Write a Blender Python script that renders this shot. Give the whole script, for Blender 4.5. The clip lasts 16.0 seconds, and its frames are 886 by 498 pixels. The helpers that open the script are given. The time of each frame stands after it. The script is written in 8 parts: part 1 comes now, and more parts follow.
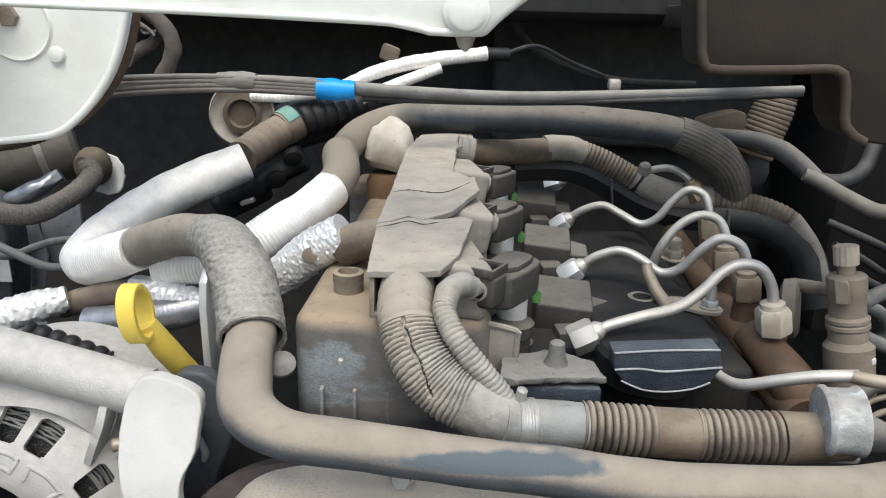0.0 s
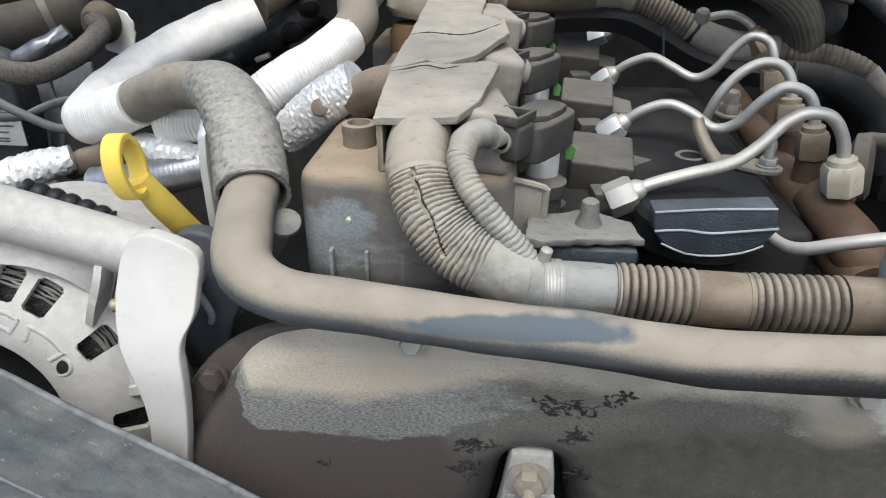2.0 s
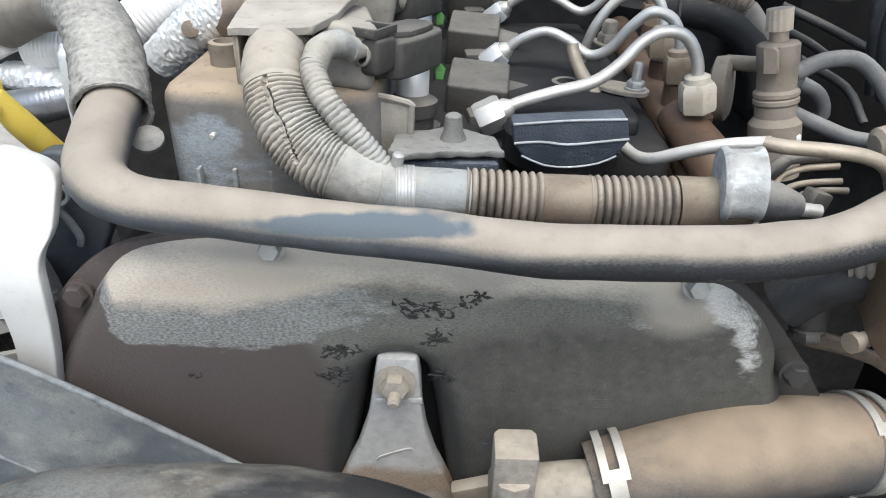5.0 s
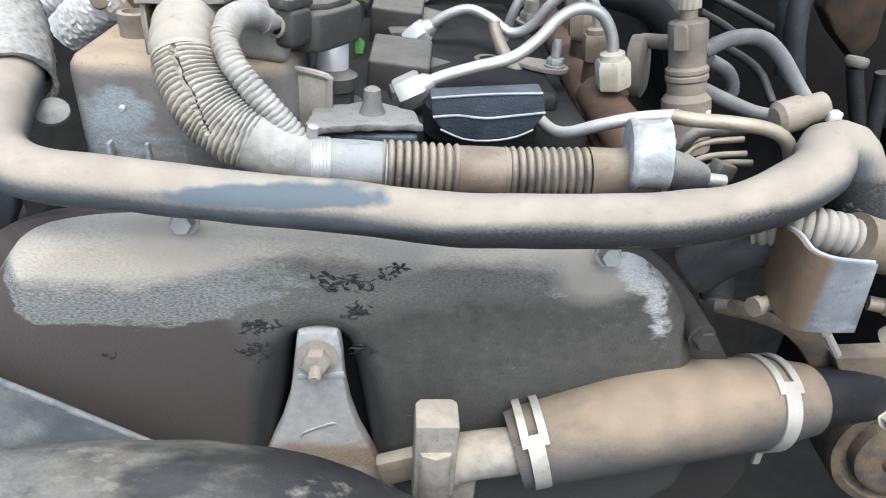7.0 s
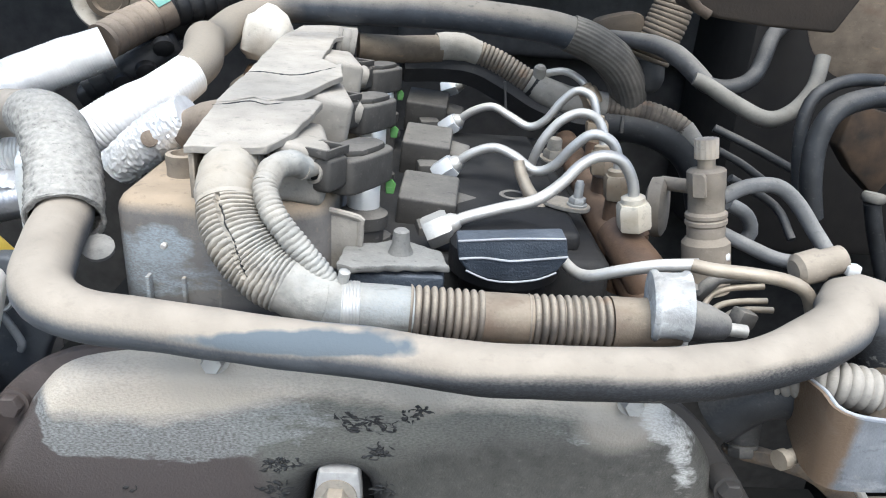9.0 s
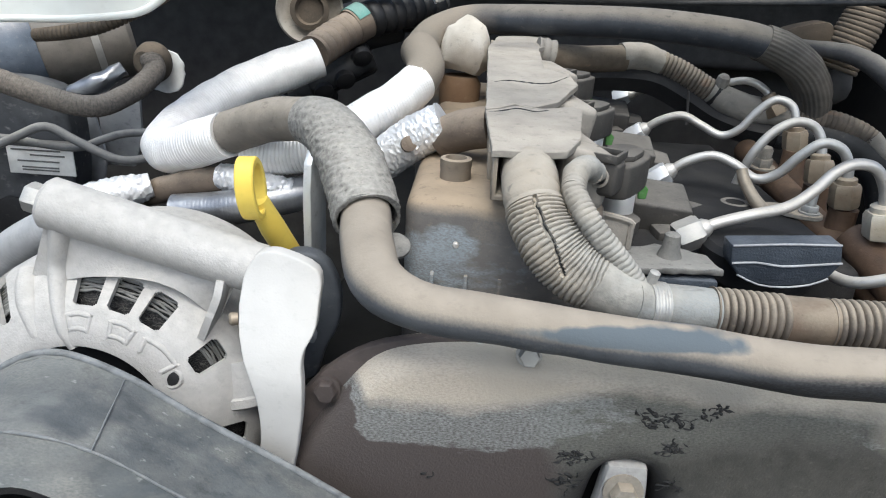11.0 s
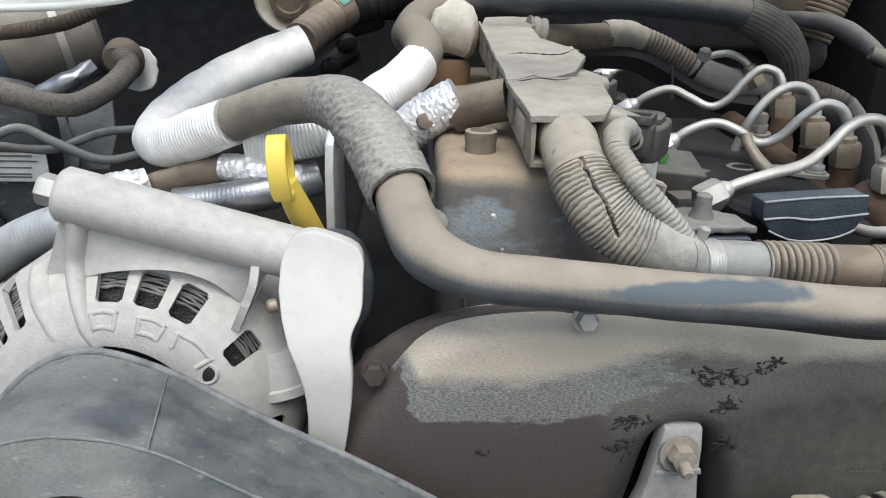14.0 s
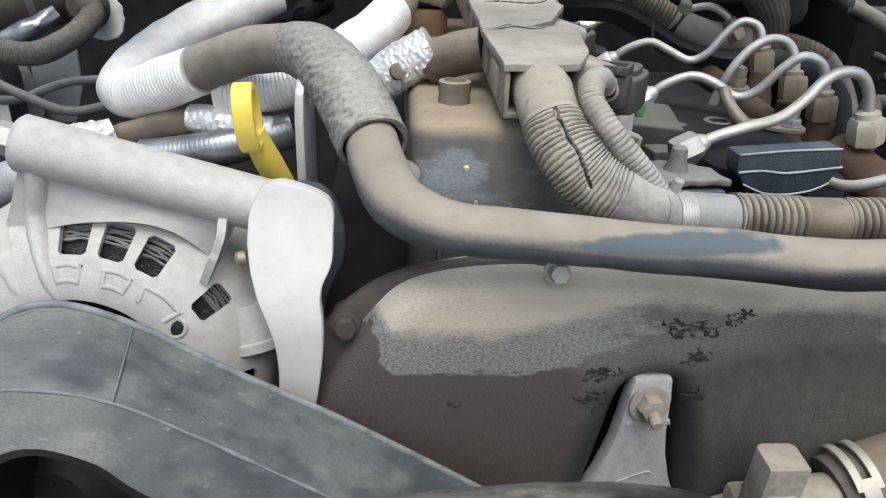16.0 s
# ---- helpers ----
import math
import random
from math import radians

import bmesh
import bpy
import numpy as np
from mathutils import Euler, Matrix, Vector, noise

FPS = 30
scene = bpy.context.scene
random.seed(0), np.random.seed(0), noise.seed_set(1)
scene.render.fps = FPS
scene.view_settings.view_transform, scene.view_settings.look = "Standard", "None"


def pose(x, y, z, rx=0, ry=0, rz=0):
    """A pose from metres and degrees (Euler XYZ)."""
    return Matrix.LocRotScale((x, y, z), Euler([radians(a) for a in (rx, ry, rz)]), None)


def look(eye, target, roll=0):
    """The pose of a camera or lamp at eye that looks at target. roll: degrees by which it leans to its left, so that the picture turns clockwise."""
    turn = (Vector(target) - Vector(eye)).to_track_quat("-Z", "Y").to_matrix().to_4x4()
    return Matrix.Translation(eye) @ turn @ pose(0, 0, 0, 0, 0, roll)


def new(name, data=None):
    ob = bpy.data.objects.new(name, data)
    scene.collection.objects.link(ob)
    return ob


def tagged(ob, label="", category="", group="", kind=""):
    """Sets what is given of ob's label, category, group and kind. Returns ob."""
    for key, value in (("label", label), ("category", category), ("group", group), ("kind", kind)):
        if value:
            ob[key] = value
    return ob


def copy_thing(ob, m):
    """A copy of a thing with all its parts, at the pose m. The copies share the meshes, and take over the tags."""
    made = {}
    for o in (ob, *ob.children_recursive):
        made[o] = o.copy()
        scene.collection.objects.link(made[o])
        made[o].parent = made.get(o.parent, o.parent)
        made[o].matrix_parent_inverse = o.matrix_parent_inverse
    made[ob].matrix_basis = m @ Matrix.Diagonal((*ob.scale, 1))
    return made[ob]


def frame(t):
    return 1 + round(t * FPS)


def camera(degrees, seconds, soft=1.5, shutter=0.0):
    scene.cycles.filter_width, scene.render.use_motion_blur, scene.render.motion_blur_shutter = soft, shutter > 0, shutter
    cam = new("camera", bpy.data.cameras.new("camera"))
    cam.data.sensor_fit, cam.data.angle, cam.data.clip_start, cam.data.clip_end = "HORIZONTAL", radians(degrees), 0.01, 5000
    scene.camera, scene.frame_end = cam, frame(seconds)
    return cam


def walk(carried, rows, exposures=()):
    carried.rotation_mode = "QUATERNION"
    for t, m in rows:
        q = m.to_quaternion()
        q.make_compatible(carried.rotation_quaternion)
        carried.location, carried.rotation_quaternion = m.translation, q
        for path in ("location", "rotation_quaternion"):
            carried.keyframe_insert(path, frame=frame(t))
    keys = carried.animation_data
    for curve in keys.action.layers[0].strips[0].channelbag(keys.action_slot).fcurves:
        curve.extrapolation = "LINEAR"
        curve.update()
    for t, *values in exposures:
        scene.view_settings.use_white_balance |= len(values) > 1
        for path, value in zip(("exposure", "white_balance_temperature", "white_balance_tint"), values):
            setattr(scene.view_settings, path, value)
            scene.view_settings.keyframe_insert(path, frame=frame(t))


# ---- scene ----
cam = camera(64.4, 16.0, soft=1.1)
PATH = [
    (0, (0.0398, 0.0234, 1.2732), (-0.0203, 1.9262, 0.6600), 1.52),
    (0.5, (0.0588, 0.0425, 1.2724), (-0.0563, 1.9182, 0.5880), 0.20),
    (1, (0.0569, 0.0523, 1.2651), (-0.1128, 1.8946, 0.5054), -0.72),
    (1.5, (0.0469, 0.0572, 1.2565), (-0.1314, 1.8512, 0.3907), -0.37),
    (2, (0.0507, 0.0528, 1.2492), (-0.1231, 1.8152, 0.3200), 0.10),
    (2.5, (0.0545, 0.0514, 1.2461), (-0.1136, 1.7934, 0.2780), 0.24),
    (3, (0.0595, 0.0498, 1.2429), (-0.1001, 1.7780, 0.2491), 0.03),
    (3.5, (0.0662, 0.0480, 1.2396), (-0.0804, 1.7689, 0.2312), 0.19),
    (4, (0.0709, 0.0449, 1.2360), (-0.0239, 1.7607, 0.2128), 0.58),
    (4.5, (0.0821, 0.0387, 1.2346), (0.0240, 1.7559, 0.2110), 0.91),
    (5, (0.0864, 0.0365, 1.2328), (0.0749, 1.7619, 0.2215), 1.46),
    (5.2, (0.0863, 0.0346, 1.2289), (0.1039, 1.7702, 0.2353), 1.88),
    (7.3, (0.1018, 0.0301, 1.2279), (0.2585, 1.7334, 0.1913), 3.51),
    (7.5, (0.1069, 0.0290, 1.2262), (0.2348, 1.7571, 0.2275), 3.22),
    (8, (0.0961, 0.0327, 1.2367), (0.2007, 1.8310, 0.3676), 3.59),
    (8.2, (0.0949, 0.0341, 1.2420), (0.1929, 1.8502, 0.4099), 3.92),
    (10.3, (0.0705, 0.0308, 1.2543), (0.1533, 1.8725, 0.4789), 4.13),
    (10.5, (0.0606, 0.0226, 1.2579), (0.0737, 1.8616, 0.4717), 3.00),
    (11, (-0.0137, 0.0194, 1.2434), (-0.0704, 1.8630, 0.4702), 3.29),
    (11.5, (-0.0614, 0.0164, 1.2287), (-0.1110, 1.8466, 0.4239), 3.01),
    (12, (-0.0610, 0.0218, 1.2230), (-0.0306, 1.8460, 0.4037), 3.02),
    (12.5, (-0.0517, 0.0188, 1.2334), (0.0130, 1.8710, 0.4816), 1.97),
    (13, (-0.0565, 0.0195, 1.2323), (0.0483, 1.8782, 0.5014), 1.84),
    (13.5, (-0.0525, 0.0208, 1.2293), (0.0392, 1.8749, 0.4849), 1.49),
    (14, (-0.0561, 0.0220, 1.2256), (0.0423, 1.8704, 0.4684), 1.64),
    (14.5, (-0.0521, 0.0228, 1.2248), (0.0526, 1.8640, 0.4507), 1.52),
    (15, (-0.0552, 0.0229, 1.2241), (0.0609, 1.8589, 0.4396), 1.83),
    (15.5, (-0.0503, 0.0230, 1.2242), (0.0737, 1.8470, 0.4132), 1.91),
    (16, (-0.0516, 0.0242, 1.2215), (0.0991, 1.8228, 0.3598), 2.39),
]
EXPOSURES = [(0.0, 0.52, 6430, 4), (3.0, 0.58, 6230, 4), (4.0, 0.66, 6180, 4), (5.0, 0.92, 6130, 4), (7.4, 1.21, 5930, 4), (8.2, 1.22, 5930, 4), (10.3, 1.16, 5980, 4),
             (11.0, 0.67, 6180, 4), (12.5, 0.57, 6230, 4), (14.5, 0.54, 6280, 4), (16.0, 0.54, 6280, 4)]
walk(cam, [(t, look(eye, target, roll)) for t, eye, target, roll in PATH], EXPOSURES)

# ---- daylight ----
world = bpy.data.worlds.new("world")
scene.world = world
world.use_nodes = True
sky = world.node_tree.nodes.new("ShaderNodeTexSky")
sky.sky_type, sky.sun_disc = "NISHITA", False
sky.sun_elevation, sky.sun_rotation = radians(58), radians(165)
sky.dust_density, sky.ozone_density = 4.0, 1.0
background = world.node_tree.nodes["Background"]
world.node_tree.links.new(sky.outputs[0], background.inputs[0])
background.inputs[1].default_value = 0.15
sun = new("sun", bpy.data.lights.new("sun", "SUN"))
sun.data.energy, sun.data.angle, sun.data.color = 1.6, radians(35), (1.0, 0.985, 0.965)
sun.matrix_world = look((-0.3, -0.5, 3.4), (0, 0.4, 1.0))


# ---- materials ----
def surface(name, base, second=None, dust=(0.40, 0.345, 0.28), amount=0.4, lift=0.5, rough=0.75, metal=0.0, grain=60.0, bump=0.25,
            stain=9.0, fine=900.0, spec=0.3, grime=0.4, flecks=260.0):
    """A material with two tones, a film of dust that settles on upward faces in patches, and fine relief."""
    second = second or tuple(0.65 * c for c in base)
    m = bpy.data.materials.new(name)
    m.use_nodes = True
    n, l = m.node_tree.nodes, m.node_tree.links
    p = n["Principled BSDF"]
    geo = n.new("ShaderNodeNewGeometry")

    def noise_at(scale, detail=4.0, distort=0.0):
        t = n.new("ShaderNodeTexNoise")
        t.inputs["Scale"].default_value, t.inputs["Detail"].default_value, t.inputs["Distortion"].default_value = scale, detail, distort
        l.new(geo.outputs["Position"], t.inputs["Vector"])
        return t.outputs["Fac"]

    def mapped(value, a, b, c=0.0, d=1.0):
        r = n.new("ShaderNodeMapRange")
        l.new(value, r.inputs[0])
        for i, v in enumerate((a, b, c, d)):
            r.inputs[i + 1].default_value = v
        return r.outputs[0]

    def maths(op, a, b):
        k = n.new("ShaderNodeMath")
        k.operation, k.use_clamp = op, True
        for i, v in enumerate((a, b)):
            if isinstance(v, float):
                k.inputs[i].default_value = v
            else:
                l.new(v, k.inputs[i])
        return k.outputs[0]

    def mixed(f, a, b):
        k = n.new("ShaderNodeMix")
        k.data_type = "RGBA"
        l.new(f, k.inputs[0])
        for i, v in ((6, a), (7, b)):
            if isinstance(v, tuple):
                k.inputs[i].default_value = (*v, 1)
            else:
                l.new(v, k.inputs[i])
        return k.outputs[2]

    small, large, tiny = noise_at(grain), noise_at(stain, 6.0, 0.6), noise_at(fine, 3.0)
    colour = mixed(mapped(small, 0.35, 0.68), base, second)
    up = n.new("ShaderNodeSeparateXYZ")
    l.new(geo.outputs["Normal"], up.inputs[0])
    lie = mapped(up.outputs[2], -0.15, 0.8, -0.25, lift)
    film = maths("ADD", maths("ADD", lie, mapped(large, 0.3, 0.7, amount - 0.5, amount)), mapped(tiny, 0.3, 0.7, -0.06, 0.06))
    film = mapped(film, 0.16, 0.84)
    dusted = mixed(mapped(small, 0.3, 0.7), dust, tuple(0.78 * c for c in dust))
    colour = mixed(film, colour, dusted)
    # flecks of grime and pale grit, drawn out a little along x
    pull = n.new("ShaderNodeVectorMath")
    pull.operation = "MULTIPLY"
    l.new(geo.outputs["Position"], pull.inputs[0])
    pull.inputs[1].default_value = (0.6, 1.0, 1.0)
    fleck = n.new("ShaderNodeTexNoise")
    fleck.inputs["Scale"].default_value, fleck.inputs["Detail"].default_value, fleck.inputs["Roughness"].default_value = flecks, 6.0, 0.7
    l.new(pull.outputs[0], fleck.inputs["Vector"])
    colour = mixed(mapped(fleck.outputs["Fac"], 0.56, 0.70, 0.0, grime), colour, tuple(0.35 * c for c in base))
    colour = mixed(mapped(fleck.outputs["Fac"], 0.42, 0.28, 0.0, 0.6 * grime), colour, tuple(min(0.8, 1.15 * c) for c in dust))
    l.new(colour, p.inputs["Base Color"])
    l.new(mapped(film, 0.0, 1.0, rough, 0.95), p.inputs["Roughness"])
    if metal:
        l.new(mapped(film, 0.0, 1.0, metal, 0.0), p.inputs["Metallic"])
    p.inputs["Specular IOR Level"].default_value = spec
    if bump:
        b = n.new("ShaderNodeBump")
        b.inputs["Strength"].default_value, b.inputs["Distance"].default_value = bump, 0.0009
        l.new(maths("ADD", maths("MULTIPLY", tiny, 0.6), maths("MULTIPLY", fleck.outputs["Fac"], 0.4)), b.inputs["Height"])
        l.new(b.outputs[0], p.inputs["Normal"])
    return m


TAN = (0.32, 0.278, 0.225)
GREY_DUST = (0.40, 0.38, 0.345)
HOSE_BROWN = surface("brown dusty hose", (0.16, 0.125, 0.095), (0.10, 0.08, 0.064), (0.33, 0.27, 0.21), 0.45, 0.5, 0.7)
HOSE_BLACK = surface("black rubber", (0.033, 0.034, 0.036), (0.019, 0.02, 0.021), (0.17, 0.157, 0.14), 0.2, 0.35, 0.5)
TAN_HOSE = surface("tan dusty radiator hose", (0.12, 0.10, 0.081), (0.082, 0.071, 0.061), (0.255, 0.197, 0.142), 0.5, 0.6, 0.7, grime=0.12)
RUBBER_TAN = surface("tan dusted rubber", (0.20, 0.178, 0.15), (0.135, 0.122, 0.104), (0.36, 0.32, 0.268), 0.4, 0.6, 0.7)
FELT = surface("grey felt sleeve", (0.27, 0.262, 0.242), (0.13, 0.126, 0.118), (0.40, 0.382, 0.345), 0.35, 0.45, 0.95, grain=420, bump=1.0, fine=1600, grime=0.8, flecks=520)
PLASTIC = surface("black plastic", (0.018, 0.018, 0.019), (0.012, 0.012, 0.013), (0.11, 0.103, 0.092), 0.10, 0.10, 0.5)
PLASTIC_DUSTY = surface("dusty black plastic", (0.075, 0.072, 0.068), (0.048, 0.046, 0.044), (0.27, 0.245, 0.21), 0.3, 0.6, 0.6)
COVER_GREY = surface("clay grey clip cover", (0.272, 0.254, 0.225), (0.20, 0.186, 0.164), (0.41, 0.374, 0.322), 0.4, 0.5, 0.9, bump=0.4)
WRAP = surface("grey taped conduit", (0.27, 0.26, 0.234), (0.15, 0.144, 0.13), (0.38, 0.365, 0.328), 0.4, 0.5, 0.9, grain=120, bump=0.5)
CONDUIT = surface("brown corrugated conduit", (0.155, 0.13, 0.104), (0.060, 0.052, 0.045), (0.335, 0.288, 0.228), 0.36, 0.55, 0.7)
BAND_BROWN = surface("brown conduit tape", (0.165, 0.13, 0.095), (0.10, 0.08, 0.06), (0.29, 0.245, 0.19), 0.4, 0.45, 0.75)
FOIL = surface("aluminium foil wrap", (0.91, 0.89, 0.86), (0.81, 0.79, 0.76), (0.86, 0.83, 0.79), 0.3, 0.35, 0.42, 0.28, grain=110, bump=0.5, fine=400, spec=0.5, grime=0.12)
FOIL_CRUMPLED = surface("crumpled bare foil", (0.86, 0.86, 0.86), (0.72, 0.72, 0.72), (0.7, 0.69, 0.67), 0.05, 0.1, 0.32, 0.35, grain=140, bump=1.0, fine=330, spec=0.5, grime=0.2)
STEEL = surface("dull plated steel pipe", (0.60, 0.58, 0.545), (0.48, 0.455, 0.42), (0.50, 0.465, 0.41), 0.3, 0.3, 0.46, 0.65, bump=0.2, grime=0.3)
ZINC = surface("zinc plated steel", (0.45, 0.445, 0.425), (0.33, 0.325, 0.31), (0.36, 0.335, 0.295), 0.3, 0.35, 0.45, 0.55, bump=0.25, grime=0.3)
BRASSY = surface("brown passivated steel", (0.35, 0.30, 0.235), (0.25, 0.205, 0.155), (0.39, 0.345, 0.28), 0.3, 0.3, 0.5, 0.45)
RUST = surface("brown rusted rail", (0.13, 0.082, 0.053), (0.075, 0.049, 0.033), (0.21, 0.148, 0.10), 0.2, 0.3, 0.5)
ALLOY = surface("dusty cast aluminium", (0.475, 0.463, 0.447), (0.42, 0.41, 0.395), (0.475, 0.458, 0.43), 0.45, 0.4, 0.65, 0.25, grain=200, bump=0.5, grime=0.2)
ALLOY_TAN = surface("tan dusted cast alloy", (0.31, 0.285, 0.245), (0.21, 0.195, 0.17), (0.36, 0.305, 0.235), 0.4, 0.4, 0.7, 0.2, grain=180, bump=0.6)
SHEET = surface("dull grey sheet metal", (0.27, 0.275, 0.28), (0.16, 0.165, 0.17), (0.33, 0.29, 0.235), 0.35, 0.3, 0.55, 0.4, bump=0.5, grime=0.6)
PLATE_PALE = surface("pale painted bracket", (0.50, 0.492, 0.475), (0.46, 0.452, 0.436), (0.48, 0.463, 0.435), 0.4, 0.3, 0.7, bump=0.15, grime=0.18)
YELLOW = surface("yellow plastic", (0.78, 0.60, 0.12), (0.72, 0.52, 0.09), (0.5, 0.42, 0.25), 0.1, 0.15, 0.5, bump=0.1, grime=0.15)
SILVER = surface("dull silver pipe wrap", (0.52, 0.53, 0.54), (0.40, 0.41, 0.42), (0.5, 0.49, 0.47), 0.2, 0.25, 0.4, 0.3, spec=0.5, grime=0.2)
PIPE_DARK = surface("dark shiny flexible metal", (0.40, 0.41, 0.43), (0.26, 0.265, 0.28), (0.34, 0.31, 0.27), 0.1, 0.2, 0.32, 0.75, spec=0.5)
CAP_BLUE = surface("blue black cap plastic", (0.045, 0.055, 0.07), (0.032, 0.04, 0.052), (0.20, 0.215, 0.24), 0.25, 0.25, 0.5, bump=1.0)
SHROUD = surface("grey dusty shroud plastic", (0.080, 0.090, 0.096), (0.056, 0.063, 0.068), (0.182, 0.182, 0.173), 0.34, 0.26, 0.6, stain=26, bump=0.5, grime=0.55, flecks=150)
ENGINE_COVER = surface("brown dusty cam cover", (0.145, 0.135, 0.126), (0.10, 0.095, 0.09), (0.34, 0.268, 0.192), 0.32, 0.95, 0.7)
WHITE_PAINT = surface("white body paint", (0.74, 0.76, 0.72), (0.68, 0.69, 0.65), (0.5, 0.47, 0.4), 0.12, 0.2, 0.35, bump=0.05, spec=0.5, grime=0.1)
WING = surface("black inner wing paint", (0.012, 0.012, 0.012), (0.008, 0.008, 0.008), (0.04, 0.037, 0.033), 0.1, 0.12, 0.9, grime=0.2)
DARK = surface("dirty dark sheet", (0.015, 0.015, 0.014), (0.010, 0.010, 0.010), (0.045, 0.042, 0.037), 0.15, 0.2, 0.9, grime=0.25)
BULKHEAD = surface("dusty black bulkhead", (0.055, 0.053, 0.051), (0.036, 0.035, 0.034), (0.12, 0.112, 0.10), 0.22, 0.3, 0.85, stain=14, grime=0.15)
DRAIN = surface("dirty brown rubber", (0.085, 0.068, 0.05), (0.05, 0.042, 0.033), (0.19, 0.15, 0.11), 0.3, 0.4, 0.8)
FUEL_HOSE = surface("grey dusty fuel hose", (0.15, 0.15, 0.148), (0.10, 0.10, 0.10), (0.33, 0.315, 0.285), 0.35, 0.5, 0.7)
BROWN_BOX = surface("brown dusty plastic box", (0.027, 0.021, 0.016), (0.020, 0.016, 0.013), (0.052, 0.042, 0.033), 0.3, 0.4, 0.85, grime=0.15)
BEIGE = surface("beige cap", (0.52, 0.455, 0.365), (0.42, 0.35, 0.27), (0.52, 0.465, 0.385), 0.4, 0.4, 0.85)
BEIGE_GREY = surface("grey beige connector plastic", (0.26, 0.222, 0.176), (0.18, 0.152, 0.118), (0.38, 0.325, 0.255), 0.4, 0.4, 0.75)
GREEN = surface("green plastic clip", (0.075, 0.21, 0.05), None, (0.3, 0.33, 0.25), 0.05, 0.15, 0.5)
TEAL = surface("teal ring", (0.13, 0.29, 0.25), None, (0.35, 0.36, 0.32), 0.2, 0.3, 0.5)
BLUE_TAPE = surface("blue tape", (0.02, 0.3, 0.75), (0.015, 0.24, 0.62), (0.3, 0.35, 0.4), 0.05, 0.1, 0.35, grime=0.1)
LABEL = surface("white label", (0.72, 0.72, 0.70), None, GREY_DUST, 0.1, 0.1, 0.5, bump=0.0, grime=0.1)
PRINT = surface("grey print", (0.12, 0.12, 0.12), None, GREY_DUST, 0.1, 0.1, 0.6, bump=0.0)
COPPER = surface("dark stator windings", (0.09, 0.087, 0.08), (0.02, 0.02, 0.02), (0.14, 0.135, 0.125), 0.1, 0.2, 0.6, grain=400, bump=1.0)
WORN = surface("worn pale edge", (0.36, 0.37, 0.39), None, GREY_DUST, 0.2, 0.2, 0.6, bump=0.1)
GROUND = surface("dry concrete", (0.32, 0.3, 0.27), (0.25, 0.235, 0.21), (0.35, 0.32, 0.28), 0.3, 0.2, 0.9, grain=20, stain=1.5)


def overlay(m, colour, terms, low, high, top=1.0, speck=0.0):
    """Lays a second colour over a material. terms are summed: ("x" or "y" or "z", from, to, value, value) along the
    place, ("noise", scale, amount), or ("spot", x, z, half width, half height, value).
    """
    n, l = m.node_tree.nodes, m.node_tree.links
    p = n["Principled BSDF"]
    old = p.inputs["Base Color"].links[0].from_socket
    geo, sep = n.new("ShaderNodeNewGeometry"), n.new("ShaderNodeSeparateXYZ")
    l.new(geo.outputs["Position"], sep.inputs[0])

    def blot(scale, detail=7.0):
        t = n.new("ShaderNodeTexNoise")
        t.inputs["Scale"].default_value, t.inputs["Detail"].default_value = scale, detail
        stretch = n.new("ShaderNodeVectorMath")
        stretch.operation = "MULTIPLY"
        l.new(geo.outputs["Position"], stretch.inputs[0])
        stretch.inputs[1].default_value = (0.42, 1.0, 1.0)
        l.new(stretch.outputs[0], t.inputs["Vector"])
        return t.outputs["Fac"]

    def ranged(value, a, b, c, d):
        r = n.new("ShaderNodeMapRange")
        l.new(value, r.inputs[0])
        for i, v in enumerate((a, b, c, d)):
            r.inputs[i + 1].default_value = v
        return r.outputs[0]

    total = None
    for kind, *v in terms:
        if kind == "noise":
            got = ranged(blot(v[0]), 0.0, 1.0, 0.0, v[1])
        elif kind == "spot":
            far = n.new("ShaderNodeVectorMath")
            far.operation = "SUBTRACT"
            l.new(geo.outputs["Position"], far.inputs[0])
            far.inputs[1].default_value = (v[0], 0.0, v[1])
            size = n.new("ShaderNodeVectorMath")
            size.operation = "MULTIPLY"
            l.new(far.outputs[0], size.inputs[0])
            size.inputs[1].default_value = (1 / v[2], 0.0, 1 / v[3])
            length = n.new("ShaderNodeVectorMath")
            length.operation = "LENGTH"
            l.new(size.outputs[0], length.inputs[0])
            got = ranged(length.outputs["Value"], 0.0, 1.0, v[4], 0.0)
        else:
            got = ranged(sep.outputs["xyz".index(kind)], *v)
        if total is not None:
            k = n.new("ShaderNodeMath")
            l.new(total, k.inputs[0])
            l.new(got, k.inputs[1])
            got = k.outputs[0]
        total = got
    mask = ranged(total, low, high, 0.0, top)
    if speck:
        k = n.new("ShaderNodeMath")
        k.operation, k.use_clamp = "MULTIPLY", True
        l.new(mask, k.inputs[0])
        l.new(ranged(blot(1500.0, 2.0), 0.36, 0.64, 1.0 - speck, 1.15), k.inputs[1])
        mask = k.outputs[0]
    mix = n.new("ShaderNodeMix")
    mix.data_type = "RGBA"
    l.new(mask, mix.inputs[0])
    l.new(old, mix.inputs[6])
    mix.inputs[7].default_value = (*colour, 1)
    l.new(mix.outputs[2], p.inputs["Base Color"])
    return m


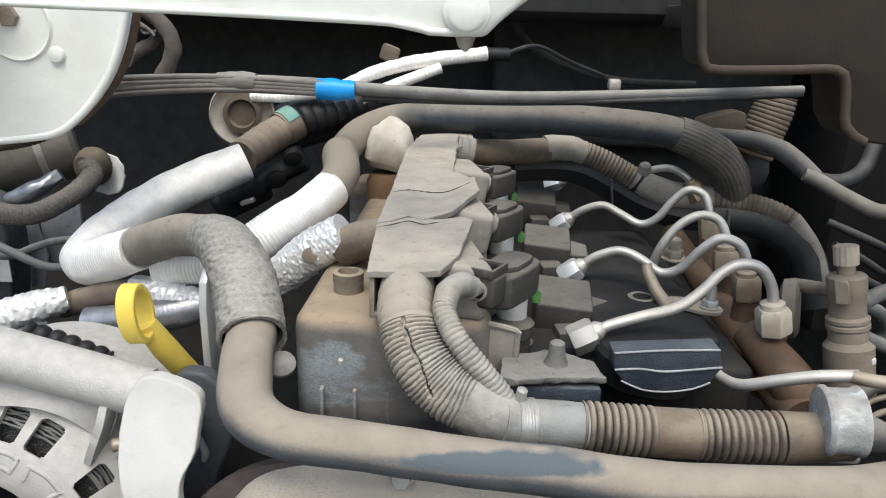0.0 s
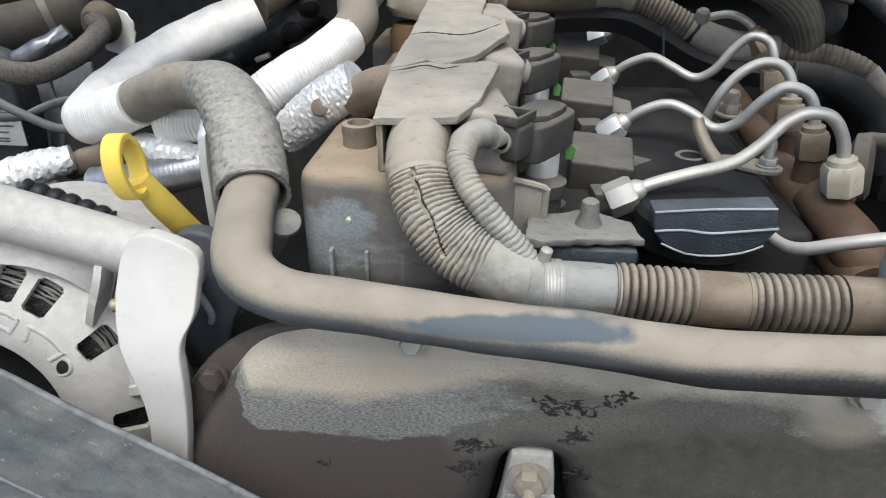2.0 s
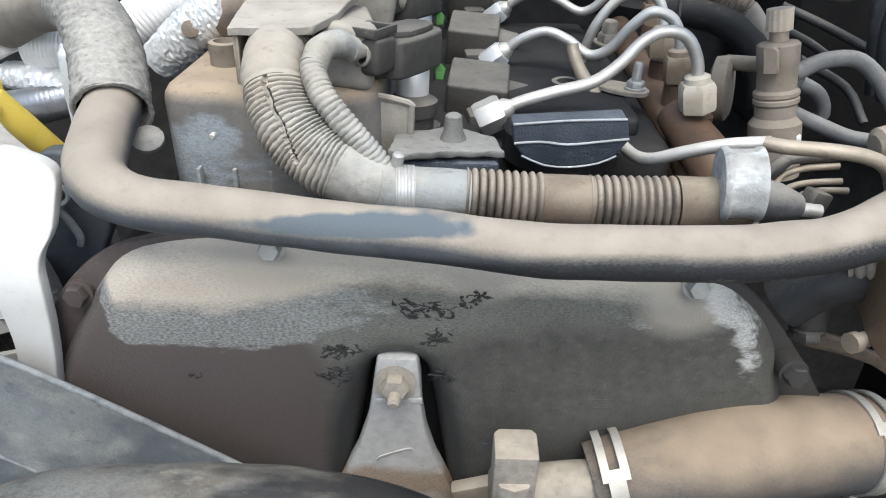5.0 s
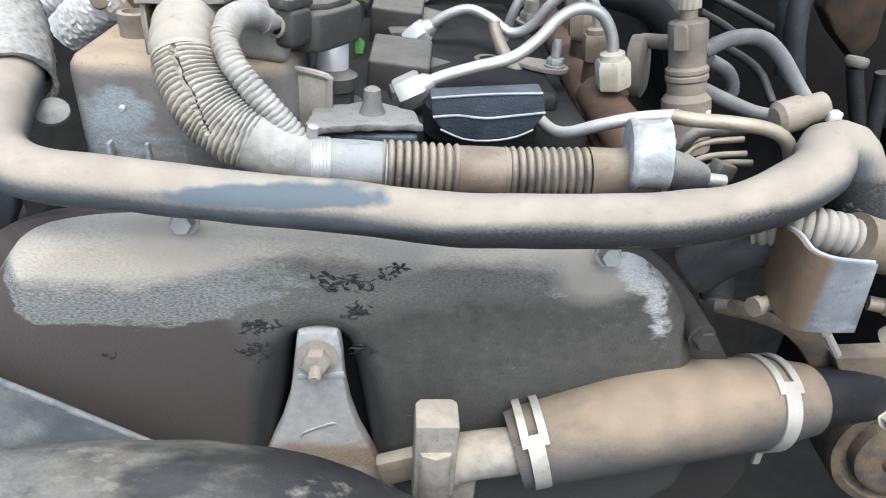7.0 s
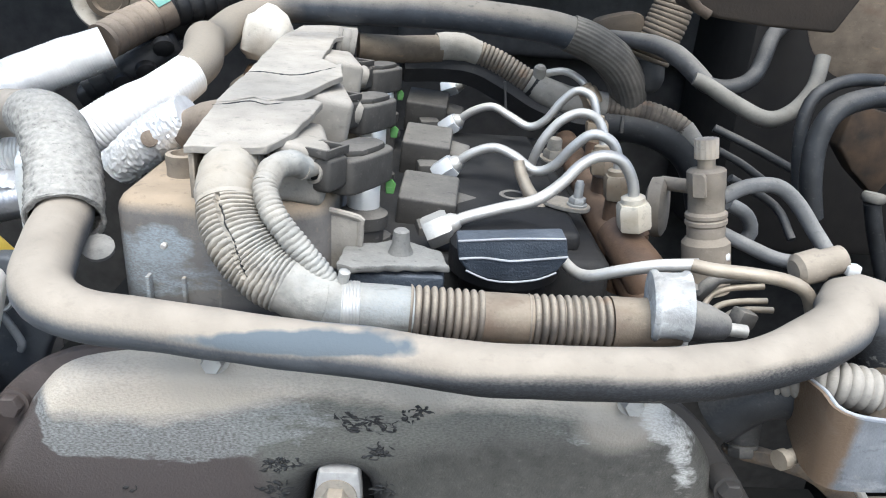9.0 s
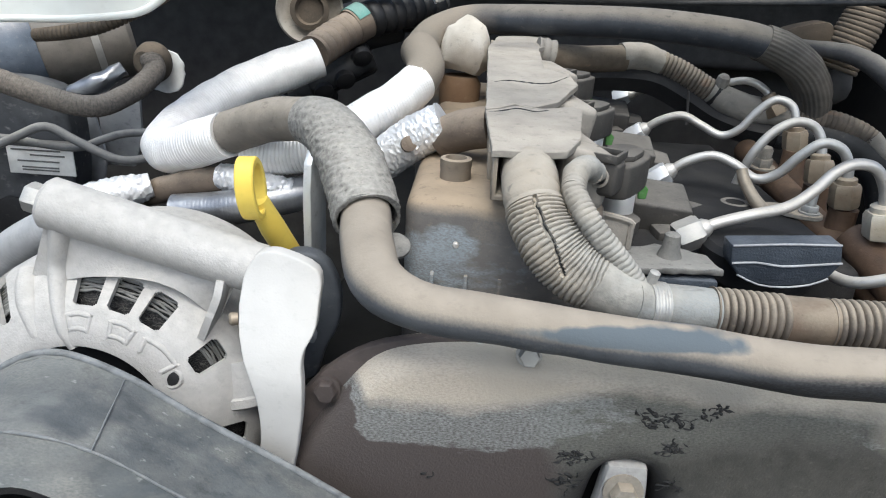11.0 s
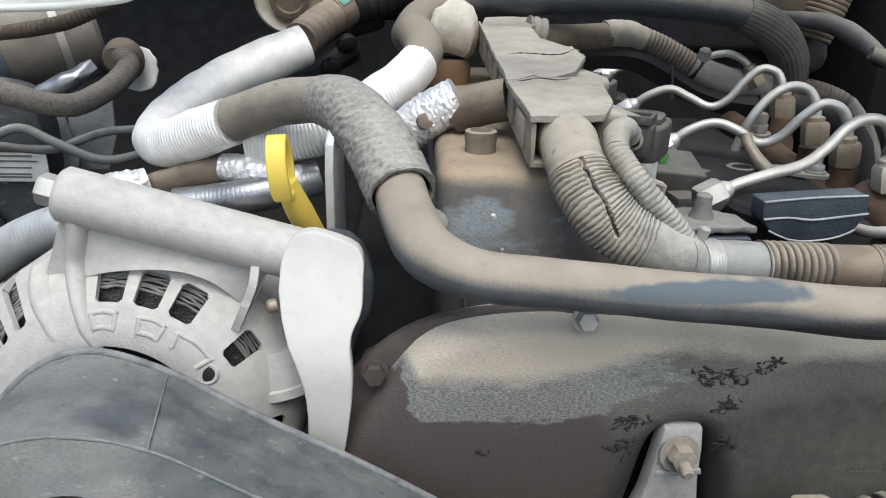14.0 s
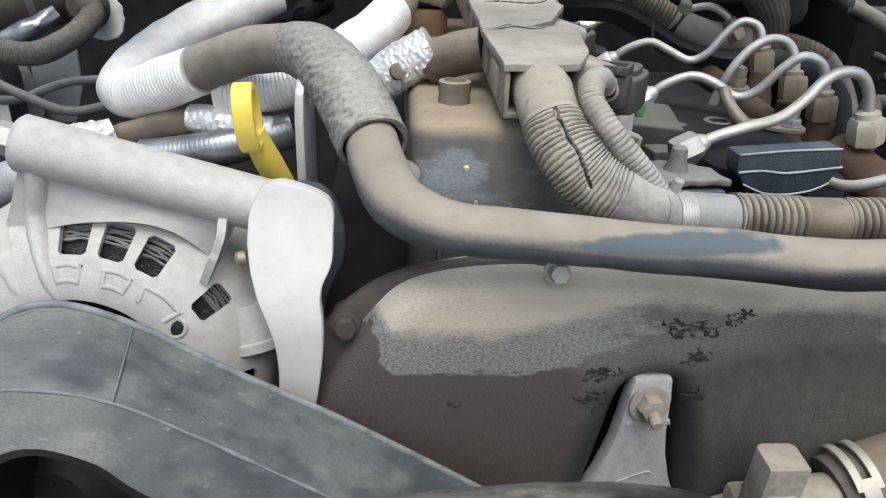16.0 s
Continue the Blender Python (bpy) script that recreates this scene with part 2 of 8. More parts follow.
overlay(SHEET, (0.40, 0.40, 0.39), [("noise", 60, 1.0)], 0.58, 0.68, 0.7, 0.4)
overlay(ENGINE_COVER, (0.23, 0.26, 0.285), [("z", 1.083, 1.10, 0.0, 0.5), ("z", 1.116, 1.128, 0.0, -0.6), ("x", -0.03, 0.02, 0.06, -0.25), ("noise", 42, 1.5), ("noise", 260, 0.7)], 1.42, 1.66, 0.85, 0.6)
# near black towards the foot of the cover
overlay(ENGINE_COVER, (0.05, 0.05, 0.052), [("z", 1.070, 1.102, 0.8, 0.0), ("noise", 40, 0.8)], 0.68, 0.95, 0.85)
overlay(ENGINE_COVER, (0.25, 0.285, 0.31), [("spot", -0.0210, 1.1150, 0.024, 0.016, 1.0), ("noise", 90, 0.9), ("noise", 400, 0.4)], 0.98, 1.22, 0.85, 0.5)
overlay(SHROUD, (0.22, 0.215, 0.195), [("noise", 21, 1.0), ("noise", 85, 0.5)], 0.74, 0.92, 0.75, 0.5)
overlay(SHROUD, (0.27, 0.265, 0.24), [("x", -0.24, -0.10, 0.5, 0.0), ("noise", 24, 0.7), ("noise", 140, 0.3)], 0.58, 0.98, 0.65, 0.3)
overlay(SHROUD, (0.27, 0.275, 0.27), [("noise", 300, 1.0), ("noise", 24, 0.4)], 0.86, 0.93, 0.6)
overlay(SHROUD, (0.040, 0.046, 0.053), [("x", -0.15, -0.05, 0.0, 0.12), ("noise", 31, 1.0), ("noise", 120, 0.6)], 0.82, 1.0, 0.7)


def strands(m):
    """Draws wound wires over a material as bent dark gaps between pale strands."""
    n, l = m.node_tree.nodes, m.node_tree.links
    p = n["Principled BSDF"]
    old = p.inputs["Base Color"].links[0].from_socket
    geo, wave, ramp, mix = n.new("ShaderNodeNewGeometry"), n.new("ShaderNodeTexWave"), n.new("ShaderNodeMapRange"), n.new("ShaderNodeMix")
    l.new(geo.outputs["Position"], wave.inputs["Vector"])
    wave.bands_direction = "Z"
    wave.inputs["Scale"].default_value, wave.inputs["Distortion"].default_value = 240.0, 24.0
    wave.inputs["Detail"].default_value, wave.inputs["Detail Scale"].default_value = 3.0, 0.9
    l.new(wave.outputs["Fac"], ramp.inputs[0])
    for i, v in enumerate((0.45, 0.95, 1.0, 0.0)):
        ramp.inputs[i + 1].default_value = v
    mix.data_type = "RGBA"
    l.new(ramp.outputs[0], mix.inputs[0])
    l.new(old, mix.inputs[6])
    mix.inputs[7].default_value = (0.012, 0.012, 0.013, 1)
    l.new(mix.outputs[2], p.inputs["Base Color"])


strands(COPPER)
# blotchy dark grey, stronger towards the bottom of the radiator hose
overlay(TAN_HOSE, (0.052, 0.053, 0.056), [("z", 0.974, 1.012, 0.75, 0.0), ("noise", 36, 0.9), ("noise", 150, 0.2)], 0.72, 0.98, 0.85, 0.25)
overlay(WRAP, (0.25, 0.27, 0.275), [("x", 0.03, 0.07, 0.0, 0.35), ("noise", 60, 0.9)], 0.62, 0.85, 0.6, 0.3)
overlay(WRAP, (0.34, 0.295, 0.235), [("x", 0.012, 0.05, 0.4, 0.0), ("noise", 50, 0.8)], 0.48, 0.85, 0.75)
overlay(WRAP, (0.12, 0.115, 0.105), [("noise", 190, 1.0), ("noise", 40, 0.4)], 0.84, 0.95, 0.6)
overlay(CONDUIT, (0.28, 0.15, 0.08), [("noise", 70, 1.0)], 0.62, 0.74, 0.5)
overlay(BAND_BROWN, (0.30, 0.20, 0.115), [("noise", 90, 1.0), ("noise", 320, 0.4)], 0.86, 0.98, 0.6)
overlay(BAND_BROWN, (0.10, 0.06, 0.04), [("noise", 55, 1.0)], 0.58, 0.74, 0.6)
overlay(STEEL, (0.30, 0.22, 0.15), [("noise", 50, 1.0)], 0.64, 0.80, 0.5)


# ---- mesh helpers ----
ORIGIN = {}


def thing(name, label, category, at=(0, 0, 0), group=""):
    """An Empty at the base of a thing; its parts are built in world places and hung under it."""
    ob = tagged(new(name), label, category, group)
    ob.empty_display_size = 0.01
    ob.location = at
    ORIGIN[ob.name] = Vector(at)
    return ob


def part(name, bm, material, parent, label="", sharp=38.0):
    """Links a bmesh as one mesh object under a thing or a part."""
    org = ORIGIN[parent.name] if parent else Vector((0, 0, 0))
    bmesh.ops.recalc_face_normals(bm, faces=bm.faces)
    bmesh.ops.translate(bm, vec=-org, verts=bm.verts)
    for f in bm.faces:
        f.smooth = True
    for e in bm.edges:
        if len(e.link_faces) == 2 and e.calc_face_angle(0) > radians(sharp):
            e.smooth = False
    me = bpy.data.meshes.new(name)
    bm.to_mesh(me)
    bm.free()
    me.materials.append(material)
    ob = new(name, me)
    ob.parent = parent
    ORIGIN[ob.name] = org
    return tagged(ob, label)


def single(name, bm, material, label, category, group="", kind=""):
    """A thing that is one mesh."""
    c = sum((v.co for v in bm.verts), Vector()) / max(1, len(bm.verts))
    low = min(v.co.z for v in bm.verts)
    at = Vector((c.x, c.y, low))
    bmesh.ops.translate(bm, vec=-at, verts=bm.verts)
    ob = part(name, bm, material, None)
    ob.location = at
    return tagged(ob, label, category, group, kind)


def BM():
    return bmesh.new()


def spline(pts, step):
    """Points along a smooth curve through pts, with the share of the way between the given points."""
    p = [Vector(q) for q in pts]
    p = [2 * p[0] - p[1]] + p + [2 * p[-1] - p[-2]]
    out = []
    for i in range(1, len(p) - 2):
        a, b, c, d = p[i - 1:i + 3]
        k = max(2, int((c - b).length / step))
        for j in range(k):
            t = j / k
            q = 0.5 * (2 * b + (c - a) * t + (2 * a - 5 * b + 4 * c - d) * t * t + (3 * b - a - 3 * c + d) * t ** 3)
            out.append((q, i - 1 + t))
    out.append((p[-2].copy(), float(len(pts) - 1)))
    return out


def sweep(bm, pts, r, seg=18, step=0.004, rib=None, rough=0.0, wall=0.0, squash=1.0, rscale=90.0, flute=None):
    """A tube along a curve. r: one radius, or one for each point; rib: (pitch, depth) of rings; wall: leaves the ends open with that wall; flute: (count, depth) of folds along it."""
    if rib:
        step = min(step, rib[0] / 10)
    run = spline(pts, step)
    rs = r if isinstance(r, (list, tuple)) else [r] * len(pts)
    rings, s, last, side = [], 0.0, None, None
    for i, (q, u) in enumerate(run):
        a, b = run[max(i - 1, 0)][0], run[min(i + 1, len(run) - 1)][0]
        tan = (b - a).normalized()
        if side is None:
            side = tan.cross(Vector((0, 0, 1)))
            if side.length < 0.1:
                side = tan.cross(Vector((0, 1, 0)))
        side = (side - tan * side.dot(tan)).normalized()
        up = side.cross(tan)
        s += (q - last).length if last is not None else 0.0
        last = q
        k = min(int(u), len(rs) - 2)
        rad = rs[k] + (rs[k + 1] - rs[k]) * (u - k)
        if rib:
            w = 0.5 + 0.5 * math.cos(2 * math.pi * s / rib[0])
            rad += rib[1] * (w ** 0.18 - 0.83)
        rings.append((q, side.copy(), up, rad))

    def ring(q, sd, up, rad):
        vs = []
        for j in range(seg):
            an = 2 * math.pi * j / seg
            v = q + rad * (sd * math.cos(an) + up * math.sin(an) * squash)
            if rough:
                v += (v - q).normalized() * rough * noise.noise(v * rscale)
            if flute:
                v += (v - q).normalized() * flute[1] * math.cos(flute[0] * an + 2.5 * noise.noise(v * 40))
            vs.append(bm.verts.new(v))
        return vs

    loops = [ring(*g) for g in rings]
    if wall:
        loops += [ring(g[0], g[1], g[2], g[3] - wall) for g in (rings[-1], *rings[-2:0:-1], rings[0])]
        loops.append(loops[0])
    for a, b in zip(loops, loops[1:]):
        for j in range(seg):
            bm.faces.new((a[j], a[(j + 1) % seg], b[(j + 1) % seg], b[j]))
    if not wall:
        bm.faces.new(loops[0][::-1])
        bm.faces.new(loops[-1])
    return bm


def along(at, way, up=(0, 0, 1)):
    """A pose at a place whose z axis looks along way and whose y axis leans to up."""
    z = Vector(way).normalized()
    x = Vector(up).cross(z)
    if x.length < 1e-3:
        x = Vector((1, 0, 0))
    x.normalize()
    m = Matrix((x, z.cross(x), z)).transposed().to_4x4()
    m.translation = Vector(at)
    return m


def lathe(bm, profile, m, seg=24):
    """A turned body: profile of (radius, height) along the pose's z."""
    loops = []
    for r, h in profile:
        loops.append([bm.verts.new(m @ Vector((r * math.cos(2 * math.pi * j / seg), r * math.sin(2 * math.pi * j / seg), h))) for j in range(seg)])
    for a, b in zip(loops, loops[1:]):
        for j in range(seg):
            bm.faces.new((a[j], a[(j + 1) % seg], b[(j + 1) % seg], b[j]))
    bm.faces.new(loops[0][::-1])
    bm.faces.new(loops[-1])
    return bm


def prism(bm, outline, depth, m=None, bevel=0.0, segments=2):
    """A plate: an outline of (x, y) in the pose, depth along its z, with rounded edges."""
    m = m or Matrix()
    made = bmesh.new()
    a = [made.verts.new(Vector((x, y, 0))) for x, y in outline]
    b = [made.verts.new(Vector((x, y, depth))) for x, y in outline]
    made.faces.new(a[::-1])
    made.faces.new(b)
    k = len(a)
    for i in range(k):
        made.faces.new((a[i], a[(i + 1) % k], b[(i + 1) % k], b[i]))
    bmesh.ops.recalc_face_normals(made, faces=made.faces)
    if bevel:
        bmesh.ops.bevel(made, geom=list(made.edges), offset=bevel, segments=segments, affect="EDGES", profile=0.5, clamp_overlap=True)
    return merge(bm, made, m)


def pillow(bm, outline, depth, edge, m, steps=6):
    """A raised panel whose border rolls down over a wide rounded edge."""
    k, loops = len(outline), []
    area = sum(a[0] * b[1] - b[0] * a[1] for a, b in zip(outline, outline[1:] + outline[:1]))
    for i in range(steps + 1):
        turn = 0.5 * math.pi * i / steps
        loop = []
        for j, q in enumerate(outline):
            a, b = outline[j - 1], outline[(j + 1) % k]
            d = Vector((b[0] - a[0], b[1] - a[1])).normalized() * math.copysign(edge * (1 - math.cos(turn)), area)
            loop.append(bm.verts.new(m @ Vector((q[0] - d.y, q[1] + d.x, depth * math.sin(turn)))))
        loops.append(loop)
    for a, b in zip(loops, loops[1:]):
        for j in range(k):
            bm.faces.new((a[j], a[(j + 1) % k], b[(j + 1) % k], b[j]))
    bm.faces.new(loops[-1])
    return bm


def merge(bm, made, m=None):
    if m:
        bmesh.ops.transform(made, matrix=m, verts=made.verts)
    at = {v: bm.verts.new(v.co) for v in made.verts}
    for f in made.faces:
        bm.faces.new([at[v] for v in f.verts])
    made.free()
    return bm


def block(bm, at, size, bevel=0.001, turn=(0, 0, 0), segments=2):
    """A box with rounded edges, centred at a place."""
    w, d, h = (s / 2 for s in size)
    return prism(bm, [(-w, -d), (w, -d), (w, d), (-w, d)], 2 * h, pose(*at, *turn) @ Matrix.Translation((0, 0, -h)), bevel, segments)


def upright(y):
    """A pose whose outline lies in the x, z plane at depth y and grows towards the front."""
    return Matrix(((1, 0, 0, 0), (0, 0, -1, y), (0, 1, 0, 0), (0, 0, 0, 1)))


def xz(*pts):
    return [(p[0], p[2]) for p in pts]


def xy(*pts):
    return [(p[0], p[1]) for p in pts]


def rounded(outline, times=2):
    """Cuts the corners of an outline, so that it runs in curves."""
    for _ in range(times):
        k = len(outline)
        outline = [q for i in range(k) for q in (
            tuple(0.75 * a + 0.25 * b for a, b in zip(outline[i], outline[(i + 1) % k])),
            tuple(0.25 * a + 0.75 * b for a, b in zip(outline[i], outline[(i + 1) % k])))]
    return outline


def hexagon(bm, at, way, across, height, washer=0.0):
    """A six-sided nut or bolt head with chamfered corners, its base at a place, growing along way."""
    r, m = across / 1.732, along(at, way)
    if washer:
        lathe(bm, [(washer, 0), (washer, 0.0012), (washer * 0.6, 0.0016)], m, 20)
    return lathe(bm, [(r * 0.93, 0), (r, height * 0.12), (r, height * 0.85), (r * 0.88, height)], m, 6)


def crumple(bm, amount, scale):
    for v in bm.verts:
        v.co += amount * noise.noise_vector(v.co * scale)
    return bm


def strap(bm, m, r, a0, a1, z0, z1, thick=0.0011):
    """A bent strip of a band round a pose's z axis."""
    n = max(3, int((a1 - a0) / 0.12))
    rows = []
    for i in range(n + 1):
        a = a0 + (a1 - a0) * i / n
        d = Vector((math.cos(a), math.sin(a), 0))
        rows.append([bm.verts.new(m @ (d * q + Vector((0, 0, z)))) for q, z in ((r, z0), (r + thick, z0), (r + thick, z1), (r, z1))])
    for p, q in zip(rows, rows[1:]):
        for j in range(4):
            bm.faces.new((p[j], p[(j + 1) % 4], q[(j + 1) % 4], q[j]))
    bm.faces.new(rows[0])
    bm.faces.new(rows[-1][::-1])
    return bm


# ---- the setting ----
def slab(name, at, size, material, label, category):
    bm = block(BM(), (0, 0, 0), size, 0.002)
    ob = part(name, bm, material, None, "")
    ob.location = at
    return tagged(ob, label, category, "", "structure")


slab("ground", (0, 0, -0.05), (400, 400, 0.1), GROUND, "dry pale concrete ground under the car", "ground")
slab("wall_rear", (0.0, 0.90, 0.89), (1.5, 0.02, 0.88), BULKHEAD, "dusty black bulkhead behind the engine", "bulkhead")
slab("wall_left", (-0.74, 0.40, 0.83), (0.02, 1.0, 0.76), WING, "dirty dark inner wing", "inner wing")
slab("wall_right", (0.74, 0.40, 0.83), (0.02, 1.0, 0.76), WING, "dirty dark inner wing", "inner wing")
slab("wall_front", (0.0, 0.02, 0.62), (1.46, 0.02, 0.56), DARK, "dark front panel below the radiator tank", "front panel")
slab("floor", (0.0, 0.45, 0.50), (1.46, 0.86, 0.02), DARK, "dark oily undertray below the engine", "undertray")
bm = block(BM(), (0, 0, 0), (1.4, 1.0, 0.025), 0.006, (62, 0, 0))
hood = part("bonnet", bm, DARK, None)
hood.location = (0, 0.95, 1.72)
tagged(hood, "raised bonnet with a dark lined underside", "bonnet", "", "structure")

# engine block mass below the visible parts
bm = block(BM(), (0.05, 0.52, 0.83), (0.30, 0.44, 0.42), 0.02)
single("engine_block", bm, DARK, "dirty dark engine block under the cam cover", "engine block")


# ---- timing cover ----
def timing_cover():
    ob = thing("timing_cover", "black plastic timing cover with pale dust on its upper edge", "timing cover", (0.08, 0.29, 0.90))
    flange = rounded(xz((-0.1285, 0.2850, 0.9196), (-0.0988, 0.2850, 1.0216), (-0.0835, 0.2850, 1.0569), (-0.0618, 0.2850, 1.0791), (-0.0358, 0.2850, 1.0895), (0.0160, 0.2850, 1.0932),
                        (0.1124, 0.2850, 1.0888), (0.1935, 0.2850, 1.0807), (0.2175, 0.2850, 1.0704), (0.2443, 0.2850, 1.0387), (0.2724, 0.2850, 0.9961), (0.3034, 0.2850, 0.8986), (0.1123, 0.2850, 0.8868), (0.0967, 0.2850, 0.9650), (0.0868, 0.2850, 1.0124), (0.0763, 0.2850, 1.0300), (0.0650, 0.2850, 1.0346), (0.0533, 0.2850, 1.0310), (0.0413, 0.2850, 1.0105), (0.0291, 0.2850, 0.9617), (0.0119, 0.2850, 0.8807), (-0.1363, 0.2850, 0.8716)))
    part("flange", prism(BM(), flange, 0.006, upright(0.291), 0.002), FLANGE_MAT, ob)
    raised = [(-0.128, 0.885), (-0.0920, 1.0170), (-0.0775, 1.0430), (-0.0620, 1.0665), (-0.0480, 1.0830), (-0.0246, 1.0895), (0.0057, 1.0915), (0.0153, 1.0895),
              (0.0260, 1.0905), (0.0897, 1.0865), (0.1791, 1.0785), (0.1906, 1.0755), (0.2040, 1.0755), (0.2229, 1.0600), (0.2375, 1.0354), (0.2700, 0.910),
              (0.0985, 0.905), (0.0893, 0.954), (0.0846, 0.989), (0.0815, 1.0103), (0.0782, 1.0270), (0.0735, 1.0335), (0.0665, 1.0352), (0.0590, 1.0330), (0.0545, 1.0265), (0.0504, 1.0021), (0.0462, 0.9799), (0.0400, 0.9517), (0.030, 0.905)]
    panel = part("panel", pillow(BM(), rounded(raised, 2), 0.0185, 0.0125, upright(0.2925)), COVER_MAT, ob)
    part("recess", block(BM(), (0.066, 0.3010, 0.965), (0.085, 0.006, 0.17), 0.002), PLASTIC, ob, "dark notch recess")
    for p in ((0.0169, 0.2760, 1.0908), (0.1872, 0.2760, 1.0787)):
        bolt = part("bolt", hexagon(BM(), p, (0, -1, 0.25), 0.0078, 0.006), ZINC, ob, "zinc hex bolt")
        part("washer", lathe(BM(), [(0.0056, -0.001), (0.0056, 0.0004), (0.004, 0.0006)], along(p, (0, -1, 0.25)), 20), ZINC, bolt)
    for p in ((-0.0702, 0.2830, 1.0611), (0.2372, 0.2740, 1.0368)):
        bolt = part("bolt", crumple(hexagon(BM(), p, (0, -1, 0.1), 0.0088, 0.0050), 0.0006, 300), FLANGE_MAT, ob, "brown dirt covered hex bolt")
        part("washer", lathe(BM(), [(0.0064, -0.013), (0.0064, 0.0006), (0.005, 0.0008)], along(p, (0, -1, 0.1)), 20), FLANGE_MAT, bolt)
    # small moulded frame with a worn mark
    for x, z, w, h in ((0.1544, 1.0184, 0.0170, 0.0004), (0.1544, 1.0137, 0.0170, 0.0004), (0.1459, 1.0160, 0.0004, 0.0047), (0.1629, 1.0160, 0.0004, 0.0047), (0.1487, 1.0160, 0.0015, 0.0018), (0.1515, 1.0160, 0.0015, 0.0018), (0.1543, 1.0160, 0.0015, 0.0018), (0.1571, 1.0160, 0.0015, 0.0018)):
        part("mould_mark", block(BM(), (x, 0.2740, z), (w, 0.0006, h), 0.0001, segments=1), COVER_MAT, panel)
    # torn flakes of old film
    random.seed(4)
    for c, n, spread in (((0.0785, 0.2735, 1.0648), 14, 0.010), ((0.0831, 0.2735, 1.0496), 8, 0.006), ((0.0980, 0.2735, 1.0689), 5, 0.006),
                         ((0.0440, 0.2735, 1.0420), 10, 0.006), ((0.0392, 0.2735, 1.0277), 7, 0.006), ((0.0868, 0.2735, 1.0291), 4, 0.005), ((-0.0246, 0.2735, 1.0250), 3, 0.003)):
        for _ in range(3 * n if n > 3 else 2):
            x, z = c[0] + random.gauss(0, 0.55) * spread, c[2] + random.gauss(0, 0.28) * spread
            a, pts = random.uniform(0, 6.3), []
            for _ in range(random.randint(3, 7)):
                pts.append((x, 0.2740, z))
                x, z, a = x + 0.0013 * math.cos(a), z + 0.0008 * math.sin(a), a + random.uniform(-0.9, 0.9)
            part("flake", sweep(BM(), pts, [0.0001] + [random.choice((0.0002, 0.0003, 0.0005, 0.0009)) for _ in pts[2:]] + [0.0001], 6, 0.0006), FLAKE, panel)
    return ob


FLAKE = surface("torn black film", (0.02, 0.02, 0.02), None, (0.08, 0.078, 0.07), 0.05, 0.1, 0.5)
COVER_MAT = surface("dusty black cover plastic", (0.078, 0.076, 0.068), (0.056, 0.055, 0.050), (0.16, 0.156, 0.138), 0.2, 0.4, 0.5, bump=0.7, grain=160, stain=16, grime=0.6, flecks=480)
# film of dry dust over the middle, thinning out to one side
overlay(COVER_MAT, (0.165, 0.165, 0.148), [("z", 1.030, 1.075, 0.0, 0.8), ("x", 0.02, 0.16, 0.5, 0.0), ("noise", 30, 0.6), ("noise", 150, 0.25)], 0.84, 1.15, 0.8, 0.6)
overlay(COVER_MAT, (0.055, 0.054, 0.050), [("z", 0.99, 1.035, 0.7, 0.0), ("x", 0.08, 0.16, 0.0, 0.3), ("noise", 36, 0.9), ("noise", 240, 0.2)], 1.05, 1.45, 0.75)
# oily brown skin, and the pale film that ends over it in a crisp wavy edge
overlay(COVER_MAT, (0.074, 0.063, 0.059), [("x", 0.012, 0.045, 1.0, 0.0), ("z", 1.035, 1.060, 0.3, 0.0), ("noise", 26, 0.4)], 0.62, 1.0)
overlay(COVER_MAT, (0.235, 0.243, 0.235), [("z", 1.0345, 1.0525, 0.0, 1.0), ("x", -0.0660, -0.0500, 0.0, 1.0), ("x", 0.01, 0.07, 0.0, -0.8), ("noise", 75, 1.1), ("noise", 300, 0.25)], 2.09, 2.17, 0.85, 0.75)
overlay(COVER_MAT, (0.115, 0.112, 0.102), [("noise", 55, 1.0), ("noise", 420, 0.7), ("x", -0.066, -0.050, -0.5, 0.0), ("z", 1.042, 1.050, -0.5, 0.0)], 0.94, 1.08, 0.55)
overlay(COVER_MAT, (0.37, 0.38, 0.37), [("noise", 1300, 1.0), ("noise", 200, 0.4), ("noise", 26, 0.4), ("z", 1.038, 1.055, -0.2, 0.06), ("x", 0.02, 0.10, 0.04, -0.10), ("x", -0.062, -0.052, -0.5, 0.0)], 1.03, 1.16, 0.5)
overlay(COVER_MAT, (0.455, 0.405, 0.335), [("z", 1.056, 1.078, 0.0, 1.2), ("x", -0.0660, -0.0500, 0.0, 1.0), ("x", -0.01, 0.05, 0.0, -0.7), ("noise", 75, 0.5), ("noise", 24, 0.8), ("noise", 200, 0.25)], 1.95, 2.32, 0.9, 0.15)
# near black patch round the notch, fading outwards
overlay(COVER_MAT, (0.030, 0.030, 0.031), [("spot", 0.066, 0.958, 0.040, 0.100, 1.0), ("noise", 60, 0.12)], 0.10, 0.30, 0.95)
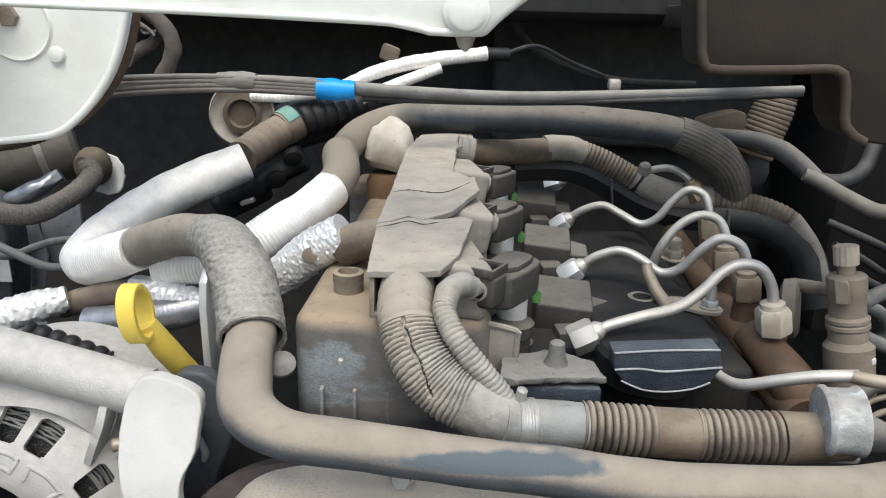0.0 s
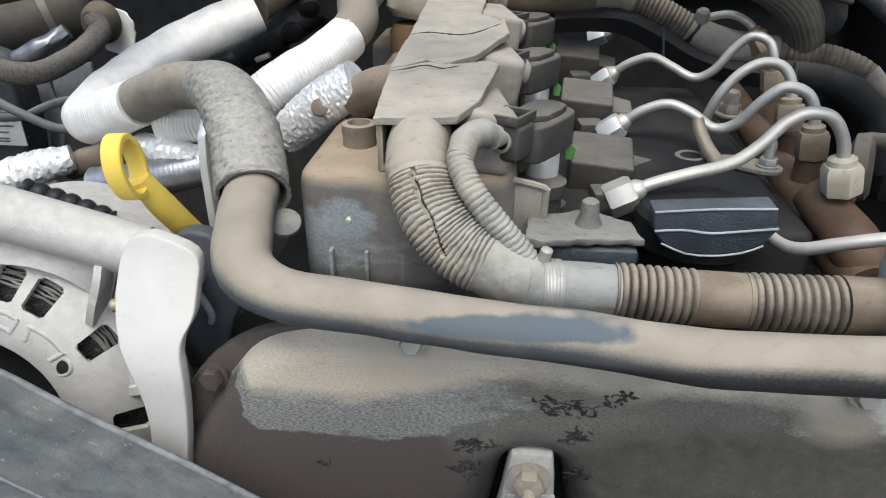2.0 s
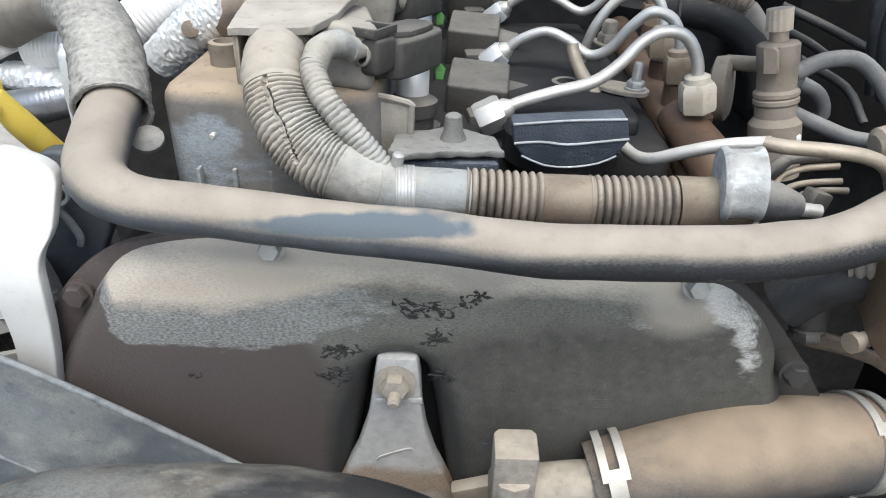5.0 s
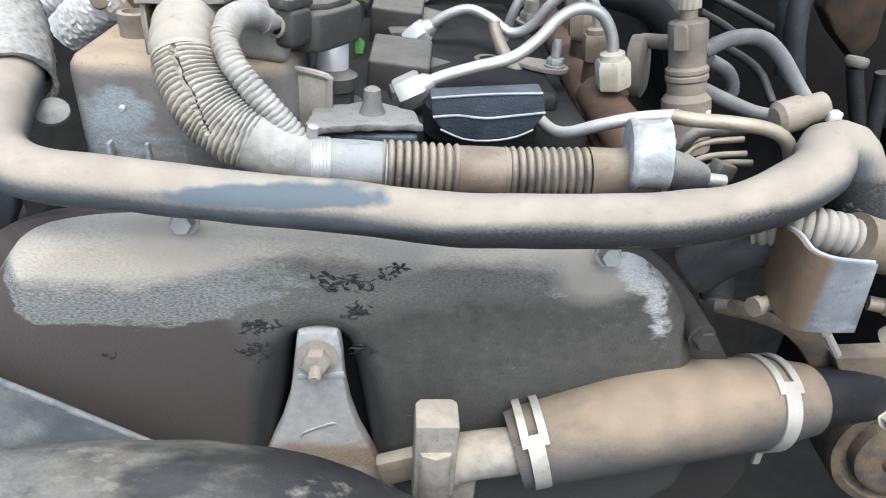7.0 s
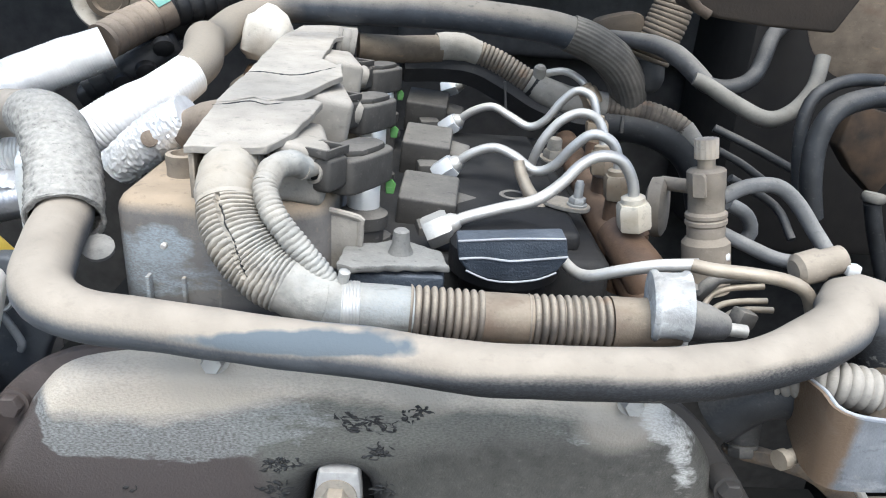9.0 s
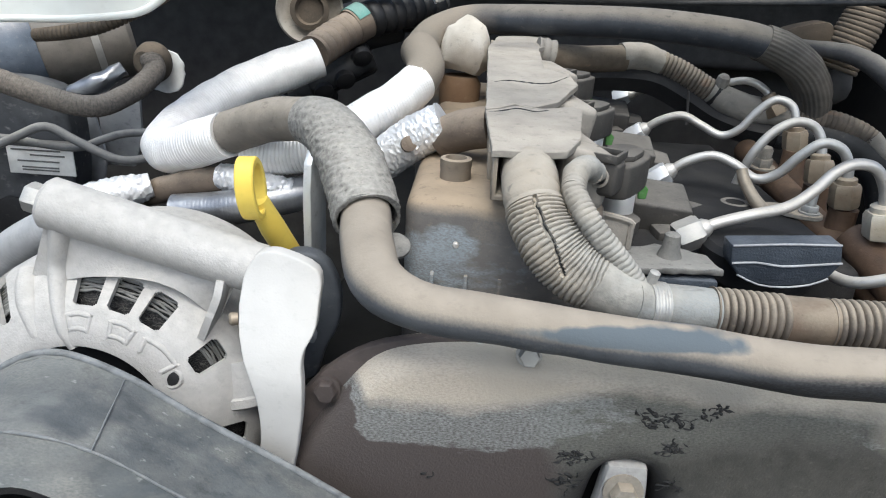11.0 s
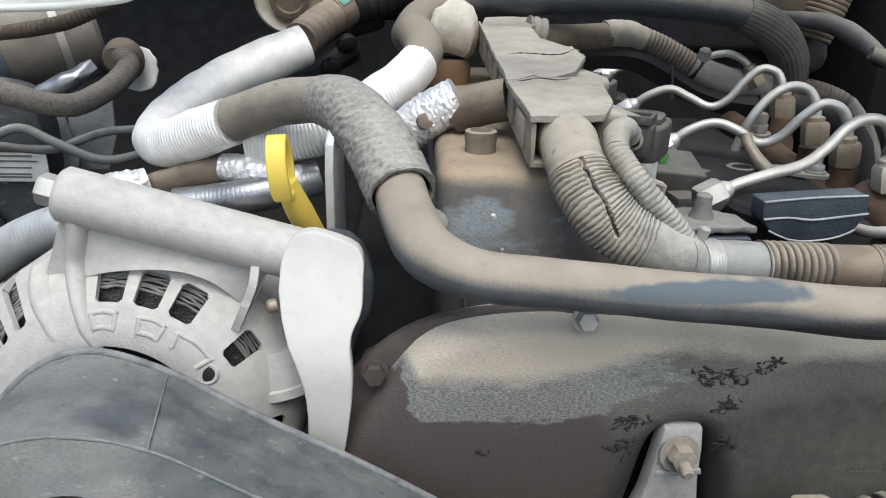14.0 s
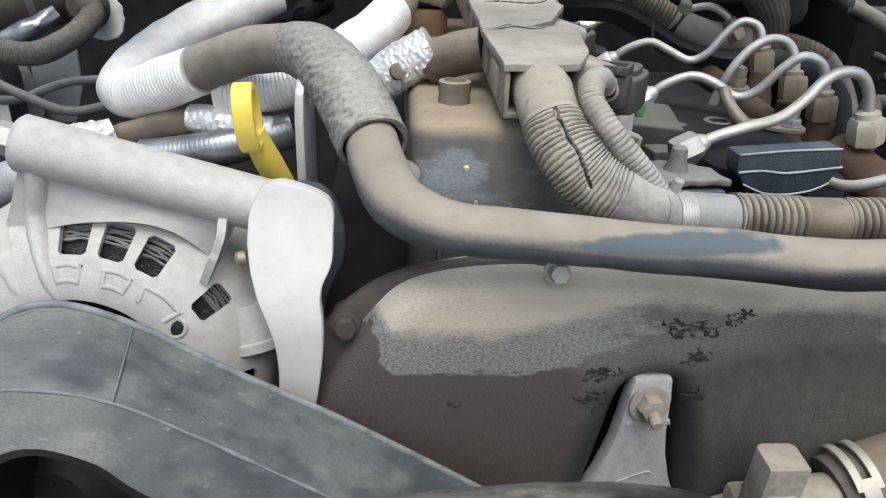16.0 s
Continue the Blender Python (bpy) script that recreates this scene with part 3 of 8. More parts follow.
# soft beige halos below the bolts and a pale strip along the upper edge
overlay(COVER_MAT, (0.38, 0.345, 0.29), [("spot", 0.013, 1.083, 0.030, 0.026, 1.0), ("noise", 40, 0.3)], 0.32, 0.72, 0.8)
overlay(COVER_MAT, (0.27, 0.25, 0.215), [("spot", 0.101, 1.079, 0.022, 0.017, 1.0), ("noise", 40, 0.3)], 0.35, 0.8, 0.8)
overlay(COVER_MAT, (0.25, 0.235, 0.205), [("z", 1.0, 1.12, 0.0, 12.0), ("x", -0.1, 0.3, 0.0, 2.88), ("noise", 36, 0.8)], 9.45, 10.05, 0.8)
overlay(COVER_MAT, (0.33, 0.30, 0.255), [("spot", 0.184, 1.070, 0.030, 0.024, 1.0), ("noise", 40, 0.35)], 0.42, 0.80, 0.8)
# white flaking patch at the outer corner
overlay(COVER_MAT, (0.52, 0.52, 0.50), [("spot", 0.203, 1.071, 0.015, 0.014, 1.0), ("spot", 0.213, 1.056, 0.011, 0.014, 1.0), ("spot", 0.217, 1.041, 0.009, 0.012, 0.9), ("noise", 150, 1.5), ("noise", 520, 0.6)], 1.42, 1.70, 0.68, 0.4)
FLANGE_MAT = surface("brown film on cover flange", (0.07, 0.057, 0.053), (0.05, 0.041, 0.038), (0.165, 0.135, 0.115), 0.2, 0.4, 0.55)

overlay(FLANGE_MAT, (0.036, 0.034, 0.032), [("x", 0.14, 0.20, 0.0, 1.0), ("noise", 50, 0.5)], 0.6, 1.0, 0.9)

timing_cover()


CAST = surface("stained cast alloy", (0.40, 0.395, 0.385), (0.33, 0.325, 0.315), (0.45, 0.43, 0.40), 0.3, 0.3, 0.65, 0.25, grain=200, bump=0.5, grime=0.3)
overlay(CAST, (0.20, 0.13, 0.075), [("z", 0.960, 0.992, 0.55, 0.0), ("noise", 60, 1.0)], 0.74, 0.98, 0.8, 0.2)


# ---- support bracket in the notch of the cover ----
def support_bracket():
    ob = thing("support_bracket", "grey cast bracket with a flanged nut in the timing cover notch", "bracket", (0.065, 0.28, 0.98))
    plate = [(0.0574, 1.0379), (0.0750, 1.0381), (0.0763, 1.0264), (0.0770, 1.0101), (0.0791, 0.9948), (0.0835, 0.9786), (0.0913, 0.9597), (0.1054, 0.9313), (0.0233, 0.9318), (0.0369, 0.9598), (0.0467, 0.9822), (0.0519, 0.9998), (0.0541, 1.0132), (0.0557, 1.0261)]
    part("plate", prism(BM(), plate, 0.010, upright(0.284), 0.0018), CAST, ob)
    rib = [(0.0566, 1.0150), (0.0770, 1.0160), (0.0778, 1.0128), (0.0560, 1.0117)]
    part("rib", prism(BM(), rib, 0.0018, upright(0.2752), 0.0006), CAST, ob)
    part("ridge", sweep(BM(), [(0.0558, 0.2735, 0.9761), (0.0576, 0.2735, 0.9791), (0.0705, 0.2735, 0.9849), (0.0736, 0.2735, 0.9835)], 0.0004, 8, 0.001, rough=0.0003, rscale=400), CAST, ob)
    c = (0.0654, 0.2720, 1.0250)
    bm = hexagon(BM(), (c[0], 0.2735, c[2]), (0, -1, 0.12), 0.0108, 0.0075, 0.0092)
    nut = part("nut", bm, ALLOY_TAN, ob, "flanged hex nut")
    part("stud", lathe(BM(), [(0.003, 0.0)] + [(0.0030 if i % 2 else 0.0026, 0.0006 * i) for i in range(1, 12)] + [(0.0020, 0.0075)], along((c[0], 0.268, c[2] - 0.001), (0, -1, -0.15)), 12), ALLOY_TAN, nut)


support_bracket()


# ---- coolant hose along the front ----
def front_hose():
    ob = thing("coolant_hose", "tan dusty rubber coolant hose along the front of the engine", "hose", (0.09, 0.28, 1.09))
    pts = [(-0.0870, 0.3830, 1.1580), (-0.0720, 0.3570, 1.1450), (-0.0610, 0.3300, 1.1300), (-0.0570, 0.3090, 1.1250), (-0.0516, 0.2866, 1.1204), (-0.0462, 0.2762, 1.1183), (-0.0384, 0.2695, 1.1165),
           (-0.0306, 0.2661, 1.1152), (-0.0214, 0.2645, 1.1142), (-0.0101, 0.2640, 1.1134), (0.0040, 0.2634, 1.1123), (0.0179, 0.2625, 1.1112), (0.0379, 0.2618, 1.1098), (0.0589, 0.2612, 1.1081),
           (0.0774, 0.2608, 1.1067), (0.1101, 0.2590, 1.1040), (0.1307, 0.2575, 1.1037), (0.1580, 0.2570, 1.1042), (0.1867, 0.2580, 1.1045), (0.2080, 0.2630, 1.1032), (0.2318, 0.2710, 1.1024),
           (0.2541, 0.2800, 1.1045), (0.2760, 0.2910, 1.1115), (0.2829, 0.3010, 1.1166), (0.2936, 0.3034, 1.1149), (0.3015, 0.3039, 1.1047), (0.3071, 0.3039, 1.0908), (0.3129, 0.3033, 1.0721)]
    rs = [0.0118] * 4 + [0.0117, 0.0113, 0.0108, 0.0103, 0.0100] + [0.0098] * 6 + [0.0100, 0.0102, 0.0103, 0.0104, 0.0106, 0.0109, 0.0117, 0.0124, 0.0128, 0.0128, 0.0127, 0.0126, 0.0124]
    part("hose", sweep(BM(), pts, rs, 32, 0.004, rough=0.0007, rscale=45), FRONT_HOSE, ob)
    sl = [(-0.1020, 0.3895, 1.1574), (-0.0960, 0.3850, 1.1576), (-0.0885, 0.3785, 1.1563), (-0.0800, 0.3690, 1.1512), (-0.0700, 0.3520, 1.1425), (-0.0592, 0.3255, 1.1280)]
    felt = sweep(BM(), sl, [0.0126, 0.0138, 0.0150, 0.0160, 0.0164, 0.0160], 72, 0.0006, wall=0.0016)
    way = [q for q, _ in spline(sl, 0.003)]
    for v in felt.verts:  # short creases across the sleeve, fading out at its upper end
        c = min(way, key=lambda q: (q - v.co).length_squared)
        o = (v.co - c).normalized()
        side = Vector((v.co.x * 130, v.co.y * 300 + v.co.z * 200, v.co.z * 300))
        fade = min(1.0, max(0.15, (0.386 - v.co.y) / 0.02))
        v.co += o * fade * (0.0007 * noise.noise(side) + 0.0005 * noise.noise(side * 2.3) + 0.0004 * noise.noise(v.co * 90))
    part("heat_sleeve", felt, FELT, ob, "grey felt heat sleeve")
    part("sleeve_hem", sweep(BM(), [(q[0] + 0.0152 * (math.cos(a) * 0.92), q[1] + 0.0152 * 0.40 * math.cos(a) - 0.006 * math.sin(a), q[2] + 0.0152 * math.sin(a) * 0.9) for q in (sl[-1],) for a in [2 * math.pi * k / 24 for k in range(25)]], 0.0009, 8, 0.002, rough=0.0004, rscale=300), FELT, ob)
    # lip of a clip below the hose
    c = (-0.0458, 0.3240, 1.1137)
    part("clip", lathe(BM(), [(0.004, 0), (0.007, 0.002), (0.007, 0.004), (0.003, 0.006)], along(c, (0.2, -0.6, 1)), 16), FUEL_HOSE, ob)


def front_hose_material():
    m = surface("tan dusted coolant hose", (0.08, 0.086, 0.094), (0.052, 0.056, 0.063), (0.315, 0.275, 0.226), 0.5, 1.05, 0.6, grime=0.12, flecks=200)
    n, l = m.node_tree.nodes, m.node_tree.links
    p = n["Principled BSDF"]
    old = p.inputs["Base Color"].links[0].from_socket
    # a wiped patch where the rubber shows through the dust
    geo = n.new("ShaderNodeNewGeometry")
    sub = n.new("ShaderNodeVectorMath")
    sub.operation = "SUBTRACT"
    warp = n.new("ShaderNodeTexNoise")
    warp.inputs["Scale"].default_value, warp.inputs["Detail"].default_value = 110, 7
    l.new(geo.outputs["Position"], warp.inputs["Vector"])
    l.new(geo.outputs["Position"], sub.inputs[0])
    c = (0.0545, 0.2531, 1.1137)
    sub.inputs[1].default_value = c
    mul = n.new("ShaderNodeVectorMath")
    mul.operation = "MULTIPLY"
    l.new(sub.outputs[0], mul.inputs[0])
    mul.inputs[1].default_value = (1 / 0.045, 1 / 0.03, 1 / 0.0039)
    ln = n.new("ShaderNodeVectorMath")
    ln.operation = "LENGTH"
    l.new(mul.outputs[0], ln.inputs[0])
    add = n.new("ShaderNodeMath")
    add.operation = "MULTIPLY_ADD"
    l.new(warp.outputs[0], add.inputs[0])
    add.inputs[1].default_value = 0.62
    l.new(ln.outputs["Value"], add.inputs[2])
    r = n.new("ShaderNodeMapRange")
    l.new(add.outputs[0], r.inputs[0])
    for i, v in enumerate((1.12, 1.36, 1.0, 0.0)):
        r.inputs[i + 1].default_value = v
    mix = n.new("ShaderNodeMix")
    mix.data_type = "RGBA"
    l.new(r.outputs[0], mix.inputs[0])
    l.new(old, mix.inputs[6])
    mix.inputs[7].default_value = (0.098, 0.115, 0.13, 1)
    l.new(mix.outputs[2], p.inputs["Base Color"])
    return m


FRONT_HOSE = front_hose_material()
# underside shade painted as a soft dark band, together with scuffed black rubber
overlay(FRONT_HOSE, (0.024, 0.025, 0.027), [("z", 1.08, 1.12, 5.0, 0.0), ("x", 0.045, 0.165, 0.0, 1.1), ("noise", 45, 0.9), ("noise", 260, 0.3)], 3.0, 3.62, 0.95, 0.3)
overlay(FRONT_HOSE, (0.23, 0.22, 0.20), [("noise", 420, 1.0), ("noise", 70, 0.7), ("z", 1.094, 1.104, 0.12, -0.3)], 1.02, 1.10, 0.55)
front_hose()


# ---- foil wrapped hoses ----
def foil_hose():
    ob = thing("foil_hose", "silver foil wrapped elbow hose with a brown rubber end", "hose", (-0.19, 0.48, 1.10))
    pts = [(-0.1563, 0.4200, 1.1389), (-0.1781, 0.4293, 1.1296), (-0.1969, 0.4398, 1.1212), (-0.2107, 0.4533, 1.1193), (-0.2139, 0.4763, 1.1229), (-0.2063, 0.5035, 1.1310), (-0.1867, 0.5296, 1.1433), (-0.1602, 0.5494, 1.1552), (-0.1335, 0.5630, 1.1656)]
    part("foil_wrap", sweep(BM(), pts, [0.0136, 0.0142, 0.0142, 0.0140, 0.0144, 0.0152, 0.0158, 0.0158, 0.0152], 30, 0.003, rib=(0.0022, 0.00042), rough=0.0010, rscale=70), FOIL, ob)
    part("rubber_end", sweep(BM(), [(-0.1539, 0.4190, 1.1405), (-0.1405, 0.4120, 1.1469), (-0.1254, 0.4040, 1.1529), (-0.1029, 0.3900, 1.1575), (-0.0885, 0.3790, 1.1569), (-0.0813, 0.3680, 1.1522)], [0.0125, 0.0122, 0.0122, 0.0122, 0.0122, 0.012], 28, 0.004, rough=0.0006, rscale=60), RUBBER_TAN, ob, "tan rubber hose end")
    a, b = (-0.1371, 0.5645, 1.1686), (-0.1149, 0.6150, 1.1842)
    part("coupling", sweep(BM(), [a, (-0.1269, 0.5883, 1.1767), b], [0.0132, 0.0138, 0.0138], 24, 0.003, rib=(0.009, 0.0012)), HOSE_BROWN, ob, "brown ribbed coupling")
    ring = part("ring", sweep(BM(), [(-0.1166, 0.6120, 1.1837), (-0.1080, 0.6210, 1.1894)], 0.0150, 24, 0.004), HOSE_BROWN, ob)
    part("patch", strap(BM(), along((-0.1160, 0.6125, 1.1841), (0.0086, 0.0090, 0.0057)), 0.0149, radians(35), radians(150), 0.001, 0.0125, 0.0010), TEAL, ring, "faded teal patch")
    part("fitting", sweep(BM(), [(-0.1099, 0.6210, 1.1883), (-0.0929, 0.6370, 1.1930), (-0.0669, 0.6600, 1.1976), (-0.0459, 0.6750, 1.2001)], [0.0145, 0.015, 0.013, 0.012], 20, 0.004, rib=(0.011, 0.003)), PLASTIC, ob, "black quick connector")


SLEEVE_BROWN = surface("creased brown grey sleeve", (0.115, 0.106, 0.094), (0.075, 0.07, 0.063), (0.22, 0.20, 0.17), 0.35, 0.45, 0.8)


def foil_branch():
    ob = thing("heater_hose", "long dusty black heater hose with a foil wrapped end", "hose", (0.05, 0.58, 1.14))
    part("foil_wrap", sweep(BM(), [(-0.1500, 0.4296, 1.1262), (-0.1244, 0.4296, 1.1270), (-0.1018, 0.4311, 1.1330), (-0.0789, 0.4411, 1.1471), (-0.0621, 0.4635, 1.1555), (-0.0509, 0.4846, 1.1640)],
                            [0.0125, 0.0128, 0.0128, 0.0130, 0.0135, 0.0132], 26, 0.003, rib=(0.0023, 0.00075), rough=0.0005), FOIL, ob)
    pts = [(-0.0532, 0.4792, 1.1620), (-0.0468, 0.4976, 1.1716), (-0.0527, 0.5275, 1.1791), (-0.0573, 0.5650, 1.1748), (-0.0479, 0.6000, 1.1857), (-0.0229, 0.6250, 1.1944), (0.0126, 0.6130, 1.1978), (0.0482, 0.6020, 1.2001), (0.0837, 0.5940, 1.2015), (0.1141, 0.5910, 1.2018),
           (0.1495, 0.5920, 1.2002), (0.1899, 0.5950, 1.1963), (0.2161, 0.5980, 1.1902)]
    part("hose", sweep(BM(), pts, [0.012, 0.0128, 0.013, 0.0128, 0.0122, 0.0116, 0.0116, 0.0116, 0.0118, 0.012, 0.0122, 0.0126, 0.0130], 24, 0.004), HEATER, ob)
    part("end_sleeve", sweep(BM(), [(0.2061, 0.5970, 1.1929), (0.2242, 0.5990, 1.1868), (0.2453, 0.6060, 1.1744), (0.2612, 0.6140, 1.1564), (0.2690, 0.6240, 1.1350), (0.2718, 0.6300, 1.1125)],
                             [0.0138, 0.0146, 0.0152, 0.0152, 0.0150, 0.0145], 132, 0.003, rough=0.0006, flute=(26, 0.00022)), SLEEVE_BROWN, ob, "creased brown grey end sleeve")
    cuff = part("foil_cuff", crumple(sweep(BM(), [(-0.0723, 0.4150, 1.1239), (-0.0608, 0.4140, 1.1338), (-0.0468, 0.4130, 1.1451), (-0.0289, 0.4110, 1.1561)], [0.0115, 0.0125, 0.013, 0.0125], 72, 0.0006, rough=0.0009, rscale=620, squash=0.95), 0.0006, 420), FOIL_CRUMPLED, ob, "crumpled foil cuff")
    part("stub", sweep(BM(), [(-0.0302, 0.4110, 1.1469), (-0.0182, 0.4050, 1.1537), (-0.0031, 0.4000, 1.1579)], [0.0112, 0.0115, 0.0115], 20, 0.004), HOSE_BROWN, ob, "brown rubber stub")
    c = (-0.0475, 0.3995, 1.1456)
    part("hole_patch", lathe(BM(), [(0.0046, -0.004), (0.0044, 0.0002), (0.002, 0.0006)], along(c, (0.26, -0.93, 0.35)), 16), HOSE_BROWN, cuff, "bare rubber patch")


HEATER = surface("tan grey heater hose", (0.05, 0.057, 0.068), (0.035, 0.04, 0.05), (0.20, 0.182, 0.158), 0.4, 0.85, 0.5)
END_RUBBER = surface("dull grey rubber", (0.05, 0.05, 0.05), (0.036, 0.036, 0.036), (0.105, 0.10, 0.09), 0.35, 0.4, 0.8)
overlay(HEATER, (0.245, 0.212, 0.17), [("x", -0.035, 0.03, 1.0, 0.0), ("noise", 40, 0.6)], 0.75, 1.15, 0.9, 0.2)
HOSE_GREY = surface("grey dusty heater hose", (0.075, 0.076, 0.08), (0.05, 0.05, 0.053), (0.22, 0.205, 0.18), 0.35, 0.6, 0.55)
foil_hose()
foil_branch()


def low_pipes():
    ob = thing("coolant_pipe", "flexible metal pipe with foil and brown rubber below the hoses", "pipe", (-0.16, 0.40, 1.09))
    part("flex_pipe", sweep(BM(), [(-0.1901, 0.4140, 1.0905), (-0.1680, 0.4140, 1.0934), (-0.1426, 0.4140, 1.0984), (-0.1085, 0.4240, 1.1057)], 0.0105, 24, 0.003, rib=(0.0026, 0.00009)), PIPE_DARK, ob)
    part("hose", sweep(BM(), [(-0.2238, 0.4440, 1.0881), (-0.2033, 0.4340, 1.0972), (-0.1803, 0.4290, 1.1057), (-0.1608, 0.4290, 1.1096)], [0.007, 0.0085, 0.0085, 0.008], 18, 0.003, rough=0.001, rscale=110), HOSE_BROWN, ob)
    part("foil_wrap", sweep(BM(), [(-0.1649, 0.4260, 1.1112), (-0.1466, 0.4220, 1.1100), (-0.1303, 0.4190, 1.1073), (-0.1175, 0.4190, 1.1066)], [0.0075, 0.0085, 0.0085, 0.0075], 32, 0.0008, rough=0.0014, rscale=560), FOIL_CRUMPLED, ob)
    part("foil_end", sweep(BM(), [(-0.2512, 0.4140, 1.0914), (-0.2387, 0.4160, 1.0948), (-0.2235, 0.4220, 1.0982), (-0.2099, 0.4290, 1.1012)], [0.0085, 0.0100, 0.0098, 0.0075], 32, 0.0008, rough=0.0016, rscale=420), FOIL_CRUMPLED, ob)
    part("lower_pipe", sweep(BM(), [(-0.4070, 0.4940, 0.9790), (-0.3712, 0.4840, 1.0038), (-0.3325, 0.4740, 1.0336), (-0.2935, 0.4640, 1.0556), (-0.2544, 0.4540, 1.0670)], [0.0145, 0.0145, 0.0145, 0.014, 0.013], 22, 0.002, rib=(0.0035, 0.0002)), SILVER, ob, "dull metal pipe")
    part("ribbed_pipe", sweep(BM(), [(-0.3797, 0.4540, 0.9908), (-0.3469, 0.4540, 1.0012), (-0.3177, 0.4540, 1.0155)], 0.008, 18, 0.001, rib=(0.0040, 0.0016)), SHEET, ob)


low_pipes()


ORANGE = surface("orange brown grease", (0.17, 0.105, 0.06), (0.13, 0.075, 0.04), (0.3, 0.24, 0.18), 0.2, 0.3, 0.7)


# ---- cam cover ----
BOSS_TAN = surface("tan dusted boss", (0.20, 0.17, 0.135), (0.13, 0.11, 0.088), (0.36, 0.30, 0.23), 0.4, 0.6, 0.75)
CONE = surface("pale wrapped cap", (0.60, 0.56, 0.49), (0.47, 0.42, 0.345), (0.58, 0.54, 0.475), 0.4, 0.4, 0.85, bump=0.5)


def cam_cover():
    ob = thing("cam_cover", "brown dusty plastic cam cover with ribs and a filler boss", "cam cover", (0.0, 0.42, 1.05))
    top = [(-0.043, 0.335), (0.012, 0.328), (0.031, 0.328), (0.055, 0.343), (0.055, 0.62), (-0.041, 0.62), (-0.042, 0.45)]
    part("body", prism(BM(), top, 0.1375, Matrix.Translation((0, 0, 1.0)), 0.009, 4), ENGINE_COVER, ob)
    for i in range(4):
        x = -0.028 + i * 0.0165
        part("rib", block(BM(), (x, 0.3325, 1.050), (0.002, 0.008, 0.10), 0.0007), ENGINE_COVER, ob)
    c = (-0.0203, 0.3680, 1.1433)
    part("boss", lathe(BM(), [(0.0085, -0.016), (0.0078, -0.002), (0.0082, 0.001), (0.0080, 0.0045), (0.0055, 0.005), (0.005, 0.001)], along(c, (0, 0, 1)), 20), BOSS_TAN, ob)
    m = (-0.0173, 0.3240, 1.1177)
    part("screw", lathe(BM(), [(0.0015, 0), (0.0015, 0.002), (0.001, 0.0025)], along((m[0], 0.326, m[2]), (0, -1, 0)), 10), STEEL, ob)
    part("side_wall", prism(BM(), [(-0.06, 0.60), (0.05, 0.60), (0.05, 0.66), (-0.06, 0.66)], 0.14, Matrix.Translation((0, 0, 1.0)), 0.008, 3), ENGINE_COVER, ob)
    ob2 = thing("sealing_cone", "beige wrapped cone cap on the cam cover", "cap", (-0.018, 0.56, 1.14))
    bm = lathe(BM(), [(0.015, 0.0), (0.0195, 0.006), (0.0205, 0.018), (0.0165, 0.030), (0.011, 0.037), (0.004, 0.041)], along((-0.0250, 0.587, 1.1588), (0.16, 0.05, 1)), 16)
    bmesh.ops.subdivide_edges(bm, edges=list(bm.edges), cuts=2)
    crumple(bm, 0.0030, 75)
    part("cone", bm, CONE, ob2, sharp=40)
    part("base", lathe(BM(), [(0.016, 0), (0.0165, 0.02), (0.013, 0.026)], along((-0.0251, 0.584, 1.1300), (0, 0, 1)), 18), ORANGE, ob2, "orange brown base")


cam_cover()


# ---- clip cover over the injector wiring ----
def ragged(outline, step=0.004, amount=0.0007):
    """Breaks the sides of an outline into short uneven runs."""
    out = []
    for i, a in enumerate(outline):
        b = outline[(i + 1) % len(outline)]
        k = max(1, int(math.dist(a, b) / step))
        for j in range(k):
            x, y = (a[0] + (b[0] - a[0]) * j / k, a[1] + (b[1] - a[1]) * j / k)
            d = noise.noise_vector(Vector((x, y, 0.3)) * 700) * amount
            out.append((x + d.x, y + d.y))
    return out


CHANNEL_TAN = surface("tan dusted channel", (0.29, 0.25, 0.20), (0.20, 0.172, 0.138), (0.40, 0.35, 0.285), 0.4, 0.5, 0.85, bump=0.4)


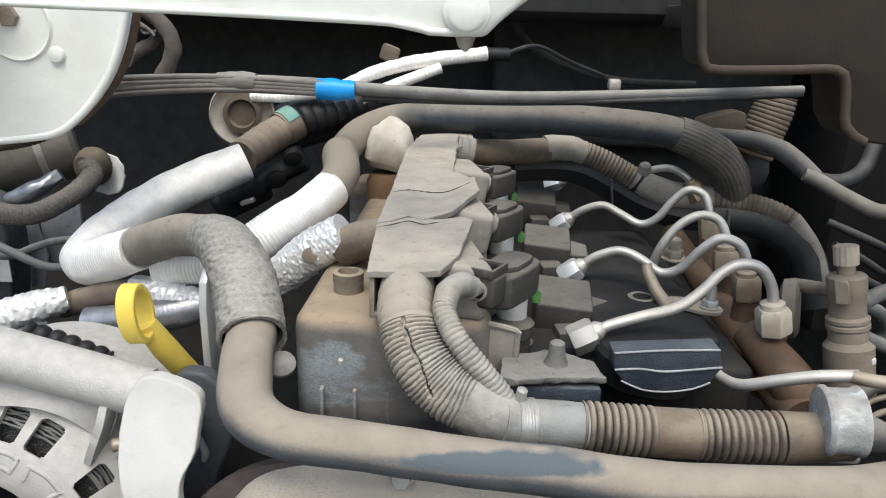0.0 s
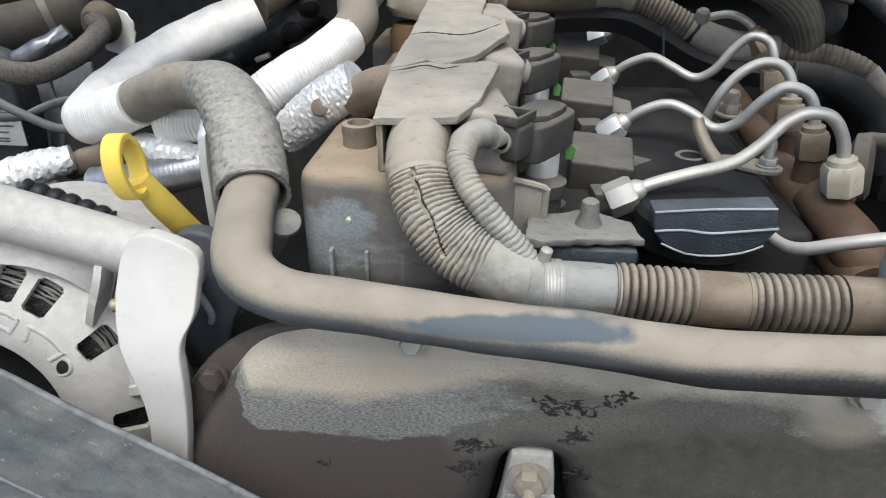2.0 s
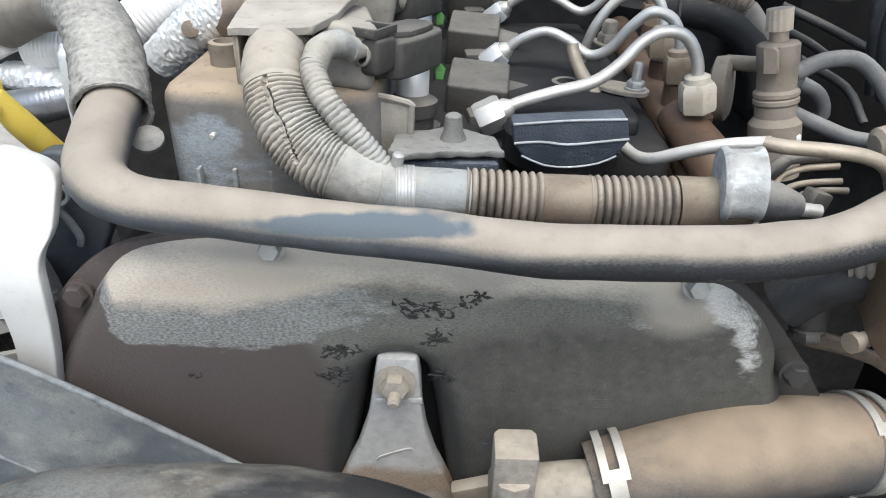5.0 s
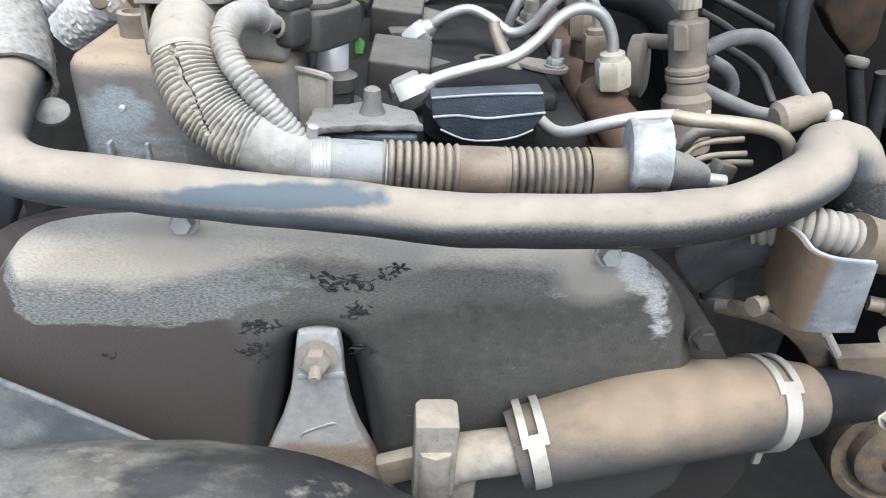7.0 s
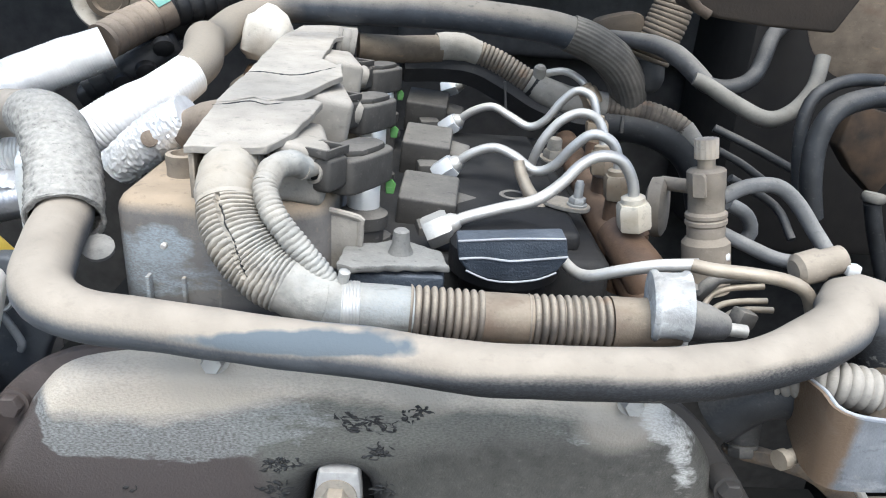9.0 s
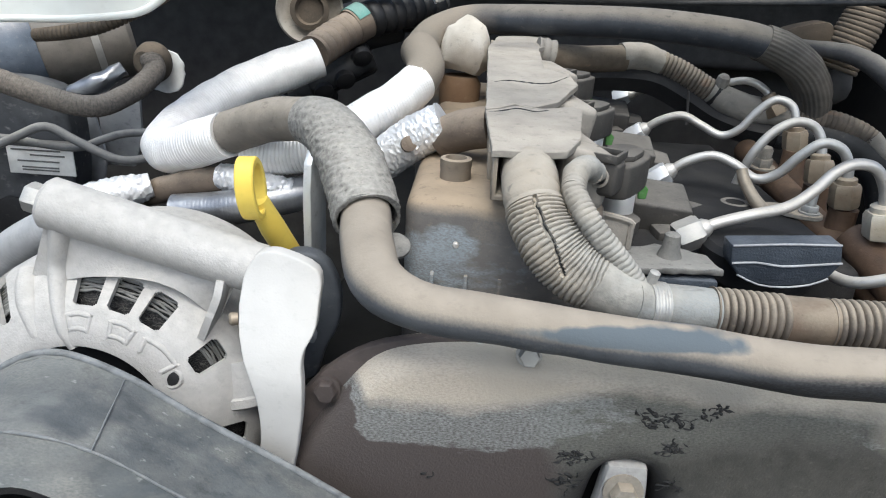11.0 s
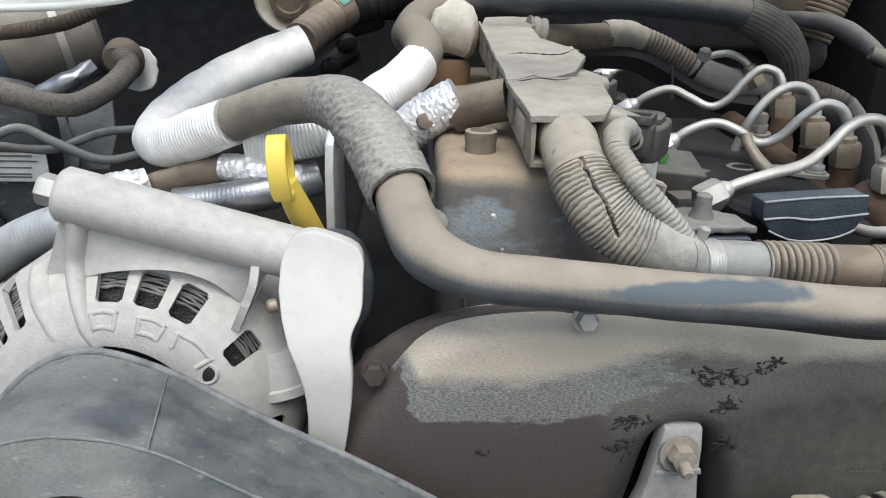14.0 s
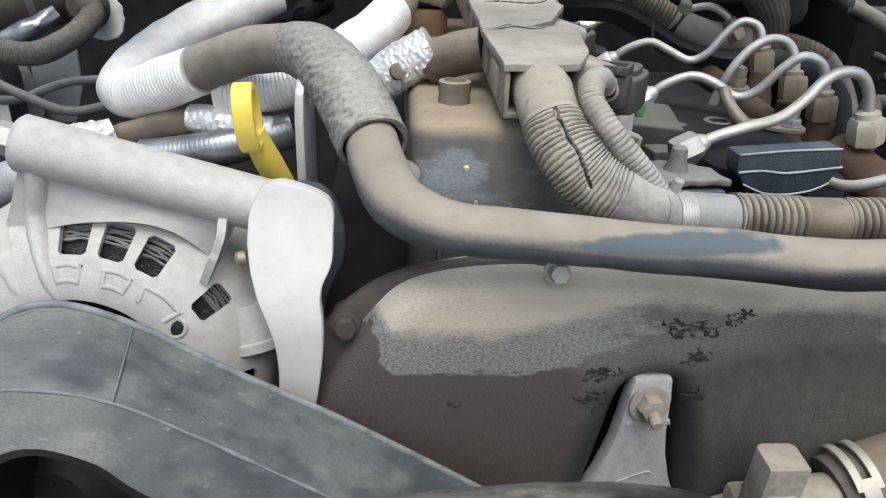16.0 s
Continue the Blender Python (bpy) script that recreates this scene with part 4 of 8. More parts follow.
def clip_cover():
    ob = thing("wiring_cover", "clay grey clip-on wiring cover of three stepped plates", "wiring cover", (0.02, 0.44, 1.14))
    plates = (
        (xy((-0.0040, 0.3212, 1.1645), (0.0300, 0.3254, 1.1645), (0.0374, 0.3436, 1.1645), (0.0441, 0.3917, 1.1675), (0.0391, 0.3964, 1.1685), (0.0155, 0.3913, 1.1695), (0.0086, 0.3948, 1.1695), (0.0002, 0.3868, 1.1695), (-0.0072, 0.3835, 1.1695)), 0.0),
        (xy((-0.0070, 0.3824, 1.1695), (0.0002, 0.3868, 1.1695), (0.0085, 0.3959, 1.1695), (0.0165, 0.3904, 1.1695), (0.0327, 0.4043, 1.1705), (0.0482, 0.4477, 1.1765), (0.0448, 0.4751, 1.1775), (0.0250, 0.4403, 1.1765), (-0.0006, 0.4431, 1.1765), (-0.0064, 0.4315, 1.1765)), 0.0008),
        (xy((-0.0063, 0.4300, 1.1765), (-0.0005, 0.4415, 1.1765), (0.0258, 0.4375, 1.1765), (0.0448, 0.4683, 1.1775), (0.0307, 0.4890, 1.1785), (0.0316, 0.5551, 1.1815), (0.0453, 0.5687, 1.1815), (0.0426, 0.6059, 1.1835), (0.0017, 0.5946, 1.1835), (-0.0058, 0.5459, 1.1815)), 0.0))
    for outline, dz in plates:
        bm = prism(BM(), ragged(outline), 0.0036, Matrix.Translation((0, 0, 1.1628 + dz)), 0.0004, 1)
        bmesh.ops.triangulate(bm, faces=[f for f in bm.faces if len(f.verts) > 4])
        for v in bm.verts:
            v.co.z += 0.076 * (v.co.y - 0.33) + 0.0010 * noise.noise(v.co * 45)
        part("plate", bm, COVER_GREY, ob)
    for crack in (((-0.0056, 0.3713, 1.1730), (0.0013, 0.3766, 1.1730), (0.0094, 0.3845, 1.1730), (0.0181, 0.3792, 1.1730), (0.0257, 0.3849, 1.1730)), ((-0.0030, 0.4177, 1.1805), (0.0060, 0.4252, 1.1805), (0.0263, 0.4219, 1.1805), (0.0432, 0.4542, 1.1805))):
        part("crack", sweep(BM(), [(p[0], p[1], p[2] - 0.0012) for p in crack], [0.0001] + [0.00032] * (len(crack) - 2) + [0.0001], 8, 0.002, rough=0.0003, rscale=400), HOSE_BLACK, ob, "dark crack between plates")
    # taped bulges that fall from the plates to the injector plugs
    for y, x, z in ((0.3630, 0.0365, 1.1495), (0.4420, 0.0385, 1.1560), (0.5260, 0.0360, 1.1630)):
        skirt = part("skirt", crumple(block(BM(), (x, y, z), (0.026, 0.052, 0.026), 0.004, (0, 8, 12), 4), 0.0022, 80), COVER_GREY, ob, "lumpy taped side")
        part("nose", crumple(lathe(BM(), [(0.0075, 0), (0.0085, 0.006), (0.0080, 0.014), (0.006, 0.017)], along((x + 0.004, y + 0.006, z + 0.001), (1, 0.05, -0.25)), 16), 0.0009, 160), COVER_GREY, skirt)
    # open channel that carries the wires
    x0, x1, z0, z1 = -0.0030, 0.0115, 1.1420, 1.162
    prof = [(x0, z1), (x0 - 0.0, z0), (x1, z0), (x1, z1), (x1 - 0.002, z1), (x1 - 0.002, z0 + 0.0025), (x0 + 0.0022, z0 + 0.0025), (x0 + 0.0022, z1)]
    m = upright(0.60)
    bm = prism(BM(), prof, 0.277, m, 0.0005, 1)
    for v in bm.verts:
        v.co.z += 0.076 * (v.co.y - 0.33)
    chan = part("channel", bm, CHANNEL_TAN, ob, "tan hollow wiring channel")
    for i in range(6):
        y = 0.348 + i * 0.036
        part("tab", block(BM(), (x0 - 0.0006, y, 1.153 + 0.076 * (y - 0.33)), (0.0026, 0.022 - 0.006 * (i % 2), 0.014), 0.0008, (4, 0, 0)), CHANNEL_TAN, chan)
    part("rear_stub", sweep(BM(), [(0.0310, 0.5686, 1.1791), (0.0442, 0.5699, 1.1768)], 0.011, 16, 0.004, rib=(0.006, 0.002)), COVER_GREY, ob)


clip_cover()


# ---- wiring conduits ----
def gathered(bm, around=40, pitch=0.0027, deep=0.15, step=0.0006, slit=()):
    """Pulls a tube into uneven pleats round its length, each lapping over the next, and opens it along a slit."""
    rings = len(bm.verts) // around
    vs = list(bm.verts)
    for i in range(rings):
        ring = vs[i * around:(i + 1) * around]
        c = sum((v.co for v in ring), Vector()) / around
        for v in ring:
            o = v.co - c
            s = i * step / pitch + 0.75 * noise.noise(v.co * 60) + 0.16 * noise.noise(v.co * 240)
            h = abs(math.sin(math.pi * s)) ** 0.38
            h += 0.22 * noise.noise(v.co * 130) + 0.12 * noise.noise(v.co * 420)
            k = 1 + deep * (h - 0.74) * min(1.0, i / 6, (rings - i) / 6)
            if any((v.co - (p + (q - p) * max(0.0, min(1.0, (v.co - p).dot(q - p) / (q - p).length_squared)))).length < 0.0009 for p, q in zip(slit, slit[1:])):
                k = 0.86
            v.co = c + o * k
    return bm


def main_conduit():
    ob = thing("wiring_conduit", "taped grey wiring conduit that turns into brown corrugated tube", "conduit", (0.09, 0.31, 1.10))
    a = [(0.0135, 0.3480, 1.1495), (0.0138, 0.3350, 1.1530), (0.0139, 0.3262, 1.1536), (0.0144, 0.3165, 1.1492), (0.0162, 0.3100, 1.1436)]
    part("tape_wrap", sweep(BM(), a, [0.0122, 0.0124, 0.0125, 0.0127, 0.0128], 36, 0.0008, rib=(0.0052, 0.0008), rough=0.0007, rscale=110), WRAP, ob, "smooth grey tape")
    seam = [(0.0143, 0.3040, 1.1505), (0.0191, 0.2970, 1.1413), (0.0241, 0.2925, 1.1328), (0.0294, 0.2900, 1.1245)]
    a = [(0.0158, 0.3112, 1.1445), (0.0187, 0.3055, 1.1382), (0.0232, 0.3005, 1.1318), (0.0290, 0.2970, 1.1258), (0.0360, 0.2940, 1.1210), (0.0440, 0.2918, 1.1175)]
    way = [q for q, _ in spline(a, 0.001)]
    seam = [min(way, key=lambda q: (q - p).length) for p in map(Vector, seam)], seam
    seam = [q + (Vector(p) - q).normalized() * 0.0128 for q, p in zip(*seam)]
    seam = [q + 0.0013 * noise.noise_vector(q * 330) for q, _ in spline(seam, 0.0022)]
    fold = part("tape_wrap", gathered(sweep(BM(), a, [0.0127, 0.0130, 0.0131, 0.0130, 0.0126, 0.0121], 110, 0.0003), 110, 0.0019, 0.165, 0.0003, [Vector(p) for p in seam]), WRAP, ob, "gathered grey tape")
    a = [(0.0428, 0.2921, 1.1180), (0.0490, 0.2908, 1.1152), (0.0560, 0.2895, 1.1128), (0.0625, 0.2890, 1.1112)]
    part("tape_wrap", sweep(BM(), a, [0.0122, 0.0120, 0.0114, 0.0108], 30, 0.0012, rough=0.0007, rscale=110), WRAP, ob, "smooth grey tape")
    # the open seam of the tape
    inner = [p + Vector((0.0008, 0.0014, -0.0008)) for p in seam]
    part("seam", sweep(BM(), inner, [0.0002] + [0.0005] * (len(inner) - 2) + [0.0002], 8, 0.0008, rough=0.0006, rscale=600), FLAKE, fold, "dark torn seam")
    part("sleeve", sweep(BM(), [(0.0575, 0.2875, 1.1122), (0.0645, 0.2888, 1.1106), (0.0790, 0.2905, 1.1098), (0.0945, 0.2915, 1.1088)], [0.0110, 0.0104, 0.0102, 0.0102], 26, 0.003, rough=0.0004), WRAP, ob, "smooth grey sleeve")
    part("corrugated_tube", sweep(BM(), [(0.0930, 0.2915, 1.1088), (0.1085, 0.2918, 1.1080), (0.1238, 0.2920, 1.1074)], 0.0106, 26, 0.001, rib=(0.0033, 0.0034)), CONDUIT, ob)
    part("tape_band", sweep(BM(), [(0.1224, 0.2920, 1.1074), (0.1332, 0.2922, 1.1070), (0.1442, 0.2922, 1.1068)], 0.0107, 26, 0.003, rough=0.0004), BAND_BROWN, ob, "brown tape band")
    part("corrugated_tube", sweep(BM(), [(0.1428, 0.2922, 1.1068), (0.1608, 0.2916, 1.1072), (0.1790, 0.2908, 1.1080)], 0.0106, 26, 0.001, rib=(0.0033, 0.0034)), CONDUIT, ob)
    part("end_sleeve", sweep(BM(), [(0.1772, 0.2908, 1.1080), (0.1897, 0.2905, 1.1087), (0.2054, 0.2900, 1.1107)], [0.0112, 0.0106, 0.0103], 24, 0.003), BAND_BROWN, ob, "brown end sleeve")
    p, q = Vector((0.0648, 0.2888, 1.1106)), Vector((0.0722, 0.2897, 1.1101))
    band = sweep(BM(), [p, (p + q) / 2, q], 0.0110, 28, 0.0008, rib=(0.0013, 0.0003))
    clamp = part("hose_clamp", band, ZINC, ob, "worm drive hose clamp")
    part("clamp_screw", lathe(BM(), [(0.0024, 0), (0.0024, 0.006), (0.0016, 0.0065)], along((0.0655, 0.2905, 1.1205), (0.2, -0.2, 1)), 8), ZINC, clamp)


def branch_conduit():
    ob = thing("branch_conduit", "thin taped wiring branch to an injector plug", "conduit", (0.045, 0.33, 1.13))
    pts = [(0.0445, 0.3335, 1.1545), (0.0395, 0.3275, 1.1585), (0.0334, 0.3185, 1.1580), (0.0318, 0.3095, 1.1535), (0.0359, 0.3010, 1.1465), (0.0425, 0.2970, 1.1385), (0.0495, 0.2945, 1.1310), (0.0565, 0.2925, 1.1235), (0.0625, 0.2905, 1.1165)]
    part("tape_wrap", gathered(sweep(BM(), pts[2:], [0.0050, 0.0050, 0.0050, 0.0050, 0.0052, 0.0052, 0.0046], 40, 0.0005), 40, 0.0022, 0.20, 0.0005), WRAP, ob)
    part("tape_end", sweep(BM(), pts[:4], [0.0050, 0.0056, 0.0056, 0.0052], 24, 0.001, rough=0.0007, rscale=160), WRAP, ob, "smooth grey tape end")
    part("wire_boot", sweep(BM(), [(0.0432, 0.3315, 1.1548), (0.0455, 0.3345, 1.1540), (0.0478, 0.3378, 1.1530)], [0.0048, 0.0040, 0.0030], 14, 0.001), COVER_GREY, ob)


def rear_conduit():
    ob = thing("rear_conduit", "brown corrugated conduit in a black channel behind the injector pipes", "conduit", (0.2, 0.59, 1.11))
    part("plain_tube", sweep(BM(), [(0.0428, 0.6100, 1.1710), (0.0743, 0.6170, 1.1698), (0.1084, 0.6250, 1.1715)], 0.0108, 22, 0.004, rough=0.0003), BAND_BROWN, ob, "plain brown tube")
    part("tape_band", sweep(BM(), [(0.1054, 0.6250, 1.1724), (0.1232, 0.6290, 1.1732), (0.1393, 0.6310, 1.1685)], [0.0112, 0.0114, 0.0108], 22, 0.002, rough=0.0009, rscale=160), COVER_GREY, ob, "pale tape")
    part("corrugated_tube", sweep(BM(), [(0.1353, 0.6310, 1.1704), (0.1573, 0.6300, 1.1623), (0.1883, 0.6270, 1.1462)], 0.0100, 22, 0.001, rib=(0.0036, 0.0022)), CONDUIT, ob)
    sleeve = part("clamp_sleeve", sweep(BM(), [(0.1831, 0.6270, 1.1490), (0.1980, 0.6250, 1.1420), (0.2200, 0.6230, 1.1362), (0.2497, 0.6200, 1.1350)], [0.0102, 0.0120, 0.0118, 0.0104], 22, 0.003, rough=0.0005), COVER_GREY, ob, "smooth grey clamp sleeve")
    part("tie_knob", lathe(BM(), [(0.0045, -0.006), (0.0055, 0), (0.0050, 0.005), (0.003, 0.007)], along((0.1906, 0.6210, 1.1574), (0.1, -0.3, 1)), 10), COVER_GREY, sleeve)
    part("tie", sweep(BM(), [(0.1852, 0.6270, 1.1481), (0.1883, 0.6270, 1.1462)], 0.0116, 22, 0.003), PLASTIC, sleeve)
    part("corrugated_tube", sweep(BM(), [(0.2457, 0.6200, 1.1359), (0.2822, 0.6140, 1.1326), (0.3040, 0.6090, 1.1266), (0.3150, 0.6055, 1.1208)], [0.0088, 0.0090, 0.0088, 0.0084], 22, 0.001, rib=(0.0042, 0.0012)), CONDUIT, ob)
    part("end_sheath", sweep(BM(), [(0.3135, 0.6060, 1.1218), (0.3222, 0.6015, 1.1130), (0.3325, 0.5970, 1.0990), (0.3439, 0.5870, 1.0695)], [0.0088, 0.0078, 0.0068, 0.0060], 22, 0.002, rough=0.0005), COVER_GREY, ob, "smooth pale grey sheath")
    channel = part("channel", sweep(BM(), [(0.0780, 0.6250, 1.1558), (0.1076, 0.6310, 1.1566), (0.1359, 0.6330, 1.1541), (0.1630, 0.6320, 1.1422), (0.1909, 0.6290, 1.1277), (0.2226, 0.6250, 1.1196), (0.2572, 0.6210, 1.1179)], 0.0135, 6, 0.004), PLASTIC, ob, "black plastic channel")
    part("joint", sweep(BM(), [(0.1621, 0.6130, 1.1503), (0.1653, 0.6110, 1.1228)], 0.0012, 6, 0.004), PLASTIC_DUSTY, channel)
    part("joint", sweep(BM(), [(0.2618, 0.6080, 1.1285), (0.2618, 0.6050, 1.1155)], 0.0016, 6, 0.004), PLASTIC_DUSTY, channel)
    part("under_hose", sweep(BM(), [(0.2436, 0.6250, 1.1194), (0.2814, 0.6190, 1.1193), (0.3115, 0.6110, 1.1096), (0.3306, 0.6030, 1.0896), (0.3430, 0.5940, 1.0513)], 0.0155, 22, 0.004), HOSE_BLACK, ob, "black rubber hose under the conduit")


main_conduit()
branch_conduit()
rear_conduit()


# ---- injectors ----
INJECTOR = surface("dirty black injector plastic", (0.062, 0.058, 0.053), (0.042, 0.040, 0.037), (0.205, 0.189, 0.166), 0.32, 0.5, 0.65, grime=0.5)
def injector():
    ob = thing("injector", "dusty black diesel injector with a side plug and chrome collar", "injector", (0, 0, 0), "injectors in a row")
    body = part("body", lathe(BM(), [(0.0112, -0.060), (0.0112, -0.016), (0.0104, -0.0155), (0.0128, -0.0150), (0.0130, -0.0085), (0.0100, -0.0070), (0.0085, -0.005)], Matrix(), 24), INJECTOR, ob)
    part("collar", lathe(BM(), [(0.0080, -0.0060), (0.0084, -0.0050), (0.0084, 0.0068), (0.0078, 0.0080)], Matrix(), 28), CHROME, ob, "chrome collar")
    out = rounded([(-0.031, -0.0095), (-0.031, 0.0095), (-0.018, 0.0120), (0.006, 0.0125), (0.0145, 0.0075), (0.0150, -0.0065), (0.008, -0.0125), (-0.018, -0.0120)], 1)
    head = part("head", prism(BM(), out, 0.0175, Matrix.Translation((0, 0, 0.0085)), 0.0020, 3), INJECTOR, ob)
    part("crown", prism(BM(), rounded([(-0.024, -0.0085), (-0.024, 0.0085), (0.004, 0.0095), (0.010, 0.004), (0.010, -0.004), (0.004, -0.0095)], 1), 0.0040, Matrix.Translation((0, 0, 0.0250)), 0.0014, 2), INJECTOR, head)
    plug = part("plug", crumple(block(BM(), (-0.0375, 0.000, 0.0215), (0.0165, 0.0165, 0.0160), 0.0026, (0, 0, 0), 3), 0.0005, 200), INJECTOR, ob)
    part("socket", lathe(BM(), [(0.0050, -0.004), (0.0050, 0.0008), (0.0038, 0.0010), (0.0033, -0.001)], along((-0.0462, 0.0, 0.0225), (-1, 0, 0.1)), 20), COVER_GREY, plug, "grey ring socket")
    part("socket_floor", lathe(BM(), [(0.0036, -0.003), (0.0034, 0.0)], along((-0.0462, 0.0, 0.0225), (-1, 0, 0.1)), 16), PLASTIC, plug)
    part("pin", lathe(BM(), [(0.0013, -0.002), (0.0013, 0.0025), (0.0007, 0.0030)], along((-0.0462, 0.0, 0.0230), (-1, 0, 0.1)), 8), LABEL, plug, "pale pin")
    latch = BM()
    for y in (-0.0068, 0.0068):
        block(latch, (-0.0375, y, 0.0315), (0.019, 0.0018, 0.0040), 0.0005)
    block(latch, (-0.0462, 0, 0.0318), (0.0018, 0.0152, 0.0040), 0.0005)
    block(latch, (-0.0290, 0, 0.0318), (0.0024, 0.0152, 0.0032), 0.0005)
    part("latch", latch, INJECTOR, plug, "open latch frame")
    part("latch_floor", block(BM(), (-0.0375, 0, 0.0300), (0.017, 0.011, 0.0012), 0.0003), PLASTIC, plug)
    part("ear", prism(BM(), rounded([(-0.009, -0.008), (0.006, -0.009), (0.012, 0.0), (0.006, 0.009), (-0.009, 0.008)], 1), 0.005, Matrix.Translation((0.013, 0.0, -0.030)), 0.0010), INJECTOR, body)
    part("tag", prism(BM(), [(-0.0022, -0.0040), (0.0020, -0.0040), (0.0030, 0.0015), (0.0005, 0.0040), (-0.0026, 0.002)], 0.0020, pose(0.0118, -0.0090, 0.0045, 80, 0, -64), 0.0004, 1), GREEN, body, "green plastic tag")
    return ob


CHROME = surface("chrome collar", (0.92, 0.90, 0.87), (0.84, 0.82, 0.79), (0.5, 0.47, 0.42), 0.05, 0.1, 0.34, 0.45, bump=0.05, spec=0.5, grime=0.1)
first = injector()
places = [(0.0668, 0.379, 1.1272), (0.0645, 0.477, 1.1318), (0.0650, 0.574, 1.1365)]
first.matrix_basis = pose(*places[0], 0, 2, 64)
for p in places[1:]:
    copy_thing(first, pose(*p, 0, 2, 64))


# ---- blocks that the pipe nuts screw into ----
def pipe_port():
    ob = thing("injector_port", "dusty dark injector port block beside a pipe nut", "port block", (0, 0, 0), "port blocks in a row")
    body = part("body", crumple(prism(BM(), [(-0.021, -0.017), (0.013, -0.021), (0.016, 0.017), (-0.018, 0.020)], 0.026, pose(0, 0, -0.013, 9, 3, 0), 0.0022, 3), 0.0005, 150), INJECTOR, ob)
    part("lug", crumple(prism(BM(), [(0.010, -0.015), (0.026, -0.012), (0.027, 0.009), (0.012, 0.012)], 0.022, pose(0, 0, -0.015, 9, 8, 0), 0.0020, 3), 0.0004, 150), INJECTOR, body)
    part("pin_hole", lathe(BM(), [(0.0016, 0), (0.0016, 0.0006), (0.0010, 0.0008)], along((0.0020, -0.0205, -0.006), (-0.1, -1, 0.15)), 10), PLASTIC, body, "small dark hole")
    part("neck", block(BM(), (0.000, -0.028, -0.008), (0.016, 0.016, 0.014), 0.002, (0, 0, 8)), INJECTOR, ob)
    part("foot", block(BM(), (-0.002, 0.000, -0.026), (0.026, 0.024, 0.034), 0.003), PLASTIC, ob)
    return ob


first = pipe_port()
places = [(0.1030, 0.432, 1.1060), (0.1020, 0.528, 1.1130), (0.1020, 0.628, 1.1200)]
first.matrix_basis = pose(*places[0])
for p in places[1:]:
    copy_thing(first, pose(*p))


ROCKER = surface("dusty black rocker cover", (0.022, 0.021, 0.021), (0.014, 0.014, 0.014), (0.055, 0.051, 0.046), 0.22, 0.25, 0.6, stain=24)
CLAMP_GREY = surface("dirty grey plate", (0.17, 0.167, 0.157), (0.10, 0.098, 0.093), (0.27, 0.262, 0.242), 0.35, 0.45, 0.85, bump=0.7, grime=0.7)


def base_plates():
    ob = thing("injector_clamp", "dusty grey clamp plate with a stub at the front injector", "clamp plate", (0.085, 0.345, 1.09))
    plate = prism(BM(), ragged([(0.0595, 0.324), (0.1105, 0.331), (0.108, 0.348), (0.084, 0.358), (0.061, 0.348)], 0.003, 0.0012), 0.004, Matrix.Translation((0, 0, 1.1085)), 0.0010)
    part("plate", crumple(plate, 0.0014, 130), CLAMP_GREY, ob)
    part("skirt", block(BM(), (0.0868, 0.3340, 1.1019), (0.044, 0.012, 0.010), 0.002), CAP_BLUE, ob)
    part("stub", lathe(BM(), [(0.0062, 0), (0.0045, 0.004), (0.0038, 0.011), (0.0025, 0.012)], along((0.0877, 0.3430, 1.1125), (0, 0, 1)), 16), CLAMP_GREY, ob)
    part("back_plate", prism(BM(), rounded([(0.0344, 1.1322), (0.0500, 1.1318), (0.0670, 1.1282), (0.0680, 1.1250), (0.0677, 1.1139), (0.0642, 1.1046), (0.0580, 1.0985), (0.0486, 1.1038), (0.0398, 1.1168)], 1), 0.004, upright(0.351), 0.0014), COVER_GREY, ob)
    rim = [(0.0344, 0.3475, 1.1312), (0.0500, 0.3475, 1.1308), (0.0670, 0.3475, 1.1272), (0.0680, 0.3475, 1.1240), (0.0677, 0.3475, 1.1129)]
    part("plate_rim", sweep(BM(), rim, 0.0017, 8, 0.003), COVER_GREY, ob)
    ob2 = thing("rocker_cover", "black ribbed rocker cover between the injectors and fuel rail", "rocker cover", (0.15, 0.5, 1.05))
    part("body", prism(BM(), [(0.055, 0.37), (0.20, 0.37), (0.20, 0.64), (0.055, 0.64)], 0.07, Matrix.Translation((0, 0, 1.03)), 0.006, 3), ROCKER, ob2)
    part("step", prism(BM(), [(0.115, 0.39), (0.185, 0.385), (0.185, 0.60), (0.115, 0.60)], 0.012, Matrix.Translation((0, 0, 1.098)), 0.004, 3), ROCKER, ob2)


base_plates()


# ---- injector pipes ----
NUT_BRIGHT = surface("bright plated nut", (0.62, 0.63, 0.64), (0.52, 0.53, 0.54), (0.42, 0.40, 0.36), 0.15, 0.2, 0.4, 0.35, bump=0.15, grime=0.2)
NUT_BROWN = surface("brown stained nut", (0.35, 0.285, 0.205), (0.23, 0.17, 0.115), (0.41, 0.35, 0.27), 0.3, 0.3, 0.5, 0.3, grime=0.5)
NUT_CREAM = surface("cream dusted nut", (0.60, 0.55, 0.455), (0.46, 0.39, 0.29), (0.56, 0.51, 0.42), 0.35, 0.4, 0.55, 0.2, grime=0.5)

